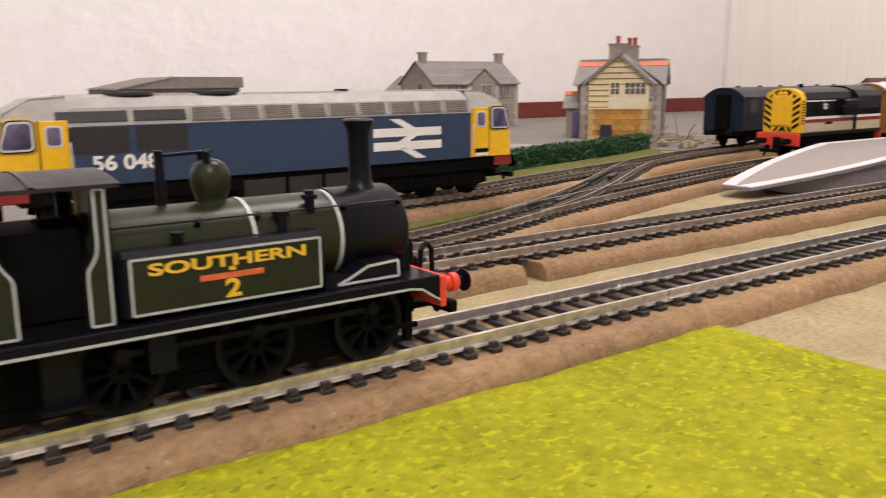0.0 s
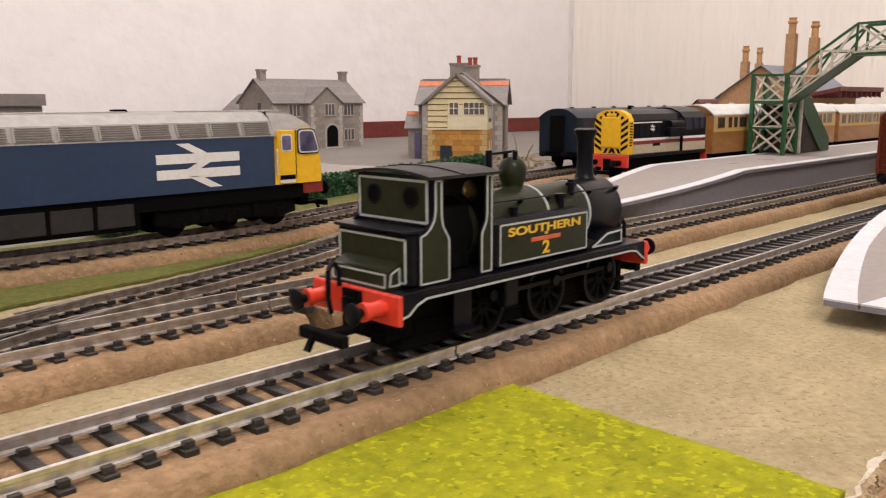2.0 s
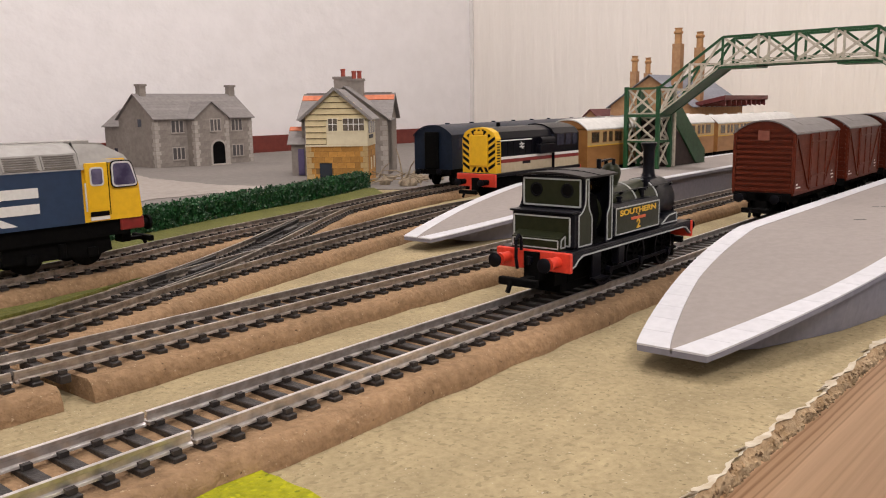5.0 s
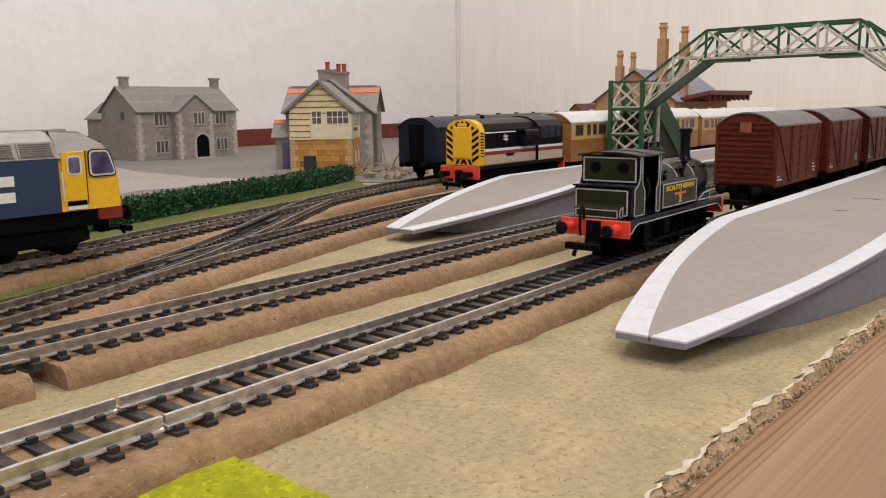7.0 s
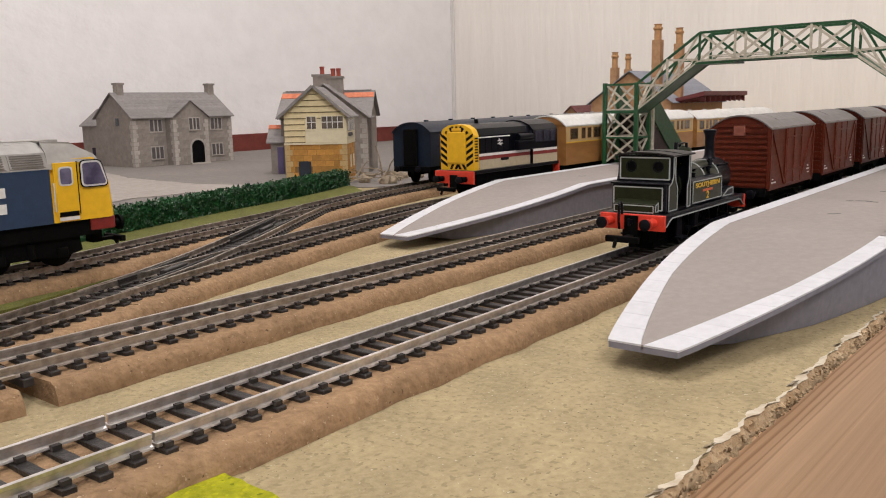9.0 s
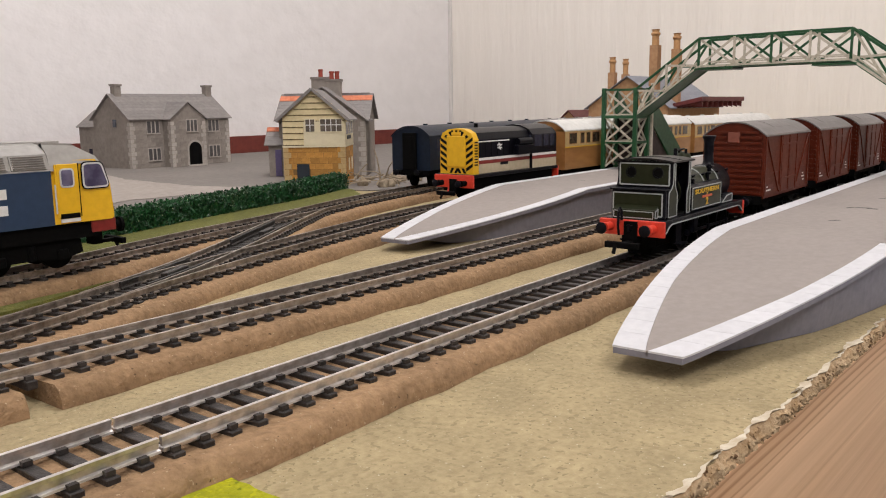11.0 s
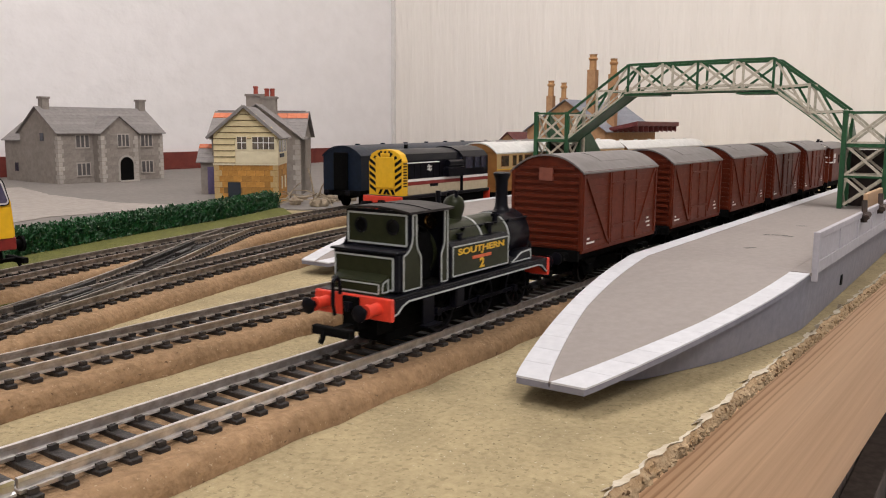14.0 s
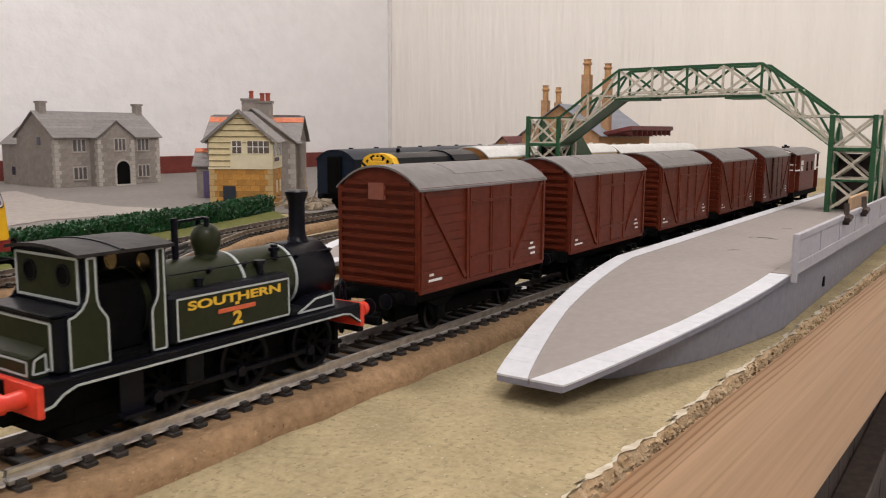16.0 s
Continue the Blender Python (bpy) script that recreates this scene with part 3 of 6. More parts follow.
platform(23.4, 14.5, 2.28, 0.72, 14.8, 84, 3.55, 0.95, "grey island platform with white edges and ramp end", False)


# ---- paints of the rolling stock ----
M_BLACK = material("satin_black", (0.0045, 0.0045, 0.008), (0.003, 0.003, 0.005), 6.0, 0.32, bump=0.04, spec=0.14)
M_ROOFB = material("worn_black_roof", (0.026, 0.022, 0.021), (0.012, 0.0105, 0.0105), 2.5, 0.45, bump=0.06, spec=0.22)
M_OLIVE = material("olive_green_paint", (0.021, 0.024, 0.0105), (0.016, 0.019, 0.008), 5.0, 0.32, bump=0.02, spec=0.18)
M_LINE = material("white_lining", (0.43, 0.45, 0.44), (0.35, 0.37, 0.365), 8.0, 0.5)
M_RED = material("vermilion_paint", (0.72, 0.055, 0.025), (0.60, 0.04, 0.02), 5.0, 0.4)
M_GOLD = material("gold_lettering", (0.72, 0.44, 0.03), (0.62, 0.36, 0.02), 8.0, 0.5)
M_PLATE = material("red_nameplate", (0.62, 0.12, 0.04), (0.5, 0.09, 0.03), 8.0, 0.5)
M_BRASS = material("polished_brass", (0.80, 0.66, 0.40), (0.66, 0.5, 0.27), 5.0, 0.22, metal=1.0)
M_STEEL = material("dull_steel", (0.045, 0.042, 0.04), (0.025, 0.023, 0.022), 5.0, 0.45, metal=0.7)
M_BAUX = material("bauxite_paint", (0.120, 0.0215, 0.009), (0.088, 0.0155, 0.0065), 3.0, 0.42, bump=0.04, big=0.10, spec=0.18)
M_BAUXD = material("faded_bauxite_panel", (0.235, 0.072, 0.045), (0.20, 0.06, 0.037), 4.0, 0.5)
M_VROOF = material("grey_brown_van_roof", (0.17, 0.155, 0.15), (0.14, 0.125, 0.12), 2.0, 0.5, bump=0.06, big=0.08)
M_WHITE = material("white_marking", (0.78, 0.77, 0.74), (0.7, 0.69, 0.66), 6.0, 0.5)


M_STAIR = material("dark_stair_boarding", (0.035, 0.018, 0.014), (0.02, 0.011, 0.009), 2.0, 0.7)


def lattice_panel(host, a, b, c, d, w, x, mat=M_CREAM):
    """Crossed cream braces in the panel a (low start), b (low end), c (high end), d (high start), in the plane x."""
    for p, q, o in ((a, c, 0.0), (b, d, 0.05)):
        part("cross_brace", bar(B(), (x + o, *p), (x + o, *q), w, 0.07, up=(1, 0, 0)), mat, host)


def footbridge():
    fb = thing("footbridge", None, "green and cream lattice footbridge standing on both platforms", "footbridge")
    xf, xb, z0, zt = 54.0, 56.3, 2.29, 8.8
    for y0, y1 in ((15.2, 18.0), (-8.05, -5.4)):
        bm = B()
        for x in (xf, xb):
            for y in (y0, y1):
                box(bm, x - 0.16, x + 0.16, y - 0.16, y + 0.16, z0, zt + 0.1, 0.02)
        tower = part("tower", bm, M_GREEN, fb, "dark green corner posts")
        zs = [z0 + 0.15, 4.5, 6.65, zt]
        for x in (xf - 0.02, xb):
            for z in zs[1:]:
                part("cross_rail", box(B(), x - 0.07, x + 0.07, y0 + 0.17, y1 - 0.17, z - 0.10, z + 0.04), M_GREEN, tower)
            for z in zs[1:-1]:
                part("sill_rail", box(B(), x - 0.06, x + 0.06, y0 + 0.17, y1 - 0.17, z + 0.05, z + 0.15), M_CREAM, tower)
            for za, zb in zip(zs, zs[1:]):
                lattice_panel(tower, (y0 + 0.2, za + 0.1), (y1 - 0.2, za + 0.1), (y1 - 0.2, zb - 0.12), (y0 + 0.2, zb - 0.12), 0.17, x)
        for y in (y0, y1):
            for z in zs[1:]:
                part("tie_rail", box(B(), xf + 0.17, xb - 0.17, y - 0.06, y + 0.06, z - 0.1, z + 0.04), M_GREEN, tower)
            for za, zb in zip(zs, zs[1:]):
                for p, q in (((xf + 0.2, y, za + 0.1), (xb - 0.2, y, zb - 0.1)), ((xf + 0.2, y + 0.05, zb - 0.1), (xb - 0.2, y + 0.05, za + 0.1))):
                    part("cross_brace", bar(B(), p, q, 0.07, 0.16, up=(0, 1, 0)), M_CREAM, tower)
        part("landing", box(B(), xf - 0.1, xb + 0.1, y0 - 0.1, y1 + 0.1, 6.45, 6.6), M_GREEN, tower)
    # the arched span: two trusses and a deck
    top = [(15.2, 8.75), (12.65, 10.6), (10.1, 12.42), (7.42, 12.45), (4.75, 12.48), (2.1, 12.5), (-0.6, 12.5), (-3.0, 10.75), (-5.4, 8.95)]
    low = [(15.2, 6.65), (12.65, 8.5), (10.1, 10.35), (7.42, 10.38), (4.75, 10.41), (2.1, 10.43), (-0.6, 10.43), (-3.0, 8.7), (-5.4, 6.85)]
    for x in (xf, xb):
        truss = new("truss")
        truss.parent = fb
        for p, q in zip(top, top[1:]):
            part("top_chord", bar(B(), (x, *p), (x, *q), 0.18, 0.16, up=(1, 0, 0)), M_GREEN, truss)
        for p, q in zip(low, low[1:]):
            part("bottom_chord", bar(B(), (x, *p), (x, *q), 0.16, 0.20, up=(1, 0, 0)), M_CREAM, truss)
        for i, (p, q) in enumerate(zip(low, top)):
            part("upright", bar(B(), (x - 0.05, *p), (x - 0.05, *q), 0.17, 0.1, up=(1, 0, 0)), M_GREEN if i in (2, 4, 6) else M_CREAM, truss)
        for i in range(len(low) - 1):
            (a0, a1), (b0, b1) = low[i], low[i + 1]
            (d0, d1), (c0, c1) = top[i], top[i + 1]
            g = 0.1 if a0 > b0 else -0.1
            lattice_panel(truss, (a0 - g, a1 + 0.08), (b0 + g, b1 + 0.08), (c0 + g, c1 - 0.1), (d0 - g, d1 - 0.1), 0.17, x - 0.02, M_CREAM if x == xf else M_GREEN)
            part("chord_edge", bar(B(), (x - 0.02, a0, a1 - 0.12), (x - 0.02, b0, b1 - 0.12), 0.06, 0.24, up=(1, 0, 0)), M_GREEN, truss)
            part("mid_strip", bar(B(), (x - 0.03, a0 - g, a1 + 0.32), (x - 0.03, b0 + g, b1 + 0.32), 0.09, 0.06, up=(1, 0, 0)), M_CREAM, truss)
    for i, (p, q) in enumerate(zip(low, low[1:])):
        part("deck_plank", bar(B(), ((xf + xb) / 2, p[0], p[1] - 0.05), ((xf + xb) / 2, q[0], q[1] - 0.05), xb - xf - 0.2, 0.1, up=(0, 0, 1)), M_GREEN, fb)
    for y0, y1 in ((10.4, 7.5), (1.9, -1.0)):
        part("soffit_plate", box(B(), xf - 0.12, xb + 0.1, min(y0, y1), max(y0, y1), 10.08, 10.22), M_GREEN, fb)
    # stairs running down along each platform
    for y0, y1 in ((15.2, 18.0), (-8.05, -5.4)):
        for y in (y0, y1):
            bm = B()
            prism(bm, [(xb + 0.2, 6.5), (xb + 0.2, 8.7), (xb + 7.4, 3.4), (xb + 7.4, 2.3), (xb + 5.6, 2.3)], "y", y - 0.06, y + 0.06)
            part("stair_side", bm, M_GREEN, fb, "solid green stair side")
        part("stair_soffit", prism(B(), [(xb + 0.25, 2.32), (xb + 0.25, 6.25), (xb + 6.2, 2.32)], "y", y0 + 0.08, y1 - 0.08), M_STAIR, fb, "dark brown boarded stair side")
        part("newel_post", box(B(), xb + 0.3, xb + 0.62, y0 - 0.28, y0 - 0.08, 2.32, 9.3, 0.03), M_CREAM, fb, "pale post at the head of the stair")
        for k in range(11):
            x = xb + 0.4 + k * 0.58
            part("stair_tread", box(B(), x, x + 0.6, y0 + 0.07, y1 - 0.07, 6.3 - k * 0.385, 6.42 - k * 0.385), M_CREAM, fb)
    return fb


footbridge()


def outline(bm, pts, y, w, closed=True, d=0.03):
    """Thin painted line along points (x, z) in the plane y."""
    ps = list(pts) + ([pts[0]] if closed else [])
    for p, q in zip(ps, ps[1:]):
        bar(bm, (p[0], y, p[1]), (q[0], y, q[1]), w, d, up=(0, 1, 0))
    return bm


def inset(pts, k):
    """The outline moved inwards by k along its edges."""
    area = sum(p[0] * q[1] - q[0] * p[1] for p, q in zip(pts, pts[1:] + pts[:1]))
    out = []
    for i, p in enumerate(pts):
        u = (Vector(p) - Vector(pts[i - 1])).normalized()
        w = (Vector(pts[(i + 1) % len(pts)]) - Vector(p)).normalized()
        m = Vector((-u.y - w.y, u.x + w.x)) * (1 if area > 0 else -1)
        m = m.normalized() * min(2.0, 1 / max(0.3, (m.length / 2)))
        out.append((p[0] + m.x * k, p[1] + m.y * k))
    return out


def wheelset(name, parent, x, r, spokes, half, mat, rim=M_STEEL):
    """An axle with two wheels, turning about y through its own origin."""
    ws = new(name)
    ws.parent = parent
    ws.matrix_basis = cm(x, 0, r)
    part("axle", cyl(B(), (0, -half, 0), (0, half, 0), 0.12, n=10), M_MATT, ws)
    for s in (-1, 1):
        y = s * half
        bm = B()
        # hub, spokes and rim as one casting
        n = spokes * 3
        radii = (0.06, 0.22, r - 0.16, r)
        ring = [[bm.verts.new((q * math.cos(k * math.tau / n), y - 0.12, q * math.sin(k * math.tau / n))) for k in range(n)] for q in radii]
        for j in range(3):
            for k in range(n):
                if j != 1 or k % 3 == 0:
                    bm.faces.new((ring[j][k], ring[j][(k + 1) % n], ring[j + 1][(k + 1) % n], ring[j + 1][k]))
        up = bmesh.ops.extrude_face_region(bm, geom=bm.faces[:])
        bmesh.ops.translate(bm, verts=[v for v in up["geom"] if isinstance(v, bmesh.types.BMVert)], vec=(0, 0.24, 0))
        part("wheel", bm, mat, ws, smooth=40)
        part("tyre", lathe(B(), [(r - 0.1, 0.0), (r + 0.005, 0.0), (r + 0.005, 0.02), (r - 0.1, 0.02)], Matrix.Translation((0, y + s * 0.13 - (0.02 if s > 0 else 0), 0)) @ Matrix.Rotation(radians(-90), 4, "X"), 28, True), rim, ws, "bright worn tyre")
    return ws


def buffer_(parent, x, y, z, d, red, length=0.95):
    b = part("buffer", cyl(cyl(B(), (x, y, z), (x + d * 0.5 * length, y, z), 0.19, 0.16), (x + d * 0.45 * length, y, z), (x + d * 0.62 * length, y, z), 0.21), red, parent, smooth=40)
    part("buffer_head", lathe(B(), [(0.10, 0.0), (0.10, 0.2), (0.25, 0.24), (0.25, 0.29), (0.16, 0.33)],
                              Matrix.Translation((x + d * 0.6 * length, y, z)) @ Matrix.Rotation(radians(90 * d), 4, "Y"), 20), M_BLACK, b, smooth=40)


def coupling(parent, x, d, z=0.85):
    bm = B()
    box(bm, min(x, x + d * 0.9), max(x, x + d * 0.9), -0.16, 0.16, z - 0.08, z + 0.08, 0.02)
    box(bm, min(x + d * 0.75, x + d * 1.0), max(x + d * 0.75, x + d * 1.0), -0.75, 0.75, z - 0.14, z + 0.12, 0.03)
    bar(bm, (x + d * 0.95, 0.25, z), (x + d * 1.15, 0.25, z - 0.35), 0.12)
    box(bm, min(x - d * 0.35, x + d * 0.1), max(x - d * 0.35, x + d * 0.1), -0.3, 0.3, z - 0.08, z + 0.9)
    part("coupling", bm, M_MATT, parent, "black tension-lock coupling")


def steam_loco():
    lo = thing("tank_locomotive", cm(0, 0.875, RAIL_Z), "small olive-green tank locomotive lettered in gold, on the front line", "locomotive")
    W = 1.27
    # running plate with valances that sweep down to the beams
    bm = B()
    box(bm, 0.1, 9.75, -1.46, 1.46, 1.60, 1.70, 0.02)
    part("running_plate", bm, M_BLACK, lo)
    for s in (-1, 1):
        bm = B()
        low = [(0.12, 1.12), (0.32, 1.16), (0.55, 1.34), (0.85, 1.45), (9.0, 1.45), (9.3, 1.40), (9.6, 1.20), (9.75, 1.12)]
        prism(bm, low + [(9.75, 1.62), (0.12, 1.62)], "y", s * 1.36, s * 1.45)
        val = part("valance", bm, M_BLACK, lo)
        part("lining", outline(B(), [(x, z + 0.05) for x, z in low], s * 1.465, 0.045, False), M_LINE, val, "thin white line")
    # beams, buffers, couplings
    for x, d in ((0.0, -1), (9.75, 1)):
        beam = part("buffer_beam", box(B(), x, x + 0.15 * -d if d < 0 else x + 0.15, -1.5, 1.5, 1.0, 1.68, 0.03) if d > 0 else box(B(), x - 0.02, x + 0.13, -1.5, 1.5, 1.0, 1.68, 0.03), M_RED, lo, "red buffer beam")
        xo = x + 0.15 if d > 0 else x - 0.02
        for s in (-1, 1):
            buffer_(beam, xo, s * 0.98, 1.36, d, M_RED)
        part("draw_hook", cyl(box(B(), xo, xo + d * 0.25, -0.09, 0.09, 1.28, 1.46), (xo + d * 0.25, 0, 1.2), (xo + d * 0.25, 0, 1.5), 0.07, n=8), M_BLACK, beam)
        for yy in ((-0.42, 0.42) if d > 0 else (0.42,)):
            bm = B()
            pts = [(xo + d * 0.05, 1.65), (xo + d * 0.08, 2.05), (xo + d * 0.22, 2.2), (xo + d * 0.36, 2.05), (xo + d * 0.38, 1.4), (xo + d * 0.3, 1.05)]
            for p, q in zip(pts, pts[1:]):
                cyl(bm, (p[0], yy, p[1]), (q[0], yy, q[1]), 0.06, n=8)
            part("brake_hose", bm, M_BLACK, beam, smooth=60)
        coupling(lo, x, d, 0.72)
        if d < 0:
            bm = B()
            for k in range(2):
                box(bm, xo - 0.03, xo, 0.12 + k * 0.12 - 0.2, 0.2 + k * 0.12 - 0.2, 1.25, 1.42)
            part("number_marks", bm, M_GOLD, beam)
    # frames and wheels
    part("frame", box(B(), 0.4, 9.4, -0.62, 0.62, 0.42, 1.62), M_MATT, lo)
    part("keeper_plate", box(B(), 0.9, 9.2, -0.58, 0.58, 0.08, 0.41, 0.04), M_MATT, lo)
    part("ashpan", box(B(), 1.2, 7.6, -0.64, 0.64, 0.38, 0.8, 0.05), M_MATT, lo)
    sets = [wheelset("wheelset", lo, x, 0.80, 10, 0.80, M_MATT, M_BLACK) for x in (3.3, 5.8, 8.3)]
    rods = []
    for s in (-1, 1):
        r = new("coupling_rod")
        r.parent = lo
        r.matrix_basis = cm(5.8, 0, 0.8)
        bm = B()
        box(bm, -2.6, 2.6, s * 0.98, s * 1.06, -0.06, 0.06, 0.01)
        for x in (-2.5, 0, 2.5):
            cyl(bm, (x, s * 0.95, 0), (x, s * 1.12, 0), 0.14, n=12)
        part("rod", bm, M_BLACK, r, "dark steel rod")
        rods.append(r)
    for s in (-1, 1):
        part("step", box(box(B(), 1.9, 2.7, s * 1.12, s * 1.44, 0.45, 0.52), 2.0, 2.6, s * 1.12, s * 1.18, 0.5, 1.5), M_BLACK, lo)
        part("sandbox", box(B(), 3.7, 4.2, s * 1.0, s * 1.3, 0.75, 1.5, 0.04), M_BLACK, lo)
        part("cylinder_drain", cyl(B(), (8.7, s * 0.9, 0.6), (9.5, s * 0.9, 0.55), 0.07, n=8), M_MATT, lo)
        part("guard_iron", box(B(), 9.25, 9.4, s * 0.7, s * 0.9, 0.2, 1.1), M_MATT, lo)
    # side tanks with lined panels and lettering
    for s in (-1, 1):
        tank = part("side_tank", box(B(), 3.3, 7.2, s * 0.55, s * W, 1.70, 2.92, 0.10), M_BLACK, lo, "black-edged tank", smooth=30)
        y = s * (W + 0.004)
        part("panel", box(B(), 3.47, 7.08, s * (W - 0.05), y, 1.80, 2.82), M_OLIVE, tank, "olive panel")
        part("lining", outline(B(), [(3.50, 1.83), (7.05, 1.83), (7.05, 2.79), (3.50, 2.79)], y, 0.045), M_LINE, tank, "white border line")
        rz = 0 if s < 0 else 180
        lettering("lettering", "SOUTHERN", 0.29, cm(5.28, y + s * 0.012, 2.58, 90, 0, rz), M_GOLD, tank, 0.008, "gold lettering", 2.95)
        lettering("numeral", "2", 0.46, cm(5.28, y + s * 0.012, 2.06, 90, 0, rz), M_GOLD, tank, 0.008, "gold numeral", 0.30)
        part("nameplate", box(B(), 4.68, 5.88, y - 0.02, y + 0.02, 2.255, 2.365, 0.01), M_PLATE, tank, "orange-red name bar")
        part("crest", box(B(), 5.22, 5.34, y - 0.015, y + 0.015, 2.40, 2.47), M_GOLD, tank)
        part("tank_filler", cyl(cyl(B(), (4.45, s * 0.9, 2.9), (4.45, s * 0.9, 3.08), 0.09, n=14), (4.45, s * 0.9, 3.08), (4.45, s * 0.9, 3.13), 0.13, n=14), M_BLACK, tank, smooth=40)
        part("splasher", prism(B(), [(7.2, 1.70), (7.2, 2.05), (7.7, 1.92), (8.1, 2.12), (8.85, 2.16), (8.95, 1.70)], "y", s * 0.75, s * 1.20), M_BLACK, lo)
        part("lining", outline(B(), [(7.45, 1.77), (8.88, 1.77), (8.86, 2.1), (8.15, 2.06), (7.7, 1.86)], s * 1.21, 0.05), M_LINE, lo)
    # boiler, smokebox, fittings
    rot = Matrix.Translation((0, 0, 2.62)) @ Matrix.Rotation(radians(90), 4, "Y")
    boiler = part("boiler", lathe(B(), [(0.88, 3.0), (0.88, 7.75)], rot, 40), M_OLIVE, lo, "olive boiler", smooth=40)
    for x in (5.9, 7.72):
        part("boiler_band", lathe(B(), [(0.885, x), (0.905, x + 0.005), (0.905, x + 0.09), (0.885, x + 0.095)], rot, 40), M_LINE, boiler, "white boiler band", smooth=40)
    smoke = part("smokebox", lathe(B(), [(0.93, 7.82), (0.93, 9.28), (0.86, 9.38), (0.70, 9.40), (0.66, 9.51), (0.3, 9.59), (0.08, 9.61)], rot, 40), M_BLACK, lo, "blue-black smokebox", smooth=35)
    part("smokebox_saddle", box(B(), 7.9, 9.5, -0.7, 0.7, 1.65, 2.3), M_BLACK, lo)
    part("door_dart", cyl(B(), (9.58, 0, 2.62), (9.8, 0, 2.62), 0.05, n=8), M_STEEL, smoke)
    part("chimney", lathe(B(), [(0.38, 3.45), (0.29, 3.56), (0.245, 3.70), (0.23, 4.0), (0.235, 4.60), (0.27, 4.72), (0.325, 4.84), (0.33, 4.91), (0.27, 4.95), (0.16, 4.95)], Matrix.Translation((8.72, 0, 0)), 28), M_BLACK, lo, "tall black chimney", smooth=40)
    dome = part("dome", lathe(B(), [(0.36, 3.35), (0.27, 3.48), (0.30, 3.60), (0.355, 3.74), (0.38, 3.90), (0.36, 4.06), (0.285, 4.20), (0.16, 4.28), (0.03, 4.31)], Matrix.Translation((5.45, 0, 0)), 28), M_OLIVE, lo, "olive dome", smooth=60)
    bm = B()
    for yy in (-0.16, 0.16):
        cyl(bm, (5.35, yy, 4.2), (5.35, yy, 4.45), 0.07, n=10)
    bar(bm, (4.5, 0, 4.4), (5.5, 0, 4.44), 0.10, 0.06)
    cyl(bm, (4.5, 0, 3.5), (4.5, 0, 4.5), 0.09, n=10)
    part("safety_valve", bm, M_BLACK, dome, smooth=40)
    part("clack_valve", cyl(cyl(B(), (7.2, -0.62, 3.2), (7.2, -0.62, 3.62), 0.10, n=12), (7.2, -0.62, 3.45), (7.2, -0.62, 3.54), 0.16, n=12), M_BLACK, lo, smooth=40)
    part("boiler_tap", cyl(B(), (7.0, -0.86, 2.8), (7.0, -1.05, 2.8), 0.09, n=10), M_BRASS, lo, "small brass fitting", smooth=40)
    for s in (-1, 1):
        bm = B()
        cyl(bm, (3.3, s * 0.78, 3.28), (9.3, s * 0.78, 3.28), 0.02, n=6)
        for x in (4.9, 6.05, 7.9, 9.2):
            cyl(bm, (x, s * 0.6, 3.12), (x, s * 0.8, 3.28), 0.06, n=8)
        part("handrail", bm, M_BLACK, lo)
        part("tank_vent", cyl(cyl(B(), (6.5, s * 0.8, 2.9), (6.5, s * 0.8, 3.25), 0.10, n=12), (6.5, s * 0.8, 3.2), (6.5, s * 0.8, 3.3), 0.17, n=12), M_BLACK, lo, smooth=40)
    # cab: side sheets cut out for the doorway, end sheets with round lights, curved roof
    rear = [(0.78, 1.70), (1.80, 1.70), (1.80, 2.66), (1.77, 2.77), (1.69, 2.88), (1.61, 3.00), (1.57, 3.14), (1.56, 3.30), (1.56, 4.08), (1.24, 4.08), (1.24, 3.36), (1.20, 3.18), (1.10, 3.03), (0.96, 2.93), (0.78, 2.88)]
    front = [(2.76, 1.70), (3.24, 1.70), (3.24, 4.10), (2.94, 4.10), (2.94, 3.12), (2.92, 2.98), (2.86, 2.86), (2.78, 2.74), (2.76, 2.62)]
    for s in (-1, 1):
        for poly in (rear, front):
            sheet = part("cab_side", prism(B(), poly, "y", s * (W - 0.06), s * W), M_BLACK, lo, "cab side sheet")
            face = part("panel", prism(B(), inset(poly, 0.06), "y", s * W, s * (W + 0.006)), M_OLIVE, sheet)
            part("lining", outline(B(), inset(poly, 0.07), s * (W + 0.012), 0.042), M_LINE, sheet, "white border line")
    part("cab_floor", box(B(), 0.8, 3.25, -W + 0.06, W - 0.06, 1.70, 1.82), M_MATT, lo)
    part("motor_block", box(B(), 1.30, 2.9, -0.85, 0.85, 1.82, 3.35, 0.05), M_MATT, lo, "black motor casing filling the cab")
    part("backhead", lathe(B(), [(0.85, 2.35), (0.85, 3.0)], rot, 32), M_MATT, lo)
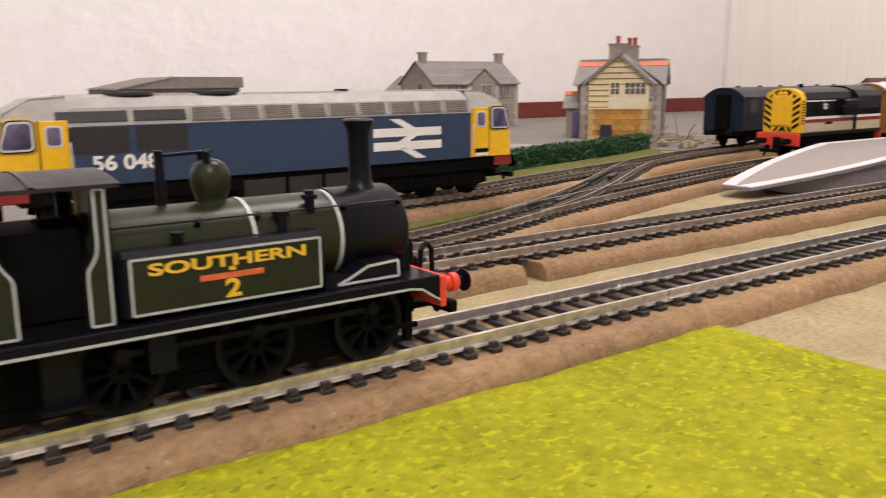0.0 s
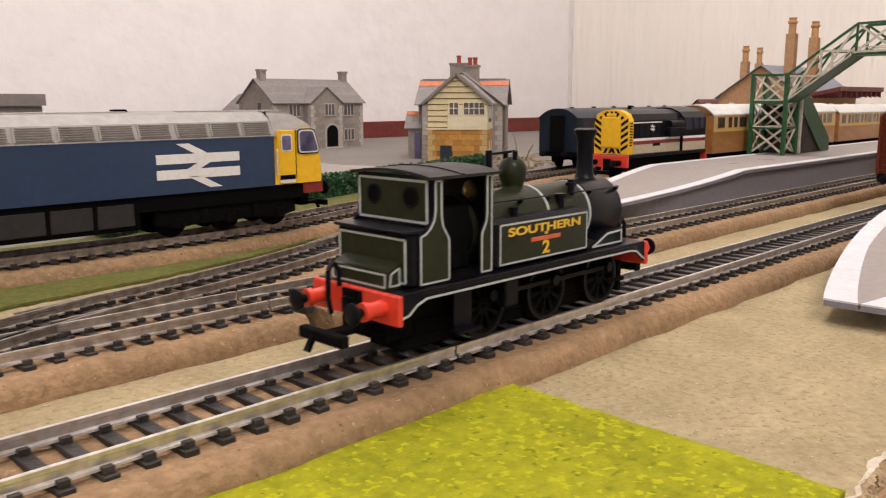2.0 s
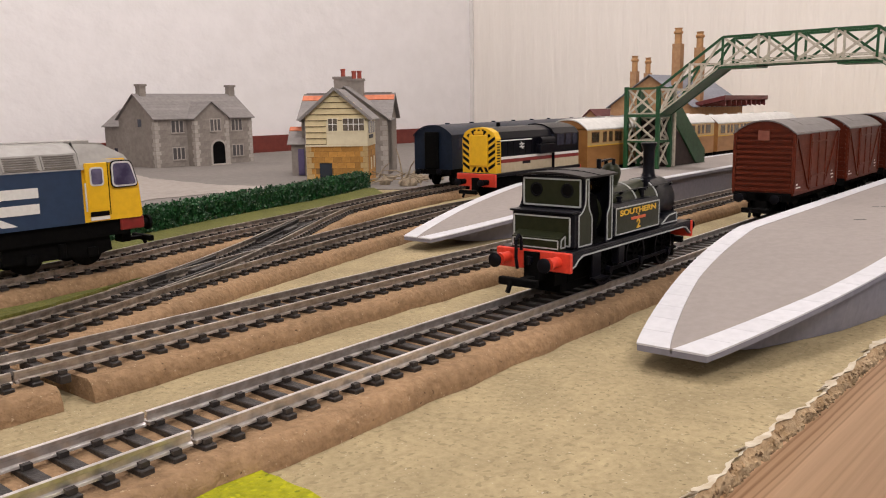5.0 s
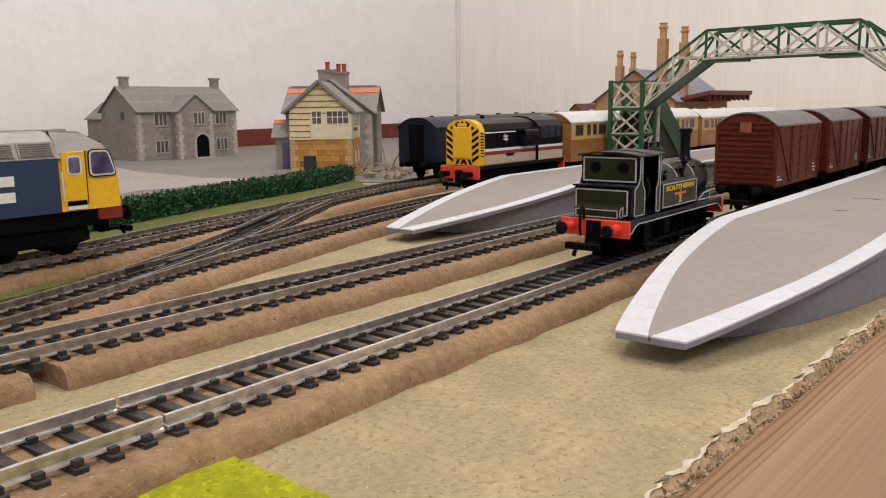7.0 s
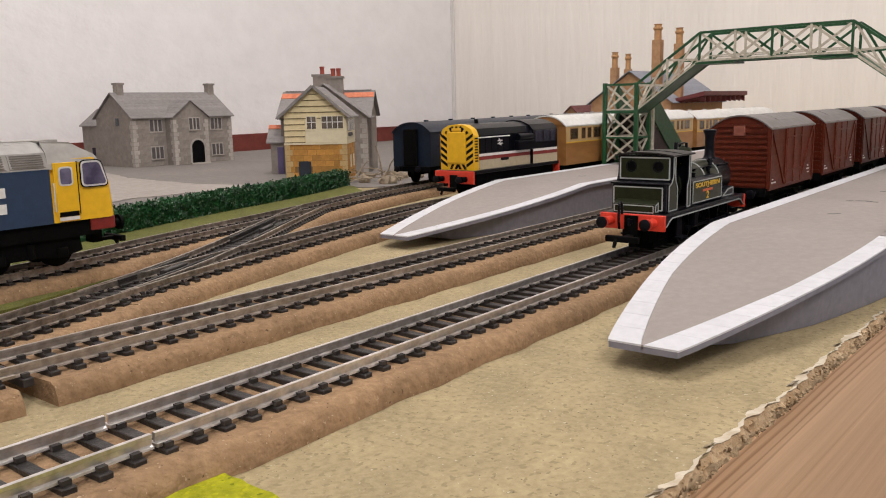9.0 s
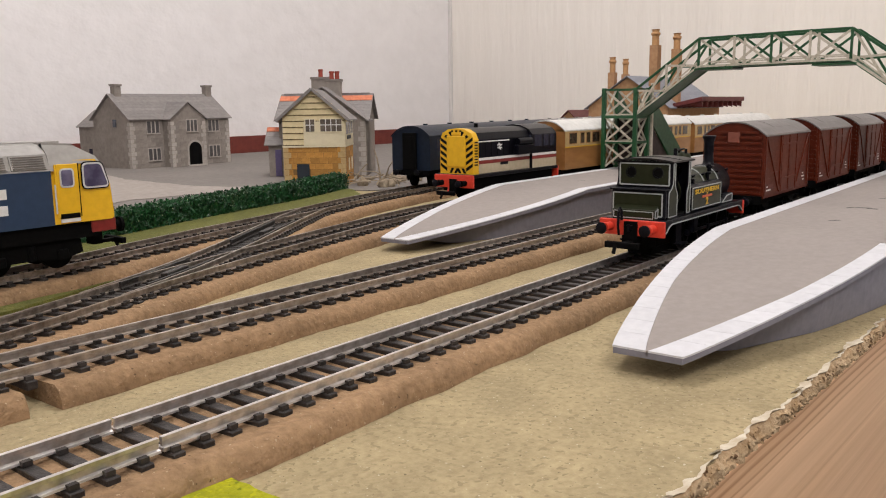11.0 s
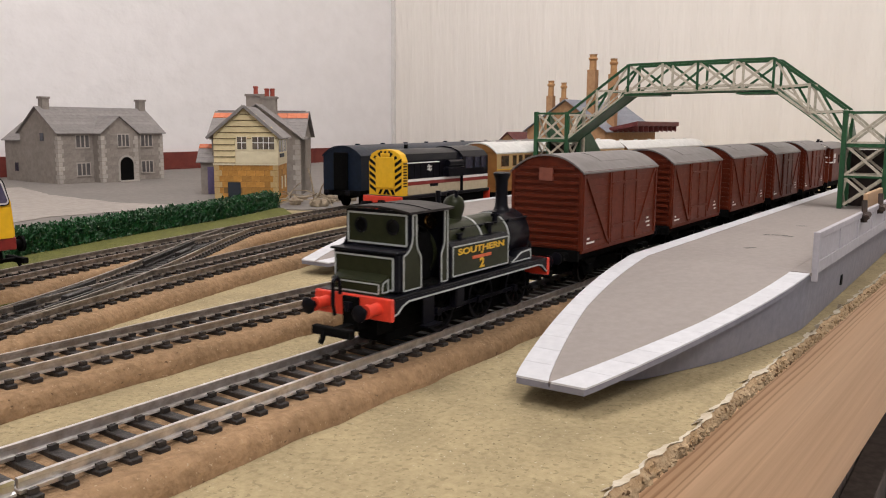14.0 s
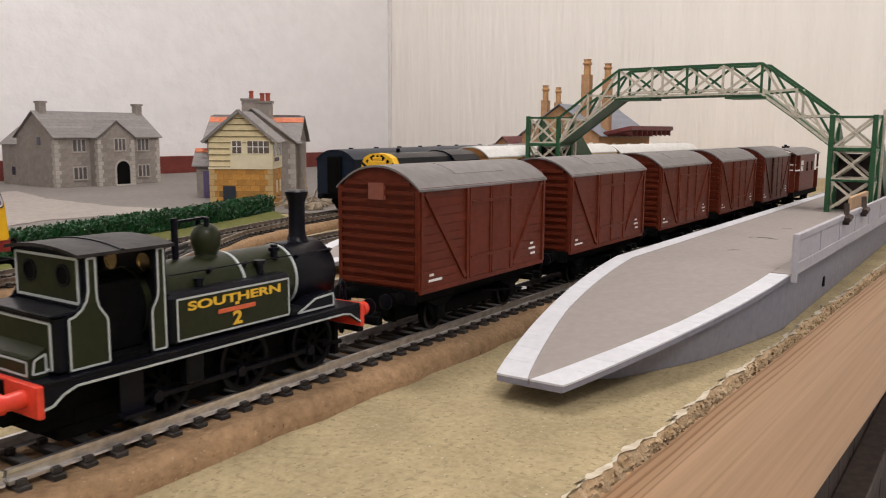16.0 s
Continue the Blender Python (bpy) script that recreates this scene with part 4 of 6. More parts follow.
    for x0, x1, name in ((1.19, 1.27, "cab_back"), (3.16, 3.24, "cab_front")):
        bm = B()
        box(bm, x0, x1, -W + 0.05, W - 0.05, 1.70 if name == "cab_front" else 2.9, 4.12)
        sh = part(name, bm, M_BLACK, lo)
        xo = x0 - 0.004 if name == "cab_back" else x1
        for s in (-1, 1):
            part("spectacle_rim", lathe(B(), [(0.19, 0.0), (0.25, 0.0), (0.25, 0.05), (0.19, 0.05)], Matrix.Translation((x0 - 0.03, s * 0.62, 3.62)) @ Matrix.Rotation(radians(90), 4, "Y"), 24, True),
                 M_BRASS if name == "cab_front" else M_BLACK, sh, smooth=40)
            part("spectacle_glass", cyl(B(), (x0 - 0.012, s * 0.62, 3.62), (x1 + 0.012, s * 0.62, 3.62), 0.20, n=24), M_MATT if name == "cab_back" else M_BRASS, sh)
        if name == "cab_back":
            part("panel", box(B(), xo - 0.006, xo, -1.16, 1.16, 3.06, 4.02), M_OLIVE, sh)
            bm = B()
            for p, q in zip([(-1.14, 3.08), (1.14, 3.08), (1.14, 4.0), (-1.14, 4.0)], [(1.14, 3.08), (1.14, 4.0), (-1.14, 4.0), (-1.14, 3.08)]):
                bar(bm, (xo - 0.01, *p), (xo - 0.01, *q), 0.055, 0.03, up=(1, 0, 0))
            part("lining", bm, M_LINE, sh, "white border line")
    # bunker back and toolbox
    bunk = part("bunker", box(B(), 0.55, 1.18, -W + 0.02, W - 0.02, 1.70, 2.94, 0.08), M_BLACK, lo, smooth=30)
    part("panel", box(B(), 0.535, 0.56, -1.12, 1.12, 1.84, 2.78), M_OLIVE, bunk)
    bm = B()
    q4 = [(-1.12, 1.82), (1.12, 1.82), (1.12, 2.78), (-1.12, 2.78)]
    for p, q in zip(q4, q4[1:] + q4[:1]):
        bar(bm, (0.53, *p), (0.53, *q), 0.05, 0.03, up=(1, 0, 0))
    part("lining", bm, M_LINE, bunk, "white border line")
    part("bunker_rim", box(B(), 0.45, 1.2, -W, W, 2.90, 2.97, 0.02), M_BLACK, bunk)
    tool = part("toolbox", prism(B(), [(0.14, 1.70), (0.55, 1.70), (0.55, 2.28), (0.24, 2.12), (0.14, 2.10)], "y", -0.95, 0.95), M_OLIVE, lo, "olive rear toolbox")
    bm = B()
    q4 = [(-0.9, 1.76), (0.9, 1.76), (0.9, 2.04), (-0.9, 2.04)]
    for p, q in zip(q4, q4[1:] + q4[:1]):
        bar(bm, (0.13, *p), (0.13, *q), 0.04, 0.02, up=(1, 0, 0))
    outline(bm, [(0.22, 1.78), (0.50, 1.78), (0.50, 2.15), (0.26, 2.05)], -0.96, 0.04)
    part("lining", bm, M_LINE, tool)
    n = 12
    prof = [(-1.37 + 2.74 * k / n, 4.12 + 0.13 * (1 - (2 * k / n - 1) ** 2)) for k in range(n + 1)]
    roof = part("cab_roof", prism(B(), prof + [(y, z - 0.07) for y, z in prof[::-1]], "x", 1.05, 3.42), M_ROOFB, lo, "curved black cab roof", smooth=30)
    part("roof_rib", prism(B(), [(y, z + 0.025) for y, z in prof] + [(y, z - 0.01) for y, z in prof[::-1]], "x", 2.05, 2.15), M_BLACK, roof)
    return lo, sets, rods


LOCO, LOCO_SETS, LOCO_RODS = steam_loco()

VAN_L = 8.3


def van():
    v = thing("goods_van", None, "reddish-brown ventilated goods van with grey arched roof", "goods van", "train of goods vans")
    H, z0, z1 = 1.62, 1.62, 4.80
    part("body", box(B(), 0.06, VAN_L - 0.06, -H + 0.028, H - 0.028, z0, z1 + 0.1), M_BAUX, v)
    n = 14
    prof = [(-1.70 + 3.4 * k / n, z1 + 0.02 + 0.72 * (1 - abs(2 * k / n - 1) ** 2.2)) for k in range(n + 1)]
    roof = part("roof", prism(B(), prof + [(y, z - 0.07) for y, z in prof[::-1]], "x", -0.10, VAN_L + 0.10), M_VROOF, v, "smooth grey arched roof", smooth=40)
    part("roof_patch", prism(B(), [(y, z + 0.012) for y, z in prof[2:7]] + [(y, z - 0.02) for y, z in prof[2:7][::-1]], "x", 2.6, 5.8), M_VROOF, roof, smooth=40)
    # ends: corrugated sheet in ribs under the arch, corner posts, roof ventilator hood
    for x, d in ((0.0, -1), (VAN_L, 1)):
        endp = [(y * 0.955, z - 0.05) for y, z in prof]
        end = part("end_panel", prism(B(), [(-1.6, z0)] + [(max(-1.6, min(1.6, y)), z) for y, z in endp] + [(1.6, z0)], "x", x - d * 0.0, x - d * 0.1), M_BAUX, v)
        k = 0
        z = z0 + 0.16
        while z < 5.2:
            w = 1.48 if z < z1 else 1.48 * math.sqrt(max(0, 1 - ((z - z1) / 0.72)))
            part("end_rib", bar(B(), (x + d * 0.03, -w, z), (x + d * 0.03, w, z), 0.12, 0.13, up=(0, 0, 1)), M_BAUX, end)
            z += 0.29
        part("vent_hood", prism(B(), [(-0.30, 4.45), (0.30, 4.45), (0.30, 4.98), (-0.30, 4.98)], "x", x, x + d * 0.16), M_BAUXD, end, "square ventilator hood")
        for s in (-1, 1):
            part("corner_post", box(B(), min(x, x + d * 0.08), max(x, x + d * 0.08), s * 1.5, s * 1.64, z0, z1 + 0.05), M_BAUX, end)
        part("headstock", box(B(), min(x, x + d * 0.1), max(x, x + d * 0.1), -1.55, 1.55, 1.15, 1.62, 0.02), M_MATT, v)
        for s in (-1, 1):
            buffer_(v, x + d * 0.1, s * 0.95, 1.36, d, M_MATT, 0.85)
        coupling(v, x, d, 0.72)
    for s in (-1, 1):
        y = s * H
        rnd = random.Random(7)
        # planks of the side
        for k in range(11):
            za = z0 + 0.03 + k * (z1 - z0 - 0.03) / 11
            for xa, xb in ((0.12, 2.75), (5.75, VAN_L - 0.12)):
                part("side_plank", box(B(), xa, xb, s * (H - 0.08), s * (H - rnd.uniform(0.0, 0.012)), za + 0.007, za + (z1 - z0 - 0.03) / 11 - 0.007), M_BAUX, v)
        # double plywood doors, proud of the side
        for xa, xb in ((2.82, 4.22), (4.28, 5.68)):
            door = part("door", box(B(), xa, xb, s * (H - 0.06), s * (H + 0.05), z0 + 0.06, z1 - 0.05, 0.02), M_BAUX, v, "flush brown door")
            for xh in (xa + 0.04, xb - 0.04):
                part("door_edge", box(B(), xh - 0.05, xh + 0.05, s * (H + 0.04), s * (H + 0.09), z0 + 0.06, z1 - 0.05), M_BAUX, door)
        for za in (z0 + 0.75, z1 - 0.55):
            part("door_bar", box(B(), 2.9, 5.6, s * (H + 0.05), s * (H + 0.11), za - 0.05, za + 0.05), M_BAUX, v)
        part("cantrail", box(B(), 0.0, VAN_L, s * (H - 0.02), s * (H + 0.05), z1 - 0.07, z1 + 0.06), M_BAUX, v)
        part("side_sill", box(B(), 0.0, VAN_L, s * (H - 0.06), s * (H + 0.03), z0 - 0.12, z0 + 0.05), M_BAUX, v)
        for xa in (0.08, 2.72, 5.78, VAN_L - 0.08):
            part("stanchion", box(B(), xa - 0.07, xa + 0.07, s * (H - 0.02), s * (H + 0.07), z0, z1), M_BAUX, v)
        for p, q in (((0.25, z1 - 0.1), (2.6, z0 + 0.15)), ((VAN_L - 0.25, z1 - 0.1), (5.9, z0 + 0.15))):
            part("diagonal_strap", bar(B(), (p[0], s * (H + 0.03), p[1]), (q[0], s * (H + 0.03), q[1]), 0.16, 0.07, up=(0, 1, 0)), M_BAUX, v)
        for xa, za, w in ((0.55, 2.02, 0.22), (0.5, 1.84, 0.75), (7.15, 2.15, 0.5), (7.3, 1.95, 0.35), (7.25, 2.34, 0.22)):
            part("stencil_mark", box(B(), xa, xa + w, s * (H - 0.01), s * (H + 0.012), za, za + 0.08), M_WHITE, v)
        # springs, axle guards, brake gear
        part("solebar", box(B(), 0.1, VAN_L - 0.1, s * 1.12, s * 1.28, 1.15, 1.55), M_MATT, v)
        for xa in (1.75, VAN_L - 1.75):
            part("axle_guard", prism(B(), [(xa - 0.75, 1.2), (xa + 0.75, 1.2), (xa + 0.25, 0.35), (xa - 0.25, 0.35)], "y", s * 1.02, s * 1.12), M_MATT, v)
            part("axlebox", box(B(), xa - 0.22, xa + 0.22, s * 1.1, s * 1.3, 0.42, 0.85, 0.04), M_MATT, v)
            part("spring", prism(B(), [(xa - 0.8, 1.12), (xa + 0.8, 1.12), (xa + 0.3, 0.86), (xa - 0.3, 0.86)], "y", s * 1.14, s * 1.26), M_MATT, v)
        part("brake_lever", bar(B(), (4.2, s * 1.3, 0.95), (7.2, s * 1.34, 0.62), 0.07, 0.06, up=(0, 1, 0)), M_MATT, v)
        part("lever_tip", bar(B(), (7.15, s * 1.34, 0.62), (7.5, s * 1.34, 0.58), 0.10, 0.08, up=(0, 1, 0)), M_WHITE, v, "white lever handle")
    part("underframe", box(B(), 0.2, VAN_L - 0.2, -0.5, 0.5, 0.5, 1.62), M_MATT, v)
    part("brake_block", box(B(), 2.7, 5.8, -0.85, 0.85, 0.35, 0.8, 0.05), M_MATT, v)
    for xa in (1.75, VAN_L - 1.75):
        wheelset("wheelset", v, xa, 0.55, 3, 0.80, M_MATT)
    return v


VANS = [van()]
VAN_PITCH, VAN_REST = 10.75, 36.55
for k in range(1, 5):
    VANS.append(copy_thing(VANS[0], cm(VAN_REST + k * VAN_PITCH, 0.875, RAIL_Z)))
VANS[0].matrix_basis = cm(VAN_REST, 0.875, RAIL_Z)


def brake_van():
    b = thing("brake_van", cm(VAN_REST + 5 * VAN_PITCH, 0.875, RAIL_Z), "brown brake van with open verandas behind the goods vans", "brake van")
    H = 1.6
    part("body", box(B(), 1.9, 8.1, -H, H, 1.62, 4.75, 0.04), M_BAUX, b)
    n = 14
    prof = [(-1.7 + 3.4 * k / n, 4.8 + 0.5 * (1 - abs(2 * k / n - 1) ** 2.2)) for k in range(n + 1)]
    part("roof", prism(B(), prof + [(y, z - 0.07) for y, z in prof[::-1]], "x", -0.1, 10.1), M_VROOF, b, smooth=40)
    for xa in (1.0, 8.9):
        part("side_rail", box(B(), xa - 0.75, xa + 0.75, -H - 0.06, -H, 3.4, 3.52), M_WHITE, b)
    part("stove_pipe", cyl(B(), (6.2, 0.6, 5.1), (6.2, 0.6, 5.55), 0.13, n=12), M_BLACK, b)
    for x in (2.6, 4.4):
        part("roof_vent", cyl(B(), (x, 0, 5.2), (x, 0, 5.45), 0.14, n=10), M_BLACK, b)
    # panes painted white in place of the bright background showing through
    for x in (2.3, 2.75):
        for z in (3.35, 3.85):
            part("pale_pane", box(B(), x, x + 0.36, -H - 0.035, -H + 0.02, z, z + 0.4), M_WHITE, b, "window pane painted white for the bright wall seen through it")
    for x in (4.9, 6.9):
        part("window", box(B(), x - 0.3, x + 0.3, -H - 0.02, -H + 0.02, 3.3, 4.1), M_MATT, b)
    for x in (0.1, 9.9):
        part("veranda_rail", box(box(B(), x - 0.05, x + 0.05, -H - 0.03, H + 0.03, 3.9, 4.0), x - 0.05, x + 0.05, -H - 0.03, H + 0.03, 3.45, 3.55), M_WHITE, b, "white veranda rail")
        part("veranda_wall", box(B(), x - 0.06, x + 0.06, -H, H, 1.62, 3.2), M_BAUX, b)
        for s in (-1, 1):
            part("veranda_post", box(B(), x - 0.08, x + 0.08, s * 1.45, s * 1.6, 1.62, 4.85), M_BAUX, b)
            buffer_(b, x + (-0.1 if x < 5 else 0.1), s * 0.95, 1.36, -1 if x < 5 else 1, M_MATT, 0.85)
    part("floor_frame", box(B(), 0.0, 10.0, -1.55, 1.55, 1.2, 1.63), M_MATT, b)
    for s in (-1, 1):
        part("footboard", box(B(), 0.4, 9.6, s * 1.2, s * 1.6, 0.55, 0.65), M_MATT, b)
        for xa in (2.2, 7.8):
            part("axle_guard", prism(B(), [(xa - 0.75, 1.25), (xa + 0.75, 1.25), (xa + 0.25, 0.35), (xa - 0.25, 0.35)], "y", s * 1.02, s * 1.12), M_MATT, b)
    for xa in (2.2, 7.8):
        wheelset("wheelset", b, xa, 0.55, 3, 0.80, M_MATT)
    return b


BRAKE = brake_van()


# ---- paints of the standing stock and the buildings ----
M_BLUE = material("rail_blue_paint", (0.020, 0.045, 0.098), (0.016, 0.037, 0.083), 3.0, 0.42, bump=0.03, big=0.06)
M_NAVY = material("dark_blue_paint", (0.007, 0.014, 0.030), (0.005, 0.010, 0.021), 3.0, 0.4, bump=0.03, spec=0.22)
M_YELLOW = material("warning_yellow", (0.82, 0.475, 0.010), (0.74, 0.42, 0.008), 3.0, 0.42, bump=0.02)
M_DRED = material("dark_red_paint", (0.24, 0.02, 0.015), (0.18, 0.015, 0.012), 3.0, 0.5)
M_ROOFG = material("pale_grey_roof", (0.32, 0.305, 0.28), (0.26, 0.245, 0.225), 2.0, 0.5, bump=0.04, big=0.1)
M_PANE = material("dark_window", (0.05, 0.055, 0.075), (0.03, 0.033, 0.05), 3.0, 0.12)
M_PALEP = material("grey_printed_pane", (0.10, 0.092, 0.09), (0.06, 0.055, 0.055), 1.2, 0.4)
M_BROWNP = material("brown_coach_pane", (0.07, 0.045, 0.025), (0.04, 0.026, 0.016), 2.0, 0.25)
M_SBP = material("box_window_pane", (0.16, 0.13, 0.10), (0.08, 0.065, 0.055), 1.5, 0.25)
# dark violet glass; the paler blotches are reflections put into its colour
M_PANEB = material("cab_glass_painted_reflection", (0.17, 0.155, 0.24), (0.05, 0.042, 0.09), 0.9, 0.08)
M_SILVER = material("silver_frame", (0.72, 0.72, 0.72), (0.6, 0.6, 0.6), 3.0, 0.4, metal=0.3)
M_GRILLE = material("black_grille", (0.022, 0.020, 0.022), (0.013, 0.012, 0.014), 4.0, 0.5)
M_TEAK = material("teak_brown", (0.36, 0.17, 0.05), (0.27, 0.12, 0.033), 1.2, 0.42, stretch=(0.3, 1, 1), bump=0.03, big=0.1)
M_COACHCREAM = material("coach_cream", (0.52, 0.37, 0.17), (0.45, 0.31, 0.13), 3.0, 0.45)
M_CROOF = material("white_coach_roof", (0.66, 0.65, 0.62), (0.56, 0.55, 0.52), 2.0, 0.5, big=0.06)
M_BEIGE = material("beige_stripe", (0.50, 0.42, 0.29), (0.43, 0.36, 0.24), 3.0, 0.45)
M_STONE = material("grey_printed_stone", (0.285, 0.25, 0.22), (0.225, 0.195, 0.17), 1.6, 0.85, bump=0.15, vary=0.12, big=0.08)
M_QUOIN = material("pale_stone_quoin", (0.42, 0.38, 0.34), (0.355, 0.318, 0.282), 2.5, 0.85, vary=0.10)
M_SLATE = material("grey_slate_card", (0.24, 0.22, 0.21), (0.20, 0.183, 0.175), 2.0, 0.8, vary=0.08, big=0.06)
M_SLATEB = material("blue_slate", (0.26, 0.27, 0.31), (0.22, 0.23, 0.265), 2.0, 0.7, vary=0.06)
M_ORANGE = material("orange_ridge_tile", (0.62, 0.20, 0.10), (0.52, 0.15, 0.07), 2.0, 0.75, vary=0.08)
M_CBOARD = material("cream_weatherboard", (0.72, 0.60, 0.35), (0.64, 0.53, 0.30), 2.0, 0.6, vary=0.04)
M_CREAMW = material("pale_cream_panel", (0.74, 0.66, 0.46), (0.68, 0.60, 0.41), 2.0, 0.6)
M_BUFF = material("ochre_stone_block", (0.50, 0.25, 0.05), (0.40, 0.19, 0.035), 2.0, 0.75, bump=0.2, vary=0.22, big=0.1)
M_MORTAR = material("dark_joint", (0.22, 0.12, 0.035), (0.18, 0.1, 0.03), 2.0, 0.85)
M_JOINT = material("board_joint", (0.16, 0.11, 0.05), (0.12, 0.08, 0.035), 2.0, 0.8)
M_DOORB = material("dark_blue_door", (0.012, 0.02, 0.032), (0.009, 0.015, 0.025), 3.0, 0.5)
M_PURPLE = material("violet_door", (0.11, 0.085, 0.19), (0.09, 0.07, 0.16), 3.0, 0.6)
M_POT = material("red_chimney_pot", (0.34, 0.06, 0.035), (0.26, 0.045, 0.028), 3.0, 0.7)
M_BRICK = material("tan_brick_card", (0.40, 0.23, 0.115), (0.32, 0.175, 0.085), 1.8, 0.8, bump=0.1, big=0.08)
M_TANPOT = material("tan_chimney", (0.46, 0.26, 0.11), (0.38, 0.20, 0.085), 2.0, 0.75)
M_CANOPY = material("maroon_canopy", (0.13, 0.022, 0.022), (0.095, 0.016, 0.016), 2.0, 0.55)
M_LEAF = material("hedge_green", (0.015, 0.092, 0.024), (0.004, 0.03, 0.0075), 1.6, 0.4, bump=0.2)
M_LEAFL = material("hedge_highlight_fleck", (0.45, 0.50, 0.38), (0.3, 0.38, 0.24), 3.0, 0.5)
M_SHED = material("grey_brown_shed", (0.21, 0.185, 0.165), (0.17, 0.15, 0.135), 2.0, 0.7, big=0.06)
M_SCRAP = material("tan_scrap", (0.36, 0.29, 0.20), (0.22, 0.17, 0.115), 2.0, 0.8)


def bogie(parent, xc, half, n_axle, span, r):
    """A bogie: side frames with axleboxes and springs over its wheels."""
    bg = new("bogie")
    bg.parent = parent
    bg.matrix_basis = cm(xc, 0, 0)
    for s in (-1, 1):
        part("side_frame", prism(B(), [(-span * 0.68, 0.62), (-span * 0.66, 1.35), (span * 0.66, 1.35), (span * 0.68, 0.62), (span * 0.5, 0.42), (span * 0.3, 0.52), (-span * 0.3, 0.52), (-span * 0.5, 0.42)], "y", s * (half - 0.15), s * half), M_MATT, bg)
        for k in range(n_axle):
            x = -span / 2 + span * k / (n_axle - 1)
            part("axlebox", box(B(), x - 0.24, x + 0.24, s * half, s * (half + 0.14), 0.42, 0.85, 0.04), M_MATT, bg)
            part("wheel", cyl(B(), (x, s * 0.72, r), (x, s * 0.98, r), r, n=24), M_MATT, bg)
        for k in range(n_axle - 1):
            x = -span / 2 + span * (k + 0.5) / (n_axle - 1)
            part("spring", cyl(B(), (x, s * (half + 0.05), 0.55), (x, s * (half + 0.05), 1.15), 0.16, n=10), M_MATT, bg)
    return bg


def rounded(pts, r, n=4):
    """The outline with its corners rounded off."""
    out = []
    for i, p in enumerate(pts):
        a, b, c = Vector(pts[i - 1]), Vector(p), Vector(pts[(i + 1) % len(pts)])
        u, w = b + (a - b).normalized() * r, b + (c - b).normalized() * r
        for k in range(n + 1):
            t = k / n
            q = u * (1 - t) ** 2 + b * 2 * t * (1 - t) + w * t * t
            out.append((q.x, q.y))
    return out


def shrink(pts, k):
    """The outline moved in towards its middle by about k."""
    c = sum((Vector(p) for p in pts), Vector((0, 0))) / len(pts)
    return [(p[0] + (k if p[0] < c.x else -k), p[1] + (k if p[1] < c.y else -k)) for p in pts]


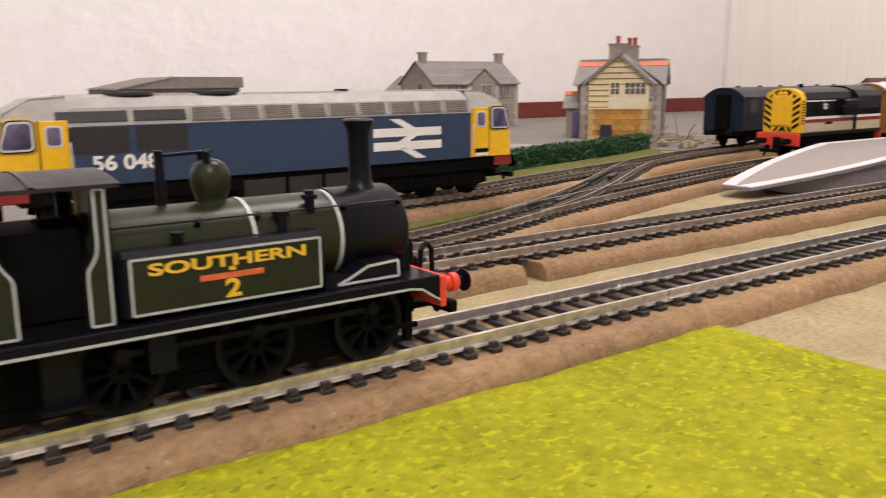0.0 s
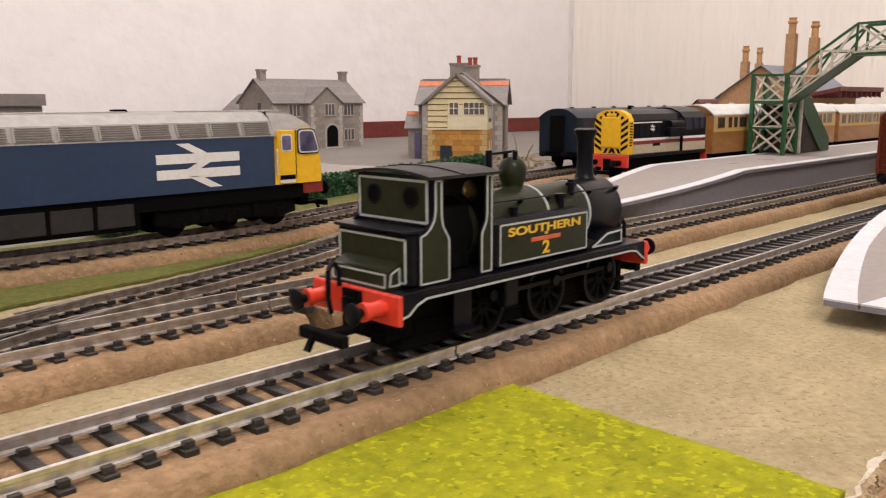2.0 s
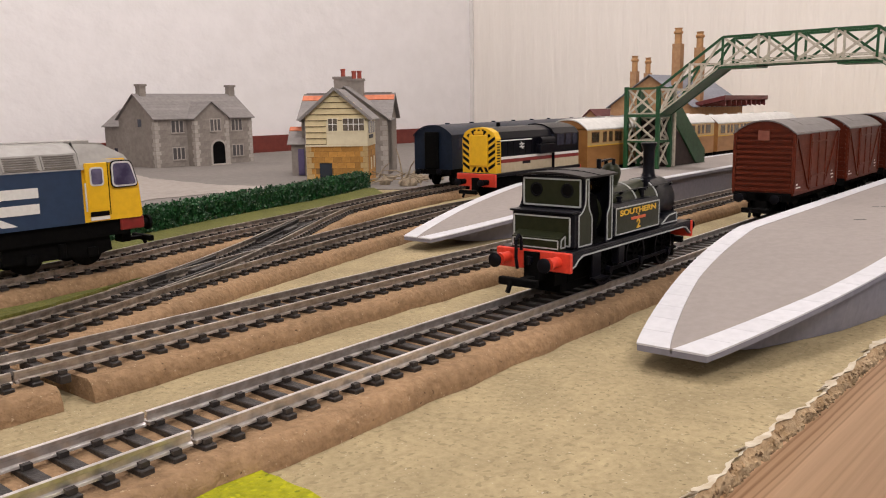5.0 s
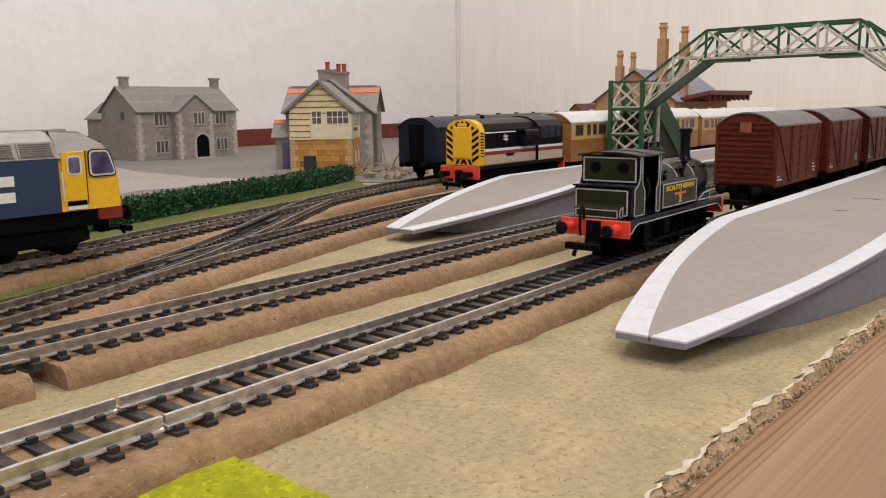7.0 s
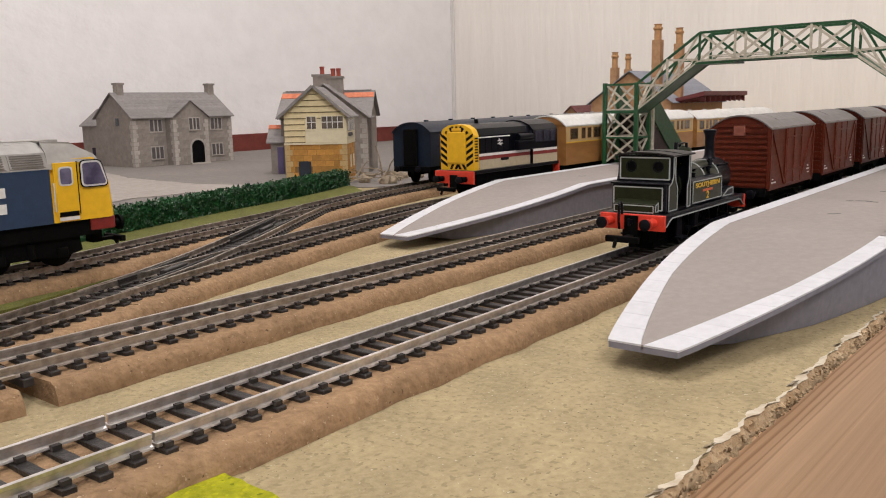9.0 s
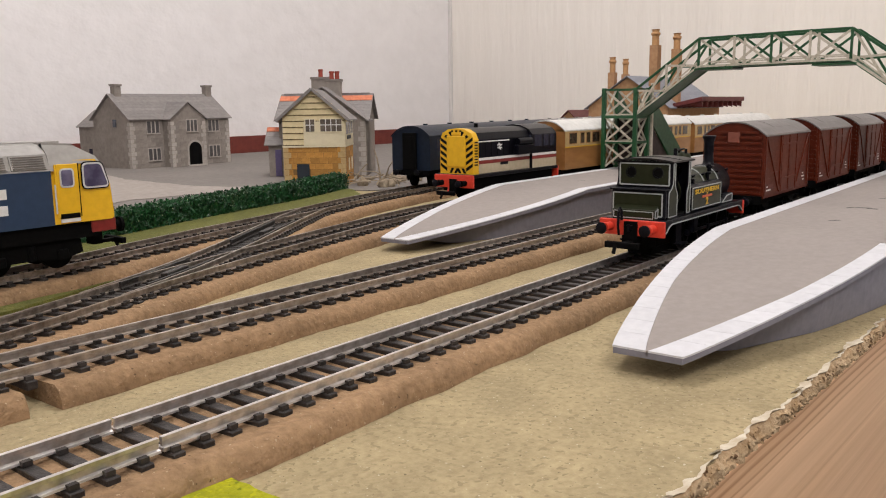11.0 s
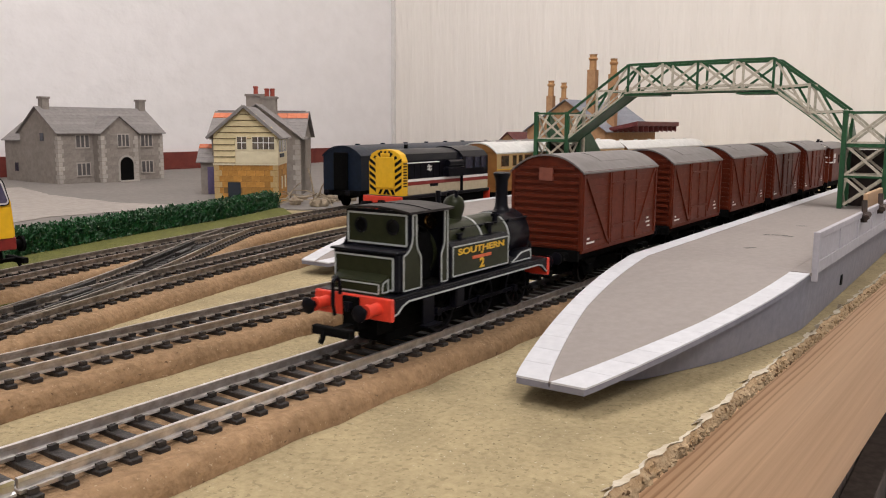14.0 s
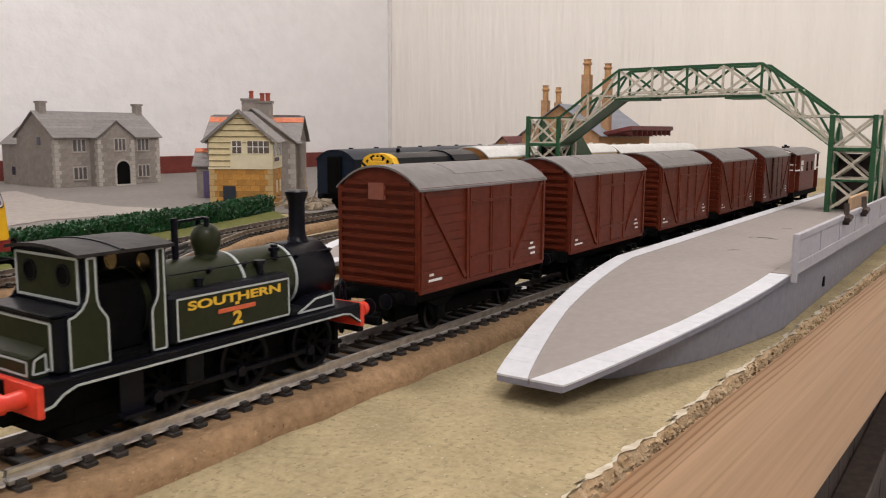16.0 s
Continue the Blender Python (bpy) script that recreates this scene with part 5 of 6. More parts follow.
def main_diesel():
    """Nose at local x = 0, the body running back along -x."""
    d = thing("diesel_locomotive", cm(10.35, 20.9, RAIL_Z), "blue diesel locomotive with yellow cab, large white emblem and grey roof", "locomotive")
    L, H = 24.4, 1.74
    side = [(-H, 2.1), (-H, 4.15), (-1.46, 4.85), (-0.95, 5.2), (0, 5.34), (0.95, 5.2), (1.46, 4.85), (H, 4.15), (H, 2.1)]
    part("body", prism(B(), [(-H, 1.92), (-H, 4.15), (H, 4.15), (H, 1.92)], "x", -L + 2.75, -2.75), M_BLUE, d, "rail-blue body side")
    roof = part("roof", prism(B(), side[1:-1], "x", -L + 2.6, -2.6), M_ROOFG, d, "dirty pale grey roof", smooth=20)
    for x in (-4.2, -11.6, -17.3):
        part("roof_panel", box(B(), x - 2.6, x + 2.6, -0.42, 0.42, 5.2, 5.335, 0.02), M_ROOFG, roof)
    part("exhaust", box(B(), -9.4, -8.9, -0.3, 0.3, 5.25, 5.42, 0.03), M_MATT, roof)
    for x in (-15.4, -19.0):
        part("roof_fan", cyl(B(), (x, 0, 5.3), (x, 0, 5.42), 1.0, n=28), M_GRILLE, roof)
    for x0, x1 in ((-L, -L + 2.75), (-2.75, 0)):
        d_ = 1 if x1 == 0 else -1
        xe, xi = (x1, x0) if d_ > 0 else (x0, x1)
        cab = new("cab")
        cab.parent = d
        # raked yellow front: upright below, leaning back at the windscreen
        prof = [(xi, 1.94), (xe - d_ * 0.02, 1.94), (xe, 2.1), (xe - d_ * 0.10, 3.45), (xe - d_ * 0.55, 4.55), (xi, 4.55), ]
        bm = B()
        v0 = [bm.verts.new((x, -H, z) if z < 4.3 else (x, -H + 0.16, z)) for x, z in prof]
        v1 = [bm.verts.new((x, H, z) if z < 4.3 else (x, H - 0.16, z)) for x, z in prof]
        bm.faces.new(v0)
        bm.faces.new(v1[::-1])
        for i in range(len(prof)):
            bm.faces.new((v0[i], v1[i], v1[(i + 1) % len(prof)], v0[(i + 1) % len(prof)]))
        bmesh.ops.bevel(bm, geom=[e for e in bm.edges if all(abs(v.co.x - xe) < 0.7 for v in e.verts) and abs(e.verts[0].co.y - e.verts[1].co.y) < 0.3], offset=0.14, segments=3, affect="EDGES", clamp_overlap=True)
        part("cab_shell", bm, M_YELLOW, cab, "bright yellow cab", smooth=40)
        part("cab_roof", prism(B(), [(xi, 4.5), (xi, 5.30), (xi + (xe - xi) * 0.45, 5.22), (xe - d_ * 0.62, 4.72), (xe - d_ * 0.5, 4.5)], "y", -1.15, 1.15), M_ROOFG, cab, smooth=30)
        for s in (-1, 1):
            bm = B()
            a = [(xi, s * 1.1, 5.28), (xi, s * 1.5, 4.85), (xi, s * 1.66, 4.35), (xe - d_ * 0.5, s * 1.60, 4.42), (xe - d_ * 0.62, s * 1.45, 4.68), (xi + (xe - xi) * 0.45, s * 1.1, 5.2)]
            vs = [bm.verts.new(p) for p in a]
            vi = [bm.verts.new((p[0], p[1] * 0.6, p[2] - 0.15)) for p in a]
            bm.faces.new(vs)
            bm.faces.new(vi[::-1])
            for i in range(len(a)):
                bm.faces.new((vs[i], vi[i], vi[(i + 1) % len(a)], vs[(i + 1) % len(a)]))
            part("roof_shoulder", bm, M_ROOFG, cab, smooth=40)
            y = s * (H + 0.004)
            # cab side: door with its window, big side light
            door = part("cab_door", box(B(), *sorted((xe - d_ * 2.55, xe - d_ * 1.60)), s * H, s * (H + 0.04), 2.2, 4.42, 0.02), M_YELLOW, cab)
            dw = [(xe - d_ * 2.42, 3.44), (xe - d_ * 1.80, 3.44), (xe - d_ * 1.80, 4.24), (xe - d_ * 2.42, 4.24)]
            part("door_window_frame", prism(B(), rounded(dw, 0.17), "y", s * (H + 0.02), s * (H + 0.06)), M_SILVER, door)
            part("door_window", prism(B(), rounded(shrink(dw, 0.07), 0.12), "y", s * (H + 0.03), s * (H + 0.068)), M_PANEB, door)
            for xj in (xe - d_ * 2.58, xe - d_ * 1.60):
                part("door_jamb", box(B(), xj - 0.035, xj + 0.035, s * (H + 0.002), s * (H + 0.03), 2.2, 4.42), M_MATT if xj != xe - d_ * 2.58 else M_YELLOW, door)
            part("step_plate", box(B(), *sorted((xe - d_ * 2.5, xe - d_ * 1.66)), s * (H + 0.01), s * (H + 0.07), 2.0, 2.14), M_WHITE, door, "white step below the door")
            part("kick_plate", box(B(), *sorted((xe - d_ * 2.5, xe - d_ * 1.66)), s * (H + 0.01), s * (H + 0.06), 2.16, 2.36), M_MATT, door)
            for k in (2.66,):
                part("handrail", cyl(B(), (xe - d_ * k, s * (H + 0.08), 2.4), (xe - d_ * k, s * (H + 0.08), 3.6), 0.035, n=6), M_SILVER, cab)
            xw0, xw1 = xe - d_ * 1.42, xe - d_ * 0.36
            sw = [(xw0, 3.34), (xw1 + d_ * 0.14, 3.34), (xw1 - d_ * 0.16, 4.42), (xw0, 4.42)]
            part("window_gasket", prism(B(), rounded(shrink(sw, -0.05), 0.26), "y", s * H, s * (H + 0.02)), M_MATT, cab, "black rubber window seal")
            part("window_frame", prism(B(), rounded(sw, 0.22), "y", s * H, s * (H + 0.035)), M_SILVER, cab, "thin silver window frame")
            part("window", prism(B(), rounded(shrink(sw, 0.075), 0.16), "y", s * H, s * (H + 0.046)), M_PANEB, cab)
        for s in (-1, 1):
            bm = B()
            pts = [(xe - d_ * 0.14, s * 0.12, 3.55), (xe - d_ * 0.14, s * 1.42, 3.55), (xe - d_ * 0.47, s * 1.38, 4.42), (xe - d_ * 0.47, s * 0.12, 4.42)]
            q = [bm.verts.new((p[0] + d_ * 0.04, p[1], p[2])) for p in pts] + [bm.verts.new((p[0] - d_ * 0.05, p[1], p[2])) for p in pts]
            bm.faces.new(q[:4])
            bm.faces.new(q[7:3:-1])
            for i in range(4):
                bm.faces.new((q[i], q[4 + i], q[4 + (i + 1) % 4], q[(i + 1) % 4]))
            part("windscreen", bm, M_PANEB, cab)
        part("buffer_beam", box(B(), *sorted((xe - d_ * 1.1, xe + d_ * 0.02)), -1.66, 1.66, 1.42, 1.96, 0.04), M_DRED, cab, "dark red lower front")
        for s in (-1, 1):
            bm = cyl(cyl(B(), (xe, s * 1.0, 1.55), (xe + d_ * 0.5, s * 1.0, 1.55), 0.2, n=14), (xe + d_ * 0.5, s * 1.0, 1.55), (xe + d_ * 0.62, s * 1.0, 1.55), 0.34, n=16)
            part("buffer", bm, M_MATT, cab, smooth=40)
        coupling(d, xe, d_, 0.75)
    for s in (-1, 1):
        y = s * (H + 0.006)
        # sloping shoulder with rows of louvre panels
        for k in range(9):
            x0 = -17.05 + k * 1.58 + (0.1 if k > 5 else 0)
            grille = part("louvre_panel", bar(B(), (x0, s * 1.605, 4.53), (x0 + 1.44, s * 1.605, 4.53), 0.06, 0.60, up=(0, -s * 0.28, 0.7)), M_ROOFG, d, "pale grey slatted panel")
            for j in range(6):
                u = -0.24 + j * 0.096
                part("slat", bar(B(), (x0 + 0.08, s * (1.645 - u * 0.38) + s * 0.01, 4.545 + u * 0.92), (x0 + 1.36, s * (1.645 - u * 0.38) + s * 0.01, 4.545 + u * 0.92), 0.05, 0.035), M_SHED, grille)
        for x0, x1 in ((-22.15, -19.55), (-19.3, -17.25)):
            part("black_grille", box(B(), x0, x1, s * (H - 0.02), y, 3.1, 4.10, 0.02), M_GRILLE, d)
            part("upper_grille", bar(B(), (x0, s * 1.62, 4.52), (x1, s * 1.62, 4.52), 0.06, 0.42, up=(0, -s * 0.28, 0.7)), M_GRILLE, d)
        part("body_seam", box(B(), -L + 2.75, -2.75, s * H, s * (H + 0.02), 4.12, 4.17), M_BLUE, d)
        # emblem: two bars joined by slanting strokes
        ex, ez = -6.55, 3.05
        for dz in (0.32, -0.32):
            part("emblem_bar", box(B(), ex - 1.95, ex + 1.95, y - 0.01, y + 0.01, ez + dz - 0.20, ez + dz + 0.20), M_WHITE, d)
        for pts in ([(-0.05, 0.44), (0.55, 0.44), (-0.45, 0.95), (-1.05, 0.95)], [(0.55, 0.44), (-0.05, 0.44), (-0.55, 0.13), (0.05, 0.13)],
                    [(0.55, 0.14), (-0.05, 0.14), (-0.6, -0.14), (0.0, -0.14)], [(-0.6, -0.13), (0.0, -0.13), (0.0, -0.47), (-0.6, -0.47)], [(-0.55, -0.44), (0.05, -0.44), (1.05, -0.95), (0.45, -0.95)]):
            part("emblem_stroke", prism(B(), [(ex + a, ez + b) for a, b in pts], "y", y - 0.012, y + 0.014), M_WHITE, d)
        lettering("running_number", "56 048", 0.78, cm(-19.75, y + s * 0.012, 2.72, 90, 0, 0 if s < 0 else 180), M_WHITE, d, 0.006, "white running number", 2.55)
    part("underframe", box(B(), -L + 0.8, -0.8, -1.58, 1.58, 1.25, 1.95), M_MATT, d)
    part("fuel_tank", box(B(), -15.2, -9.2, -1.55, 1.55, 0.55, 1.7, 0.08), M_MATT, d)
    for s in (-1, 1):
        for x0, x1 in ((-14.9, -13.0), (-12.8, -11.2), (-11.0, -9.5)):
            part("battery_box", box(B(), x0, x1, s * 1.52, s * 1.64, 0.75, 1.65, 0.03), M_GRILLE, d)
    for xc in (-5.0, -L + 5.0):
        bogie(d, xc, 1.42, 3, 5.2, 0.72)
    return d


main_diesel()


def shunter():
    """Local x = 0 at the radiator end, which faces -x."""
    s_ = thing("diesel_shunter", cm(36.3, 20.2, RAIL_Z), "black and cream diesel shunter with wasp-striped yellow nose", "shunter")
    h = 1.42
    prof = [(-h, 1.95), (-h, 4.3), (-1.2, 4.75), (-0.7, 5.0), (0, 5.08), (0.7, 5.0), (1.2, 4.75), (h, 4.3), (h, 1.95)]
    bon = part("bonnet", prism(B(), prof, "x", 0.90, 7.4), M_BLACK, s_, "black engine bonnet", smooth=25)
    nose = part("nose", prism(B(), prof, "x", 0.28, 0.895), M_YELLOW, s_, "yellow nose with black wasp stripes")
    part("radiator_door", box(B(), 0.16, 0.30, -0.78, 0.78, 2.45, 4.55, 0.03), M_YELLOW, nose, "plain yellow radiator panel")
    part("radiator_cap", box(B(), 0.2, 0.30, -0.4, 0.4, 4.6, 4.78, 0.03), M_YELLOW, nose)
    for s in (-1, 1):
        for k in range(5):
            z = 2.15 + k * 0.44
            part("wasp_stripe", prism(B(), [(s * 0.82, z), (s * 1.37, z + 0.34), (s * 1.37, z + 0.56), (s * 0.82, z + 0.22)], "x", 0.25, 0.29), M_BLACK, nose)
        # stripes fanned round the arched top, and the slatted side of the radiator
        for a in (38, 62):
            c, d_ = math.cos(radians(a)), math.sin(radians(a))
            q = [(s * (0.80 * c + 0.1 * d_), 3.95 + 0.72 * d_ - 0.1 * c), (s * (0.80 * c - 0.1 * d_), 3.95 + 0.72 * d_ + 0.1 * c), (s * (1.22 * c - 0.1 * d_), 3.95 + 1.0 * d_ + 0.1 * c), (s * (1.22 * c + 0.1 * d_), 3.95 + 1.0 * d_ - 0.1 * c)]
            part("wasp_stripe", prism(B(), q, "x", 0.25, 0.29), M_BLACK, nose)
        for k in range(9):
            part("radiator_slat", box(B(), 0.42, 0.78, s * (h - 0.01), s * (h + 0.02), 2.55 + k * 0.19, 2.64 + k * 0.19), M_BLACK, nose)
    for k, y in enumerate((-0.62, -0.2, 0.2, 0.62)):
        part("wasp_stripe", prism(B(), [(y - 0.2, 2.02), (y, 2.02), (y + (0.2 if y < 0 else -0.2), 2.36), (y + (0.0 if y < 0 else -0.4), 2.36)], "x", 0.25, 0.29), M_BLACK, nose)
    for y in (-0.35, 0.0, 0.35):
        part("wasp_stripe", box(B(), 0.25, 0.29, y - 0.08, y + 0.08, 4.82, 4.94), M_BLACK, nose)
    cabp = [(-1.66, 1.95), (-1.66, 4.45), (-1.3, 4.85), (-0.6, 5.12), (0, 5.18), (0.6, 5.12), (1.3, 4.85), (1.66, 4.45), (1.66, 1.95)]
    cab = part("cab", prism(B(), cabp, "x", 7.4, 10.9), M_BLACK, s_, smooth=25)
    for s in (-1, 1):
        for x0, x1 in ((7.75, 8.7), (9.0, 9.7), (9.95, 10.6)):
            part("cab_window", box(B(), x0, x1, s * 1.65, s * 1.68, 3.55, 4.4, 0.05), M_PANE, cab)
        part("front_window", box(B(), 7.36, 7.42, s * 1.45 - 0.12, s * 1.45 + 0.12, 3.6, 4.4), M_PANE, cab)
        # stripes along the side
        for z0, z1, m in ((1.97, 2.62, M_BEIGE), (2.63, 2.86, M_DRED), (2.87, 3.05, M_WHITE)):
            part("side_stripe", box(B(), 0.91, 7.38, s * h, s * (h + 0.02), z0, z1), m, s_)
            part("side_stripe", box(B(), 7.42, 10.88, s * 1.66, s * 1.68, z0, z1), m, s_)
        part("number_panel", box(B(), 3.5, 4.5, s * (h + 0.01), s * (h + 0.03), 2.45, 2.65), M_BLACK, s_)
        part("battery_box", box(B(), 5.2, 7.3, s * h, s * (h + 0.45), 3.06, 3.75, 0.05), M_BLACK, s_)
        part("compressor", cyl(B(), (5.4, s * (h + 0.22), 4.0), (7.2, s * (h + 0.22), 4.0), 0.25, n=14), M_BLACK, s_, smooth=40)
        part("bonnet_rail", cyl(B(), (0.8, s * (h + 0.05), 4.15), (4.6, s * (h + 0.05), 4.15), 0.04, n=6), M_WHITE, s_)
        for k in range(6):
            x = 0.9 + k * 0.75
            part("bonnet_door_seam", box(B(), x, x + 0.03, s * h, s * (h + 0.012), 3.1, 4.25), M_MATT, bon)
        bm = B()
        for dz in (0.1, -0.1):
            box(bm, 3.15, 3.75, s * h, s * (h + 0.015), 3.75 + dz - 0.045, 3.75 + dz + 0.045)
        bar(bm, (3.3, s * (h + 0.008), 3.98), (3.6, s * (h + 0.008), 3.82), 0.08, 0.02, up=(0, 1, 0))
        bar(bm, (3.6, s * (h + 0.008), 3.85), (3.3, s * (h + 0.008), 3.65), 0.08, 0.02, up=(0, 1, 0))
        bar(bm, (3.3, s * (h + 0.008), 3.68), (3.6, s * (h + 0.008), 3.52), 0.08, 0.02, up=(0, 1, 0))
        part("emblem", bm, M_WHITE, s_)
    part("exhaust", cyl(B(), (3.0, 0.3, 5.0), (3.0, 0.3, 5.35), 0.14, n=12), M_MATT, s_)
    part("footplate", box(B(), 0.0, 11.2, -1.66, 1.66, 1.72, 1.96, 0.03), M_BLACK, s_)
    for x0, x1 in ((-0.12, 0.06), (11.14, 11.3)):
        part("buffer_beam", box(B(), x0, x1, -1.66, 1.66, 1.05, 1.93, 0.03), M_RED, s_, "orange-red buffer beam")
    for s in (-1, 1):
        buffer_(s_, -0.12, s * 0.98, 1.38, -1, M_MATT, 0.85)
    coupling(s_, -0.1, -1, 0.75)
    part("frame", box(B(), 0.5, 10.8, -1.35, 1.35, 0.75, 1.72), M_MATT, s_)
    for x in (2.2, 5.2, 8.2):
        for s in (-1, 1):
            part("wheel", cyl(B(), (x, s * 0.72, 0.85), (x, s * 0.98, 0.85), 0.85, n=24), M_MATT, s_)
    for s in (-1, 1):
        part("coupling_rod", box(B(), 2.0, 8.4, s * 1.4, s * 1.48, 0.5, 0.64), M_RED, s_)
    part("air_pipe", cyl(B(), (-0.2, 0.35, 1.2), (-0.3, 0.35, 0.6), 0.06, n=8), M_RED, s_)
    return s_


shunter()


def coach(name, m, body, upper, roof_m, label, L=26.2, windows=True, up=0.0):
    """A bogie coach; local x = 0 at the nearer end."""
    c = thing(name, m, label, "coach", "standing coaches")
    H = 1.80
    bodyp = part("body", prism(B(), [(-H, 1.45), (-H - 0.0, 3.1), (-H + 0.03, 4.3 + up), (H - 0.03, 4.3 + up), (H, 3.1), (H, 1.45)], "x", 0.1, L - 0.1), body, c)
    n = 14
    prof = [(-1.84 + 3.68 * k / n, 4.25 + up + 0.80 * (1 - abs(2 * k / n - 1) ** 2.4)) for k in range(n + 1)]
    roof = part("roof", prism(B(), prof + [(y, z - 0.1) for y, z in prof[::-1]], "x", 0.0, L), roof_m, c, "arched roof", smooth=40)
    part("end_arch", prism(B(), [(y * 0.97, z - 0.06) for y, z in prof], "x", 0.1, L - 0.1), body, c)
    for k in range(6):
        part("roof_vent", cyl(B(), (2.5 + k * 4.2, 0, 5.0 + up), (2.5 + k * 4.2, 0, 5.16 + up), 0.2, n=12), roof_m, roof)
    if windows:
        for s in (-1, 1):
            part("upper_panel", box(B(), 0.15, L - 0.15, s * (H - 0.05), s * (H + 0.012), 2.95 + up, 4.18 + up), upper, c)
            part("waist_line", box(B(), 0.15, L - 0.15, s * H, s * (H + 0.025), 2.86 + up, 2.95 + up), M_GOLD, c)
            x = 0.8
            k = 0
            while x < L - 1.4:
                w = 0.55 if k % 3 else 1.15
                fr = part("window_frame", box(B(), x - 0.06, x + w + 0.06, s * H, s * (H + 0.03), 3.12 + up, 4.04 + up), M_TEAK, c)
                part("pane", box(B(), x, x + w, s * H, s * (H + 0.04), 3.18 + up, 3.98 + up), M_BROWNP, fr)
                x += w + (0.45 if k % 3 else 0.7)
                k += 1
    else:
        for s in (-1, 1):
            x = 1.2
            while x < L - 2:
                part("window", box(B(), x, x + 1.4, s * (H - 0.02), s * (H + 0.02), 3.0, 4.0, 0.05), M_PANE, c)
                x += 2.1
    for x, d in ((0.1, -1), (L - 0.1, 1)):
        gw = part("gangway", box(B(), *sorted((x, x + d * 0.35)), -0.62, 0.62, 1.5, 4.5, 0.06), M_MATT if not windows else M_TEAK, c, "recessed gangway connection")
        part("gangway_door", box(B(), *sorted((x + d * 0.33, x + d * 0.38)), -0.42, 0.42, 1.6, 4.2), M_MATT, gw)
        part("headstock", box(B(), *sorted((x - d * 0.1, x + d * 0.12)), -1.7, 1.7, 1.05, 1.45), M_MATT, c)
        for s in (-1, 1):
            buffer_(c, x + d * 0.1, s * 0.98, 1.3, d, M_MATT, 0.7)
    part("underframe", box(B(), 0.4, L - 0.4, -1.4, 1.4, 1.1, 1.46), M_MATT, c)
    part("truss_gear", box(B(), 8.5, L - 8.5, -1.1, 1.1, 0.5, 1.15, 0.05), M_MATT, c)
    for xc in (3.6, L - 3.6):
        bogie(c, xc, 1.3, 2, 3.2, 0.6)
    return c


coach("coach", cm(48.9, 20.6, RAIL_Z), M_TEAK, M_COACHCREAM, M_CROOF, "teak-brown coach with cream windows and white roof", up=0.32)
coach("coach", cm(76.0, 20.6, RAIL_Z), M_TEAK, M_COACHCREAM, M_CROOF, "teak-brown coach with cream windows and white roof", up=0.15)
coach("coach", cm(43.0, 29.75, RAIL_Z, 0, 0, 8.5), M_NAVY, M_NAVY, M_NAVY, "dark blue coach with gangway end on the siding", windows=False)
coach("coach", cm(69.8, 33.7, RAIL_Z, 0, 0, 7.5), M_NAVY, M_NAVY, M_SLATE, "dark blue coach with dark grey roof on the siding", windows=False)


# ---- buildings ----
def blocks(host, name, x0, x1, z0, z1, w, h, face, mat, seed, skip=(), depth=0.02, gap=0.025):
    """Courses of stones over a rectangle; face(x, z) gives the pose of a stone whose outside is -y."""
    rnd = random.Random(seed)
    kinds = {}
    z, row = z0, 0
    while z < z1 - 0.05:
        hh = min(h, z1 - z)
        x = x0 - (w * 0.5 if row % 2 else 0)
        while x < x1 - 0.02:
            a, b = max(x, x0), min(x1, x + w)
            x += w
            if b - a < 0.08 or any(sx0 < (a + b) / 2 < sx1 and sz0 < z + hh / 2 < sz1 for sx0, sx1, sz0, sz1 in skip):
                continue
            key = (round(b - a, 2), round(hh, 2))
            if key not in kinds:
                bm = B()
                box(bm, gap / 2, b - a - gap / 2, -depth, 0.02, gap / 2, hh - gap / 2)
                kinds[key] = part(name, bm, mat, host, at=face(a, z))
            else:
                again(kinds[key], name, host, face(a, z))
        z += hh
        row += 1


def sash(host, x, z, w, h, face_y, lights, rows, frame_m, m=None):
    """A stone-framed window on a wall whose outside is at face_y (looking -y)."""
    fr = part("window_frame", box(B(), x - w / 2 - 0.12, x + w / 2 + 0.12, face_y - 0.06, face_y + 0.02, z - 0.12, z + h + 0.14), frame_m, host)
    part("pane", box(B(), x - w / 2, x + w / 2, face_y - 0.068, face_y, z, z + h), M_PALEP, fr)
    for k in range(1, lights):
        xx = x - w / 2 + w * k / lights
        part("mullion", box(B(), xx - 0.085, xx + 0.085, face_y - 0.095, face_y, z, z + h), M_QUOIN, fr)
    for k in range(1, rows):
        zz = z + h * k / rows
        part("glazing_bar", box(B(), x - w / 2, x + w / 2, face_y - 0.09, face_y, zz - 0.03, zz + 0.03), M_CREAMW, fr)
    part("window_sill", box(B(), x - w / 2 - 0.16, x + w / 2 + 0.16, face_y - 0.14, face_y, z - 0.16, z - 0.04), frame_m, fr)


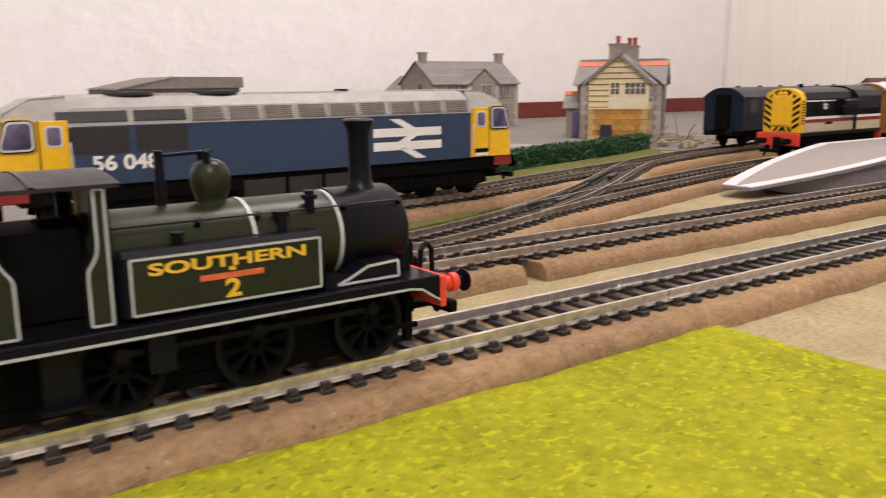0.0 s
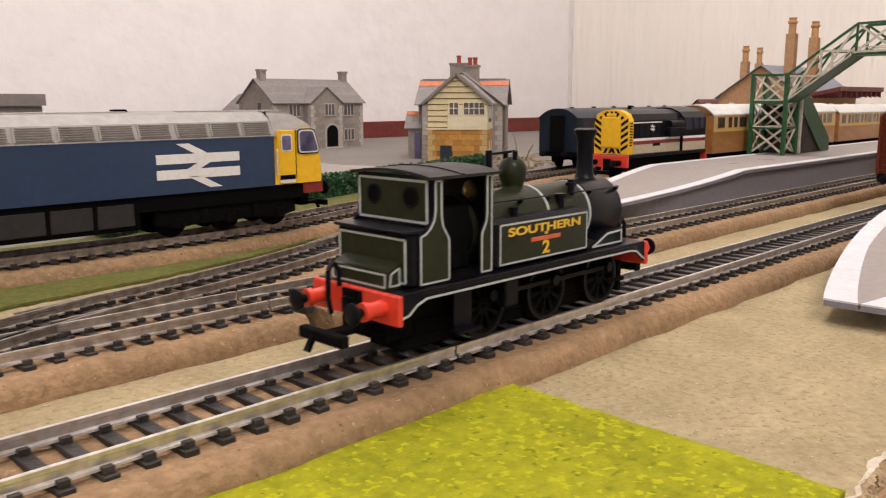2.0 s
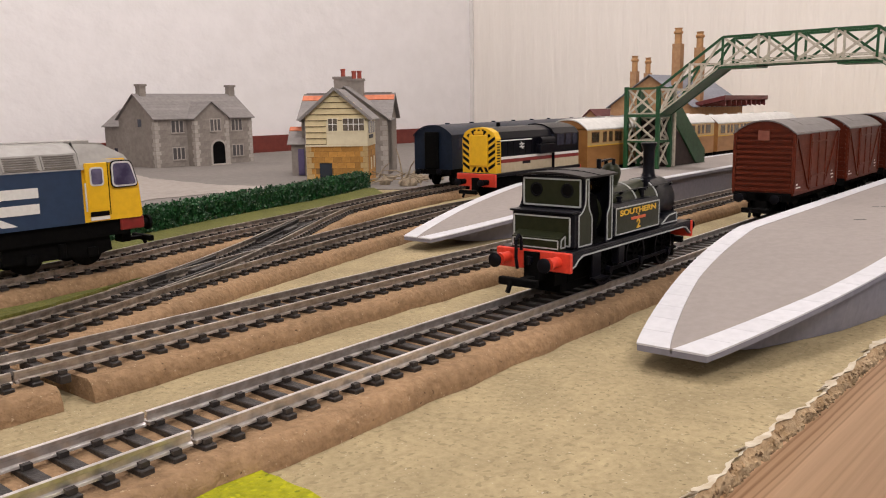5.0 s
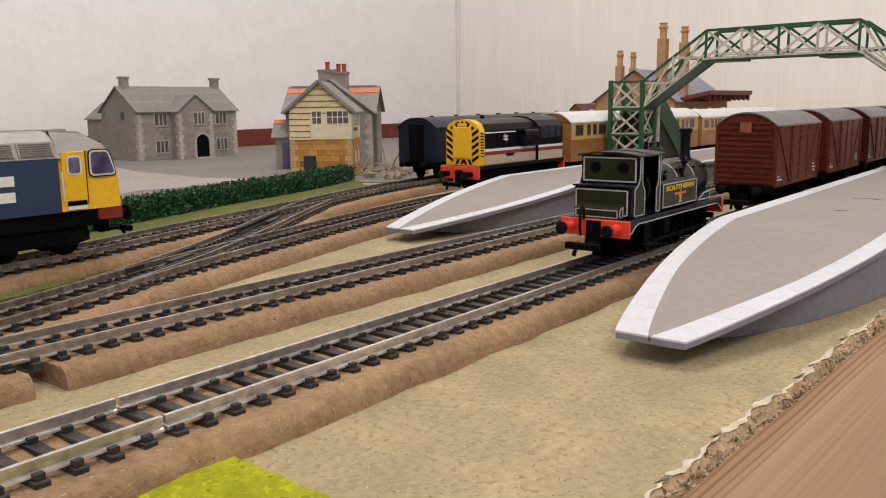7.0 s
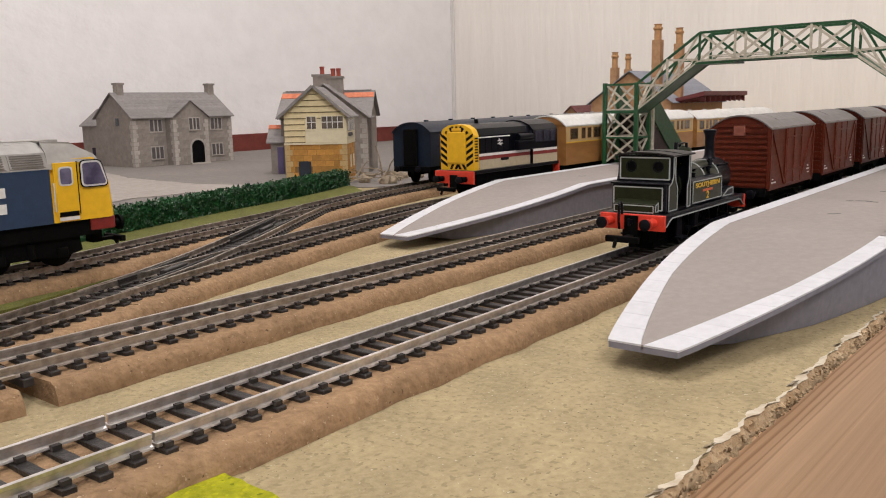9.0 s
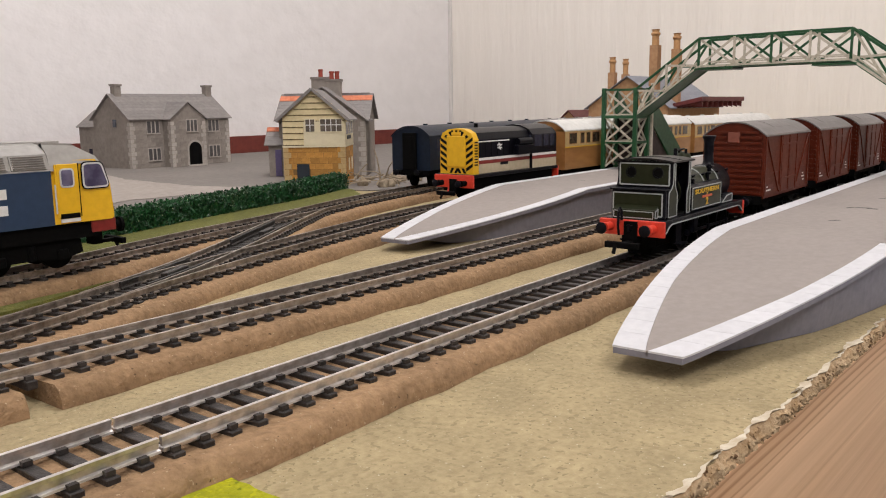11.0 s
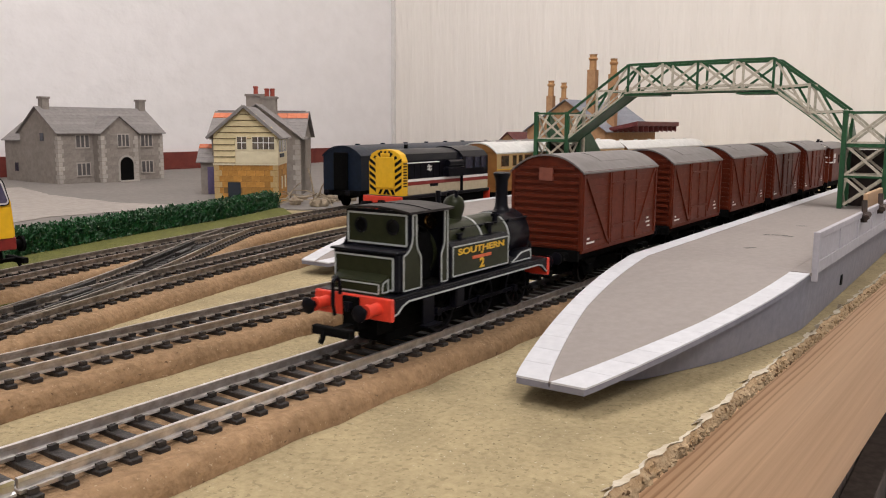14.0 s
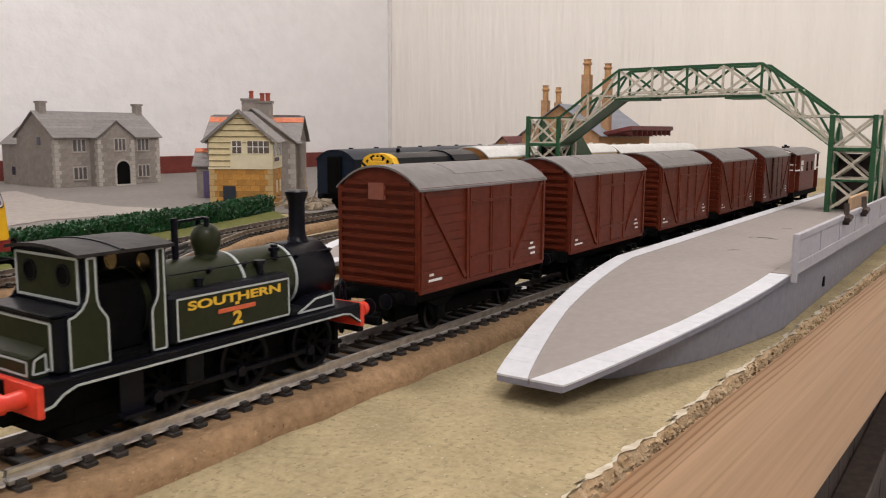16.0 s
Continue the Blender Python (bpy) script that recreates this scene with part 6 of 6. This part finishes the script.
def chimney(host, x, y, z0, z1, w, d, mat, pots=0):
    st = part("chimney", box(B(), x - w / 2, x + w / 2, y - d / 2, y + d / 2, z0, z1), mat, host)
    part("chimney_cap", box(B(), x - w / 2 - 0.12, x + w / 2 + 0.12, y - d / 2 - 0.12, y + d / 2 + 0.12, z1 - 0.22, z1 + 0.04), mat, st)
    for k in range(pots):
        xx = x + (k - (pots - 1) / 2) * 0.62
        part("chimney_pot", lathe(B(), [(0.26, z1), (0.24, z1 + 0.7), (0.29, z1 + 0.76), (0.29, z1 + 0.9), (0.2, z1 + 0.92)], Matrix.Translation((xx, y, 0)), 14), M_POT, st, smooth=40)
    return st


def gable_roof(host, x0, x1, y0, y1, ze, zr, over, mat, along="x", ridge=None, rows=9):
    """Two slopes built as courses of slate strips, ridge along x or y."""
    a0, a1, b0, b1 = (x0, x1, y0, y1) if along == "x" else (y0, y1, x0, x1)
    mid = (b0 + b1) / 2

    def pt(a, b, z):
        return (a, b, z) if along == "x" else (b, a, z)
    for side in (0, 1):
        eb = b0 - over if side == 0 else b1 + over
        slope = (zr - ze) / (mid - b0)
        ez = ze - over * slope
        rf = None
        for k in range(rows):
            u0, u1 = k / rows, (k + 1.15) / rows
            u1 = min(1.0, u1)
            bm = B()
            lift0, lift1 = 0.045, 0.025
            quad = [(a0 - over, eb + (mid - eb) * u0, ez + (zr - ez) * u0), (a1 + over, eb + (mid - eb) * u0, ez + (zr - ez) * u0),
                    (a1 + over, eb + (mid - eb) * u1, ez + (zr - ez) * u1), (a0 - over, eb + (mid - eb) * u1, ez + (zr - ez) * u1)]
            lifts = (lift0, lift0, lift1, lift1)
            vs = [bm.verts.new(pt(a, b, z + l + 0.02)) for (a, b, z), l in zip(quad, lifts)] + [bm.verts.new(pt(a, b, z - 0.06)) for a, b, z in quad]
            bm.faces.new(vs[:4])
            bm.faces.new(vs[7:3:-1])
            for i in range(4):
                bm.faces.new((vs[i], vs[4 + i], vs[4 + (i + 1) % 4], vs[(i + 1) % 4]))
            part("slate_course", bm, mat, host)
    if ridge:
        a = a0 - over
        while a < a1 + over - 0.05:
            e = min(a + 1.0, a1 + over)
            bm = B()
            p = [(-0.42, -0.30), (0, 0.06), (0.42, -0.30), (0.42, -0.20), (0, 0.17), (-0.42, -0.20)]
            v0 = [bm.verts.new(pt(a + 0.02, mid + q, zr + r)) for q, r in p]
            v1 = [bm.verts.new(pt(e - 0.02, mid + q, zr + r)) for q, r in p]
            bm.faces.new(v0)
            bm.faces.new(v1[::-1])
            for i in range(6):
                bm.faces.new((v0[i], v1[i], v1[(i + 1) % 6], v0[(i + 1) % 6]))
            part("ridge_tile", bm, ridge, host)
            a = e


def walls(host, x0, x1, y0, y1, z1, zr, along, mat):
    """Four walls with gables under a ridge along x or y."""
    if along == "x":
        poly = [(y0, 0), (y1, 0), (y1, z1), ((y0 + y1) / 2, zr), (y0, z1)]
        return part("wall", prism(B(), poly, "x", x0, x1), mat, host)
    poly = [(x0, 0), (x1, 0), (x1, z1), ((x0 + x1) / 2, zr), (x0, z1)]
    return part("wall", prism(B(), poly, "y", y0, y1), mat, host)


def quoins(host, x, y, z1, sx, sy):
    for k in range(int(z1 / 0.55)):
        w = 0.75 if k % 2 else 0.5
        a, b = sorted((x - sx * 0.03, x + sx * w)), sorted((y - sy * 0.03, y + sy * w))
        part("quoin", box(B(), a[0], a[1], b[0], b[1], k * 0.55 + 0.02, k * 0.55 + 0.53), M_QUOIN, host)


def stone_house():
    h = thing("house", cm(0, 0, 0.1), "grey stone card farmhouse with gabled porch and two chimneys", "house")
    x0, x1, y0, y1, ze, zr = 52.2, 68.0, 84.9, 93.6, 6.6, 9.75
    w = walls(h, x0, x1, y0, y1, ze, zr - 0.1, "x", M_STONE)
    gable_roof(h, x0, x1, y0, y1, ze, zr, 0.35, M_SLATE, "x")
    # rear wing showing past the gable
    walls(h, x0 + 0.6, x0 + 6, 92.8, 98.5, 5.6, 7.6, "y", M_STONE)
    gable_roof(h, x0 + 0.6, x0 + 6, 92.8, 98.5, 5.6, 7.7, 0.3, M_SLATE, "y", rows=6)
    # porch bay
    px0, px1, py = 57.1, 62.6, 83.1
    walls(h, px0, px1, py, y0 + 3.5, 6.5, 8.5, "y", M_STONE)
    gable_roof(h, px0, px1, py, y0 + 3.5, 6.5, 8.6, 0.25, M_SLATE, "y", rows=7)
    for x, s in ((x0, 1), (x1, -1)):
        quoins(w, x, y0, ze, s, 1)
    for x, s in ((px0, 1), (px1, -1)):
        quoins(w, x, py, 6.3, s, 1)
    for x in (55.6, 65.3):
        for z in (1.0, 4.6):
            sash(w, x, z, 1.75, 1.5, y0, 3, 1, M_QUOIN)
    sash(w, 60.4, 4.7, 1.6, 1.5, py, 3, 1, M_QUOIN)
    # arched doorway
    arch = [(59.75, 0.05)] + [(60.75 + math.cos(a) * 1.0, 2.3 + math.sin(a) * 0.95) for a in [math.pi - k * math.pi / 10 for k in range(11)]] + [(61.75, 0.05)]
    big = [(59.45, 0.02)] + [(60.75 + math.cos(a) * 1.3, 2.3 + math.sin(a) * 1.22) for a in [math.pi - k * math.pi / 10 for k in range(11)]] + [(62.05, 0.02)]
    part("door_surround", prism(B(), big, "y", py - 0.07, py + 0.02), M_QUOIN, w)
    part("doorway", prism(B(), arch, "y", py - 0.09, py), M_MATT, w, "dark arched doorway")
    part("door_step", box(B(), 59.3, 62.3, py - 0.6, py, 0.0, 0.18), M_QUOIN, w)
    # gable windows
    for (yy, z, hh) in ((88.0, 5.4, 1.0), (95.4, 1.3, 1.1)):
        part("gable_window", box(B(), (x0 if yy < 93 else x0 + 0.6) - 0.05, x0 + 0.7, yy, yy + 0.8, z, z + hh), M_PANE, w)
    chimney(h, 53.2, 89.2, 7.5, 11.0, 0.95, 0.95, M_STONE)
    chimney(h, 67.7, 89.2, 7.5, 11.0, 0.95, 0.95, M_STONE)
    # stone courses over the front walls
    def front(y):
        return lambda x, z: cm(x, y, z)
    blocks(w, "stone", x0 + 0.75, px0, 0.05, ze, 1.15, 0.55, front(y0), M_STONE, 3, skip=[(54.6, 56.6, 0.7, 2.6), (54.6, 56.6, 4.3, 6.2)])
    blocks(w, "stone", px1, x1 - 0.75, 0.05, ze, 1.15, 0.55, front(y0), M_STONE, 4, skip=[(64.3, 66.3, 0.7, 2.6), (64.3, 66.3, 4.3, 6.2)])
    blocks(w, "stone", px0 + 0.75, px1 - 0.75, 0.05, 6.3, 1.1, 0.55, front(py), M_STONE, 5, skip=[(59.2, 62.2, 0, 3.6), (59.4, 61.4, 4.4, 6.3)])
    return h


stone_house()


def signal_box():
    b = thing("signal_box", cm(45.6, 48.0, 0.1, 0, 0, -54), "cream boarded signal box over an ochre stone base", "signal box")
    W, D = 6.0, 5.5
    base = part("base", box(B(), 0, W, 0.06, D, 0, 3.85), M_MORTAR, b, "ochre stone lower storey")
    blocks(base, "stone_block", 0, W, 0.0, 3.85, 0.86, 0.55, lambda x, z: cm(x, 0.06, z), M_BUFF, 11, skip=[(1.15, 2.55, 0, 2.3)])
    blocks(base, "stone_block", 0, D, 0.0, 3.85, 0.86, 0.55, lambda x, z: cm(W, x, z, 0, 0, 90), M_BUFF, 12)
    for k in range(7):
        w = 0.7 if k % 2 else 0.45
        for x, s in ((0, 1), (W, -1)):
            part("quoin", box(B(), *sorted((x - s * 0.03, x + s * w)), -0.05, 0.3, k * 0.55 + 0.02, k * 0.55 + 0.53), M_COACHCREAM, base)
    part("door", box(B(), 1.25, 2.45, -0.06, 0.1, 0.0, 2.15), M_DOORB, base, "dark blue door")
    for y in (2.0, 4.0):
        part("side_window", box(B(), W - 0.02, W + 0.05, y, y + 0.7, 1.4, 2.6), M_CREAMW, base)
    # boarded upper storey with gable
    up = part("upper_storey", prism(B(), [(0, 3.85), (W, 3.85), (W, 6.75), (W / 2, 9.25), (0, 6.75)], "y", 0.0, D), M_CBOARD, b, "cream weatherboarding")
    part("floor_band", box(B(), -0.08, W + 0.08, -0.10, D, 3.78, 3.95), M_CREAMW, up)
    z = 4.0
    while z < 8.8:
        if z < 6.75:
            a, c = 0.0, W
        else:
            f = (z + 0.25 - 6.75) / 2.5
            a, c = W / 2 * f, W - W / 2 * f
        if c - a > 0.3:
            right = 2.0 if z < 6.3 else c
            part("board_joint", box(B(), a, max(a + 0.2, right), -0.108, 0.0, z - 0.045, z + 0.035), M_JOINT, up)
            part("weatherboard", prism(B(), [(-0.10, z + 0.03), (0.0, z + 0.03), (0.0, z + 0.54), (-0.03, z + 0.54)], "x", a, max(a + 0.2, right)), M_CBOARD, up)
        z += 0.575
    part("window_panel", box(B(), 2.05, W, -0.07, 0.02, 3.98, 6.56), M_CREAMW, up, "pale cream window panel")
    for x, w, li in ((2.68, 0.85, 2), (4.72, 2.05, 4)):
        part("window_frame", box(B(), x - w / 2 - 0.1, x + w / 2 + 0.1, -0.11, 0, 5.2, 6.53), M_CREAMW, up)
        part("pane", box(B(), x - w / 2, x + w / 2, -0.125, 0, 5.3, 6.45), M_SBP, up)
        for k in range(1, li):
            xx = x - w / 2 + w * k / li
            part("glazing_bar", box(B(), xx - 0.035, xx + 0.035, -0.15, 0, 5.3, 6.45), M_WHITE, up)
        part("glazing_bar", box(B(), x - w / 2, x + w / 2, -0.145, 0, 5.88, 5.95), M_WHITE, up)
    part("side_window_panel", box(B(), W - 0.02, W + 0.07, 0.0, D, 3.98, 6.6), M_CREAMW, up)
    for y in (0.7, 2.3, 3.9):
        part("pane", box(B(), W, W + 0.09, y, y + 1.2, 5.0, 6.15), M_PANE, up)
    part("name_board", box(B(), W + 0.06, W + 0.14, 1.0, 3.4, 4.5, 4.85), M_DOORB, up)
    gable_roof(b, 0, W, 0, D, 6.75, 9.3, 0.5, M_SLATE, "y", rows=8)
    for s in (-1, 1):
        part("barge_board", bar(B(), (W / 2, -0.56, 9.36), (W / 2 + s * (W / 2 + 0.55), -0.56, 6.32), 0.28, 0.10, up=(0, 1, 0)), M_SLATE, b)
    return b


signal_box()


def stone_cottage():
    c = thing("cottage", cm(56.6, 54.0, 0.1, 0, 0, -54), "grey stone cottage with orange ridge tiles behind the signal box", "cottage")
    w = walls(c, -4.8, 5.0, 0, 8.0, 6.5, 9.0, "x", M_STONE)
    gable_roof(c, -4.8, 5.0, 0, 8.0, 6.5, 9.1, 0.45, M_SLATE, "x")
    # band of orange tiles just under the grey ridge, on both slopes
    for k in range(9):
        for y, z, n in ((3.12, 8.62, -1), (4.88, 8.62, 1)):
            part("ridge_tile", bar(B(), (-5.2 + k * 1.18, y, z), (-4.05 + k * 1.18, y, z), 0.95, 0.10, up=(0, n * 0.55, 0.84)), M_ORANGE, c)
    part("ridge_cap", bar(B(), (-4.9, 4, 9.14), (5.0, 4, 9.14), 0.5, 0.16), M_SLATE, c)
    # broad gabled wing towards the signal box
    walls(c, -4.1, 5.0, -1.43, 3, 6.4, 9.75, "y", M_STONE)
    gable_roof(c, -4.1, 5.0, -1.43, 3, 6.4, 9.8, 0.45, M_SLATE, "y")
    for x in (-4.1, 5.0):
        quoins(w, x, -1.43, 6.2, 1 if x < 2 else -1, 1)
    # lean porch with violet door
    walls(c, -6.0, -3.6, -0.3, 2.6, 3.9, 5.2, "x", M_STONE)
    gable_roof(c, -6.0, -3.6, -0.3, 2.6, 3.9, 5.3, 0.4, M_SLATE, "x", M_ORANGE, rows=4)
    part("porch_door", box(B(), -5.25, -4.55, -0.38, -0.28, 0.05, 3.0), M_PURPLE, w, "violet plank door")
    chimney(c, -0.6, 4.0, 7.9, 11.0, 2.0, 1.3, M_STONE, 1)
    chimney(c, 1.2, 2.6, 7.5, 10.7, 1.5, 1.1, M_STONE, 2)
    return c


stone_cottage()


def station():
    s = thing("station_building", cm(104, 33.6, 0.1), "tan brick station building with tall chimneys and maroon canopy", "station")
    w = walls(s, 0, 20, 0, 12.5, 7.2, 11.3, "x", M_BRICK)
    gable_roof(s, 0, 20, 0, 12.5, 7.2, 11.5, 0.5, M_SLATEB, "x", rows=10)
    part("end_window", box(B(), -0.08, 0.02, 3.2, 5.2, 2.2, 5.2), M_PANE, w)
    part("end_window", box(B(), -0.08, 0.02, 7.3, 9.3, 2.2, 5.2), M_PANE, w)
    # low wing with a maroon-edged roof
    walls(s, -1, 12, 12.5, 18, 4.2, 6.6, "x", M_BRICK)
    gable_roof(s, -1, 12, 12.5, 18, 4.2, 6.7, 0.4, M_CANOPY, "x", rows=6)
    for x, y, top, r in ((1.0, 9.2, 14.3, 0.5), (1.6, 7.4, 14.0, 0.45), (3.0, 3.5, 18.0, 0.62), (4.5, 0.9, 17.4, 0.58)):
        st = part("chimney", box(B(), x - r, x + r, y - r, y + r, 6.5, top - 2.2), M_BRICK, s)
        part("chimney_shaft", lathe(B(), [(r * 0.9, top - 2.3), (r * 0.85, top - 0.9), (r * 1.15, top - 0.7), (r * 1.15, top - 0.5), (r * 0.85, top - 0.4), (r * 0.85, top - 0.15), (r * 1.05, top), (r * 0.6, top)], Matrix.Translation((x, y, 0)), 8), M_TANPOT, st)
    # platform canopy on brackets
    can = part("canopy", prism(B(), [(0.0, 7.0), (-4.2, 7.8), (-4.2, 8.4), (0, 7.5)], "x", 1.5, 19), M_CANOPY, s, "dark maroon platform canopy")
    for k in range(9):
        x = 2.0 + k * 2.0
        part("canopy_bracket", prism(B(), [(-4.1, 7.8), (-4.1, 6.9), (-2.4, 7.5)], "x", x, x + 0.25), M_CANOPY, can)
        part("canopy_rafter", bar(B(), (x, -4.0, 7.7), (x, -0.2, 6.9), 0.2, 0.3), M_CANOPY, can)
    return s


station()


def shed():
    s = thing("engine_shed", cm(1.5, 60.5, 0.1, 0, 0, 0), "low grey-brown shed with shallow pitched roof behind the diesel", "shed")
    part("wall", prism(B(), [(0, 0), (11.2, 0), (11.2, 6.4), (0, 6.4)], "y", 0, 9), M_SHED, s)
    part("roof", prism(B(), [(-0.3, 6.3), (4.8, 7.35), (11.4, 7.3), (11.4, 6.35)], "y", -0.4, 9.4), M_SHED, s)
    part("fascia", prism(B(), [(-0.3, 6.22), (4.8, 7.27), (4.8, 7.42), (-0.3, 6.37)], "y", -0.5, -0.38), M_ROOFG, s)
    part("door", box(B(), 4, 8, -0.05, 0.02, 0, 5), M_GRILLE, s)
    return s


shed()


def hedge():
    h = thing("hedge", None, "clipped dark green model hedge between track and yard", "hedge")
    path = spline([(3, 28.0), (11, 30.6), (18.8, 33.2), (23.2, 34.6), (29, 36.3), (35.6, 37.9), (41, 39.6), (45.8, 41.5), (47.2, 42.0)], 0.5)
    rnd = random.Random(9)
    half, top = 0.8, 1.5
    bm = B()
    sweep(bm, path, [(-half, 0.1), (half, 0.1), (half - 0.1, top - 0.25), (-half + 0.1, top - 0.25)], 0, 0.1)
    part("core", bm, M_LEAF, h)
    # the few pale leaves are painted glossy highlights on the green foliage
    for name, count, mat in (("foliage", 12000, M_LEAF), ("highlight_flecks", 700, M_LEAFL)):
        verts, faces = [], []
        for _ in range(count):
            p, a = path[rnd.randrange(len(path))]
            along = rnd.uniform(-0.3, 0.3)
            n = Vector((-math.sin(a), math.cos(a), 0))
            t = Vector((math.cos(a), math.sin(a), 0))
            side = rnd.random()
            bulge = 0.10 * noise.noise((p.x * 0.9, p.y * 0.9, side))
            if side < 0.58:
                q = p + t * along - n * (half + bulge + rnd.uniform(-0.08, 0.12)) + Vector((0, 0, rnd.uniform(0.1, top)))
            elif side < 0.9:
                q = p + t * along + n * rnd.uniform(-half, half) + Vector((0, 0, top + bulge + rnd.uniform(-0.2, 0.14)))
            else:
                q = p + t * along + n * (half + rnd.uniform(-0.1, 0.1)) + Vector((0, 0, rnd.uniform(0.1, top)))
            s = rnd.uniform(0.07, 0.17) * (0.45 if mat is M_LEAFL else 1)
            rot = Euler((rnd.uniform(0, 6.3), rnd.uniform(0, 6.3), rnd.uniform(0, 6.3))).to_matrix()
            b = len(verts)
            for c in ((-s, 0, 0), (0, -s * 0.6, s * 0.2), (s, 0, 0), (0, s * 0.6, s * 0.2)):
                verts.append((q + rot @ Vector(c)) * C)
            faces.append((b, b + 1, b + 2, b + 3))
        me = bpy.data.meshes.new(name)
        me.from_pydata([tuple(v) for v in verts], [], faces)
        me.materials.append(mat)
        ob = new(name, me)
        ob.parent = h
        tagged(ob, kind="stuff")
    return h


hedge()


def scrap_heap():
    s = thing("scrap_heap", None, "low tangle of tan sticks and stones beside the track", "scrap heap")
    rnd = random.Random(21)
    for k in range(34):
        x, y = 53 + rnd.uniform(-4.2, 4), 40.8 + rnd.uniform(-2.0, 2.4)
        if k % 5 == 0:
            bm = B()
            bmesh.ops.create_icosphere(bm, subdivisions=2, radius=rnd.uniform(0.35, 0.7))
            for v in bm.verts:
                v.co *= 1 + 0.4 * noise.noise(v.co * 2.5 + Vector((k, 0, 0)))
            part("rock", bm, M_SCRAP, s, at=cm(x, y, 0.3, rnd.uniform(0, 90), rnd.uniform(0, 90), 0))
        else:
            # a bent stick
            p = Vector((x, y, 0.25 + rnd.uniform(0, 0.6)))
            d = Vector((rnd.uniform(-1, 1), rnd.uniform(-1, 1), rnd.uniform(-0.05, 0.35))).normalized()
            bm = B()
            r = rnd.uniform(0.05, 0.12)
            for j in range(4):
                q = p + d * rnd.uniform(0.4, 0.9)
                cyl(bm, p, q, r, r * 0.85, n=6)
                p, r = q - d * 0.04, r * 0.85
                d = (d + Vector((rnd.uniform(-0.4, 0.4), rnd.uniform(-0.4, 0.4), rnd.uniform(-0.35, 0.2)))).normalized()
            part("stick", bm, M_SCRAP, s)
    return s


scrap_heap()


def notice_board():
    n = thing("notice_board", cm(44.4, -8.25, 2.29), "plain tan wooden board standing behind the platform fence", "board")
    part("panel", box(B(), 0, 6.2, -0.12, 0.12, 0.0, 1.75, 0.03), M_TANB, n)
    for x in (0.5, 5.7):
        part("foot", box(B(), x - 0.12, x + 0.12, 0.12, 0.5, 0, 0.5), M_TANB, n)
    return n


M_TANB = material("tan_wood", (0.50, 0.33, 0.19), (0.42, 0.27, 0.15), 2.0, 0.6, stretch=(0.2, 1, 1))
notice_board()


# ---- what moves: the locomotive backs onto the vans and draws them away ----
LOCO_X = [(0.0, -18.36), (0.5, -14.2), (1.0, -10.17), (1.5, -6.54), (2.0, -2.8), (2.5, 0.78), (3.0, 3.83), (3.5, 6.68), (4.0, 9.36), (4.5, 11.7), (5.0, 13.75), (5.5, 15.4),
          (6.0, 16.8), (6.5, 18.05), (7.0, 19.5), (7.5, 20.9), (8.0, 22.1), (8.5, 22.85), (9.0, 23.4), (9.5, 23.85), (10.0, 24.1), (10.5, 24.0), (11.0, 23.2), (11.5, 21.75),
          (12.0, 20.05), (12.5, 17.8), (13.0, 15.5), (13.5, 12.95), (14.0, 10.4), (14.5, 8.0), (15.0, 5.33), (15.5, 2.6), (16.0, -0.02)]
COUPLED_AT, COUPLED_X = 10.2, 24.1


def loco_at(t):
    ts = [r[0] for r in LOCO_X]
    i = max(0, min(len(ts) - 2, int(t / 0.5)))
    p = [LOCO_X[max(0, min(len(ts) - 1, j))][1] for j in range(i - 1, i + 3)]
    u = (t - ts[i]) / 0.5
    if i == 0:
        p[0] = 2 * p[1] - p[2]
    if i == len(ts) - 2:
        p[3] = 2 * p[2] - p[1]
    return 0.5 * (2 * p[1] + (p[2] - p[0]) * u + (2 * p[0] - 5 * p[1] + 4 * p[2] - p[3]) * u * u + (3 * p[1] - p[0] - 3 * p[2] + p[3]) * u ** 3)


def motions():
    ticks = [k * 0.1 for k in range(161)]
    y = 0.875
    walk(LOCO, [(t, cm(loco_at(t), y, RAIL_Z)) for t in ticks])
    turn = [math.degrees((loco_at(t) - loco_at(0)) / 0.8) for t in ticks]
    for ws, x in zip(LOCO_SETS, (3.3, 5.8, 8.3)):
        walk(ws, [(t, cm(x, 0, 0.8, 0, a, 0)) for t, a in zip(ticks, turn)])
    for k, rod in enumerate(LOCO_RODS):
        walk(rod, [(t, cm(5.8 + 0.32 * math.sin(radians(a + 90 * k)), 0, 0.8 + 0.32 * math.cos(radians(a + 90 * k)))) for t, a in zip(ticks, turn)])
    pull = [0.0 if t < COUPLED_AT else min(0.0, loco_at(t) - COUPLED_X) for t in ticks]
    for k, v in enumerate(VANS + [BRAKE]):
        walk(v, [(t, cm(VAN_REST + k * VAN_PITCH + p, y, RAIL_Z)) for t, p in zip(ticks, pull)])
        for ws in v.children:
            if ws.name.startswith("wheelset"):
                x, z = ws.matrix_basis.translation.x / C, ws.matrix_basis.translation.z / C
                walk(ws, [(t, cm(x, 0, z, 0, math.degrees(p / 0.55), 0)) for t, p in zip(ticks, pull)])


motions()
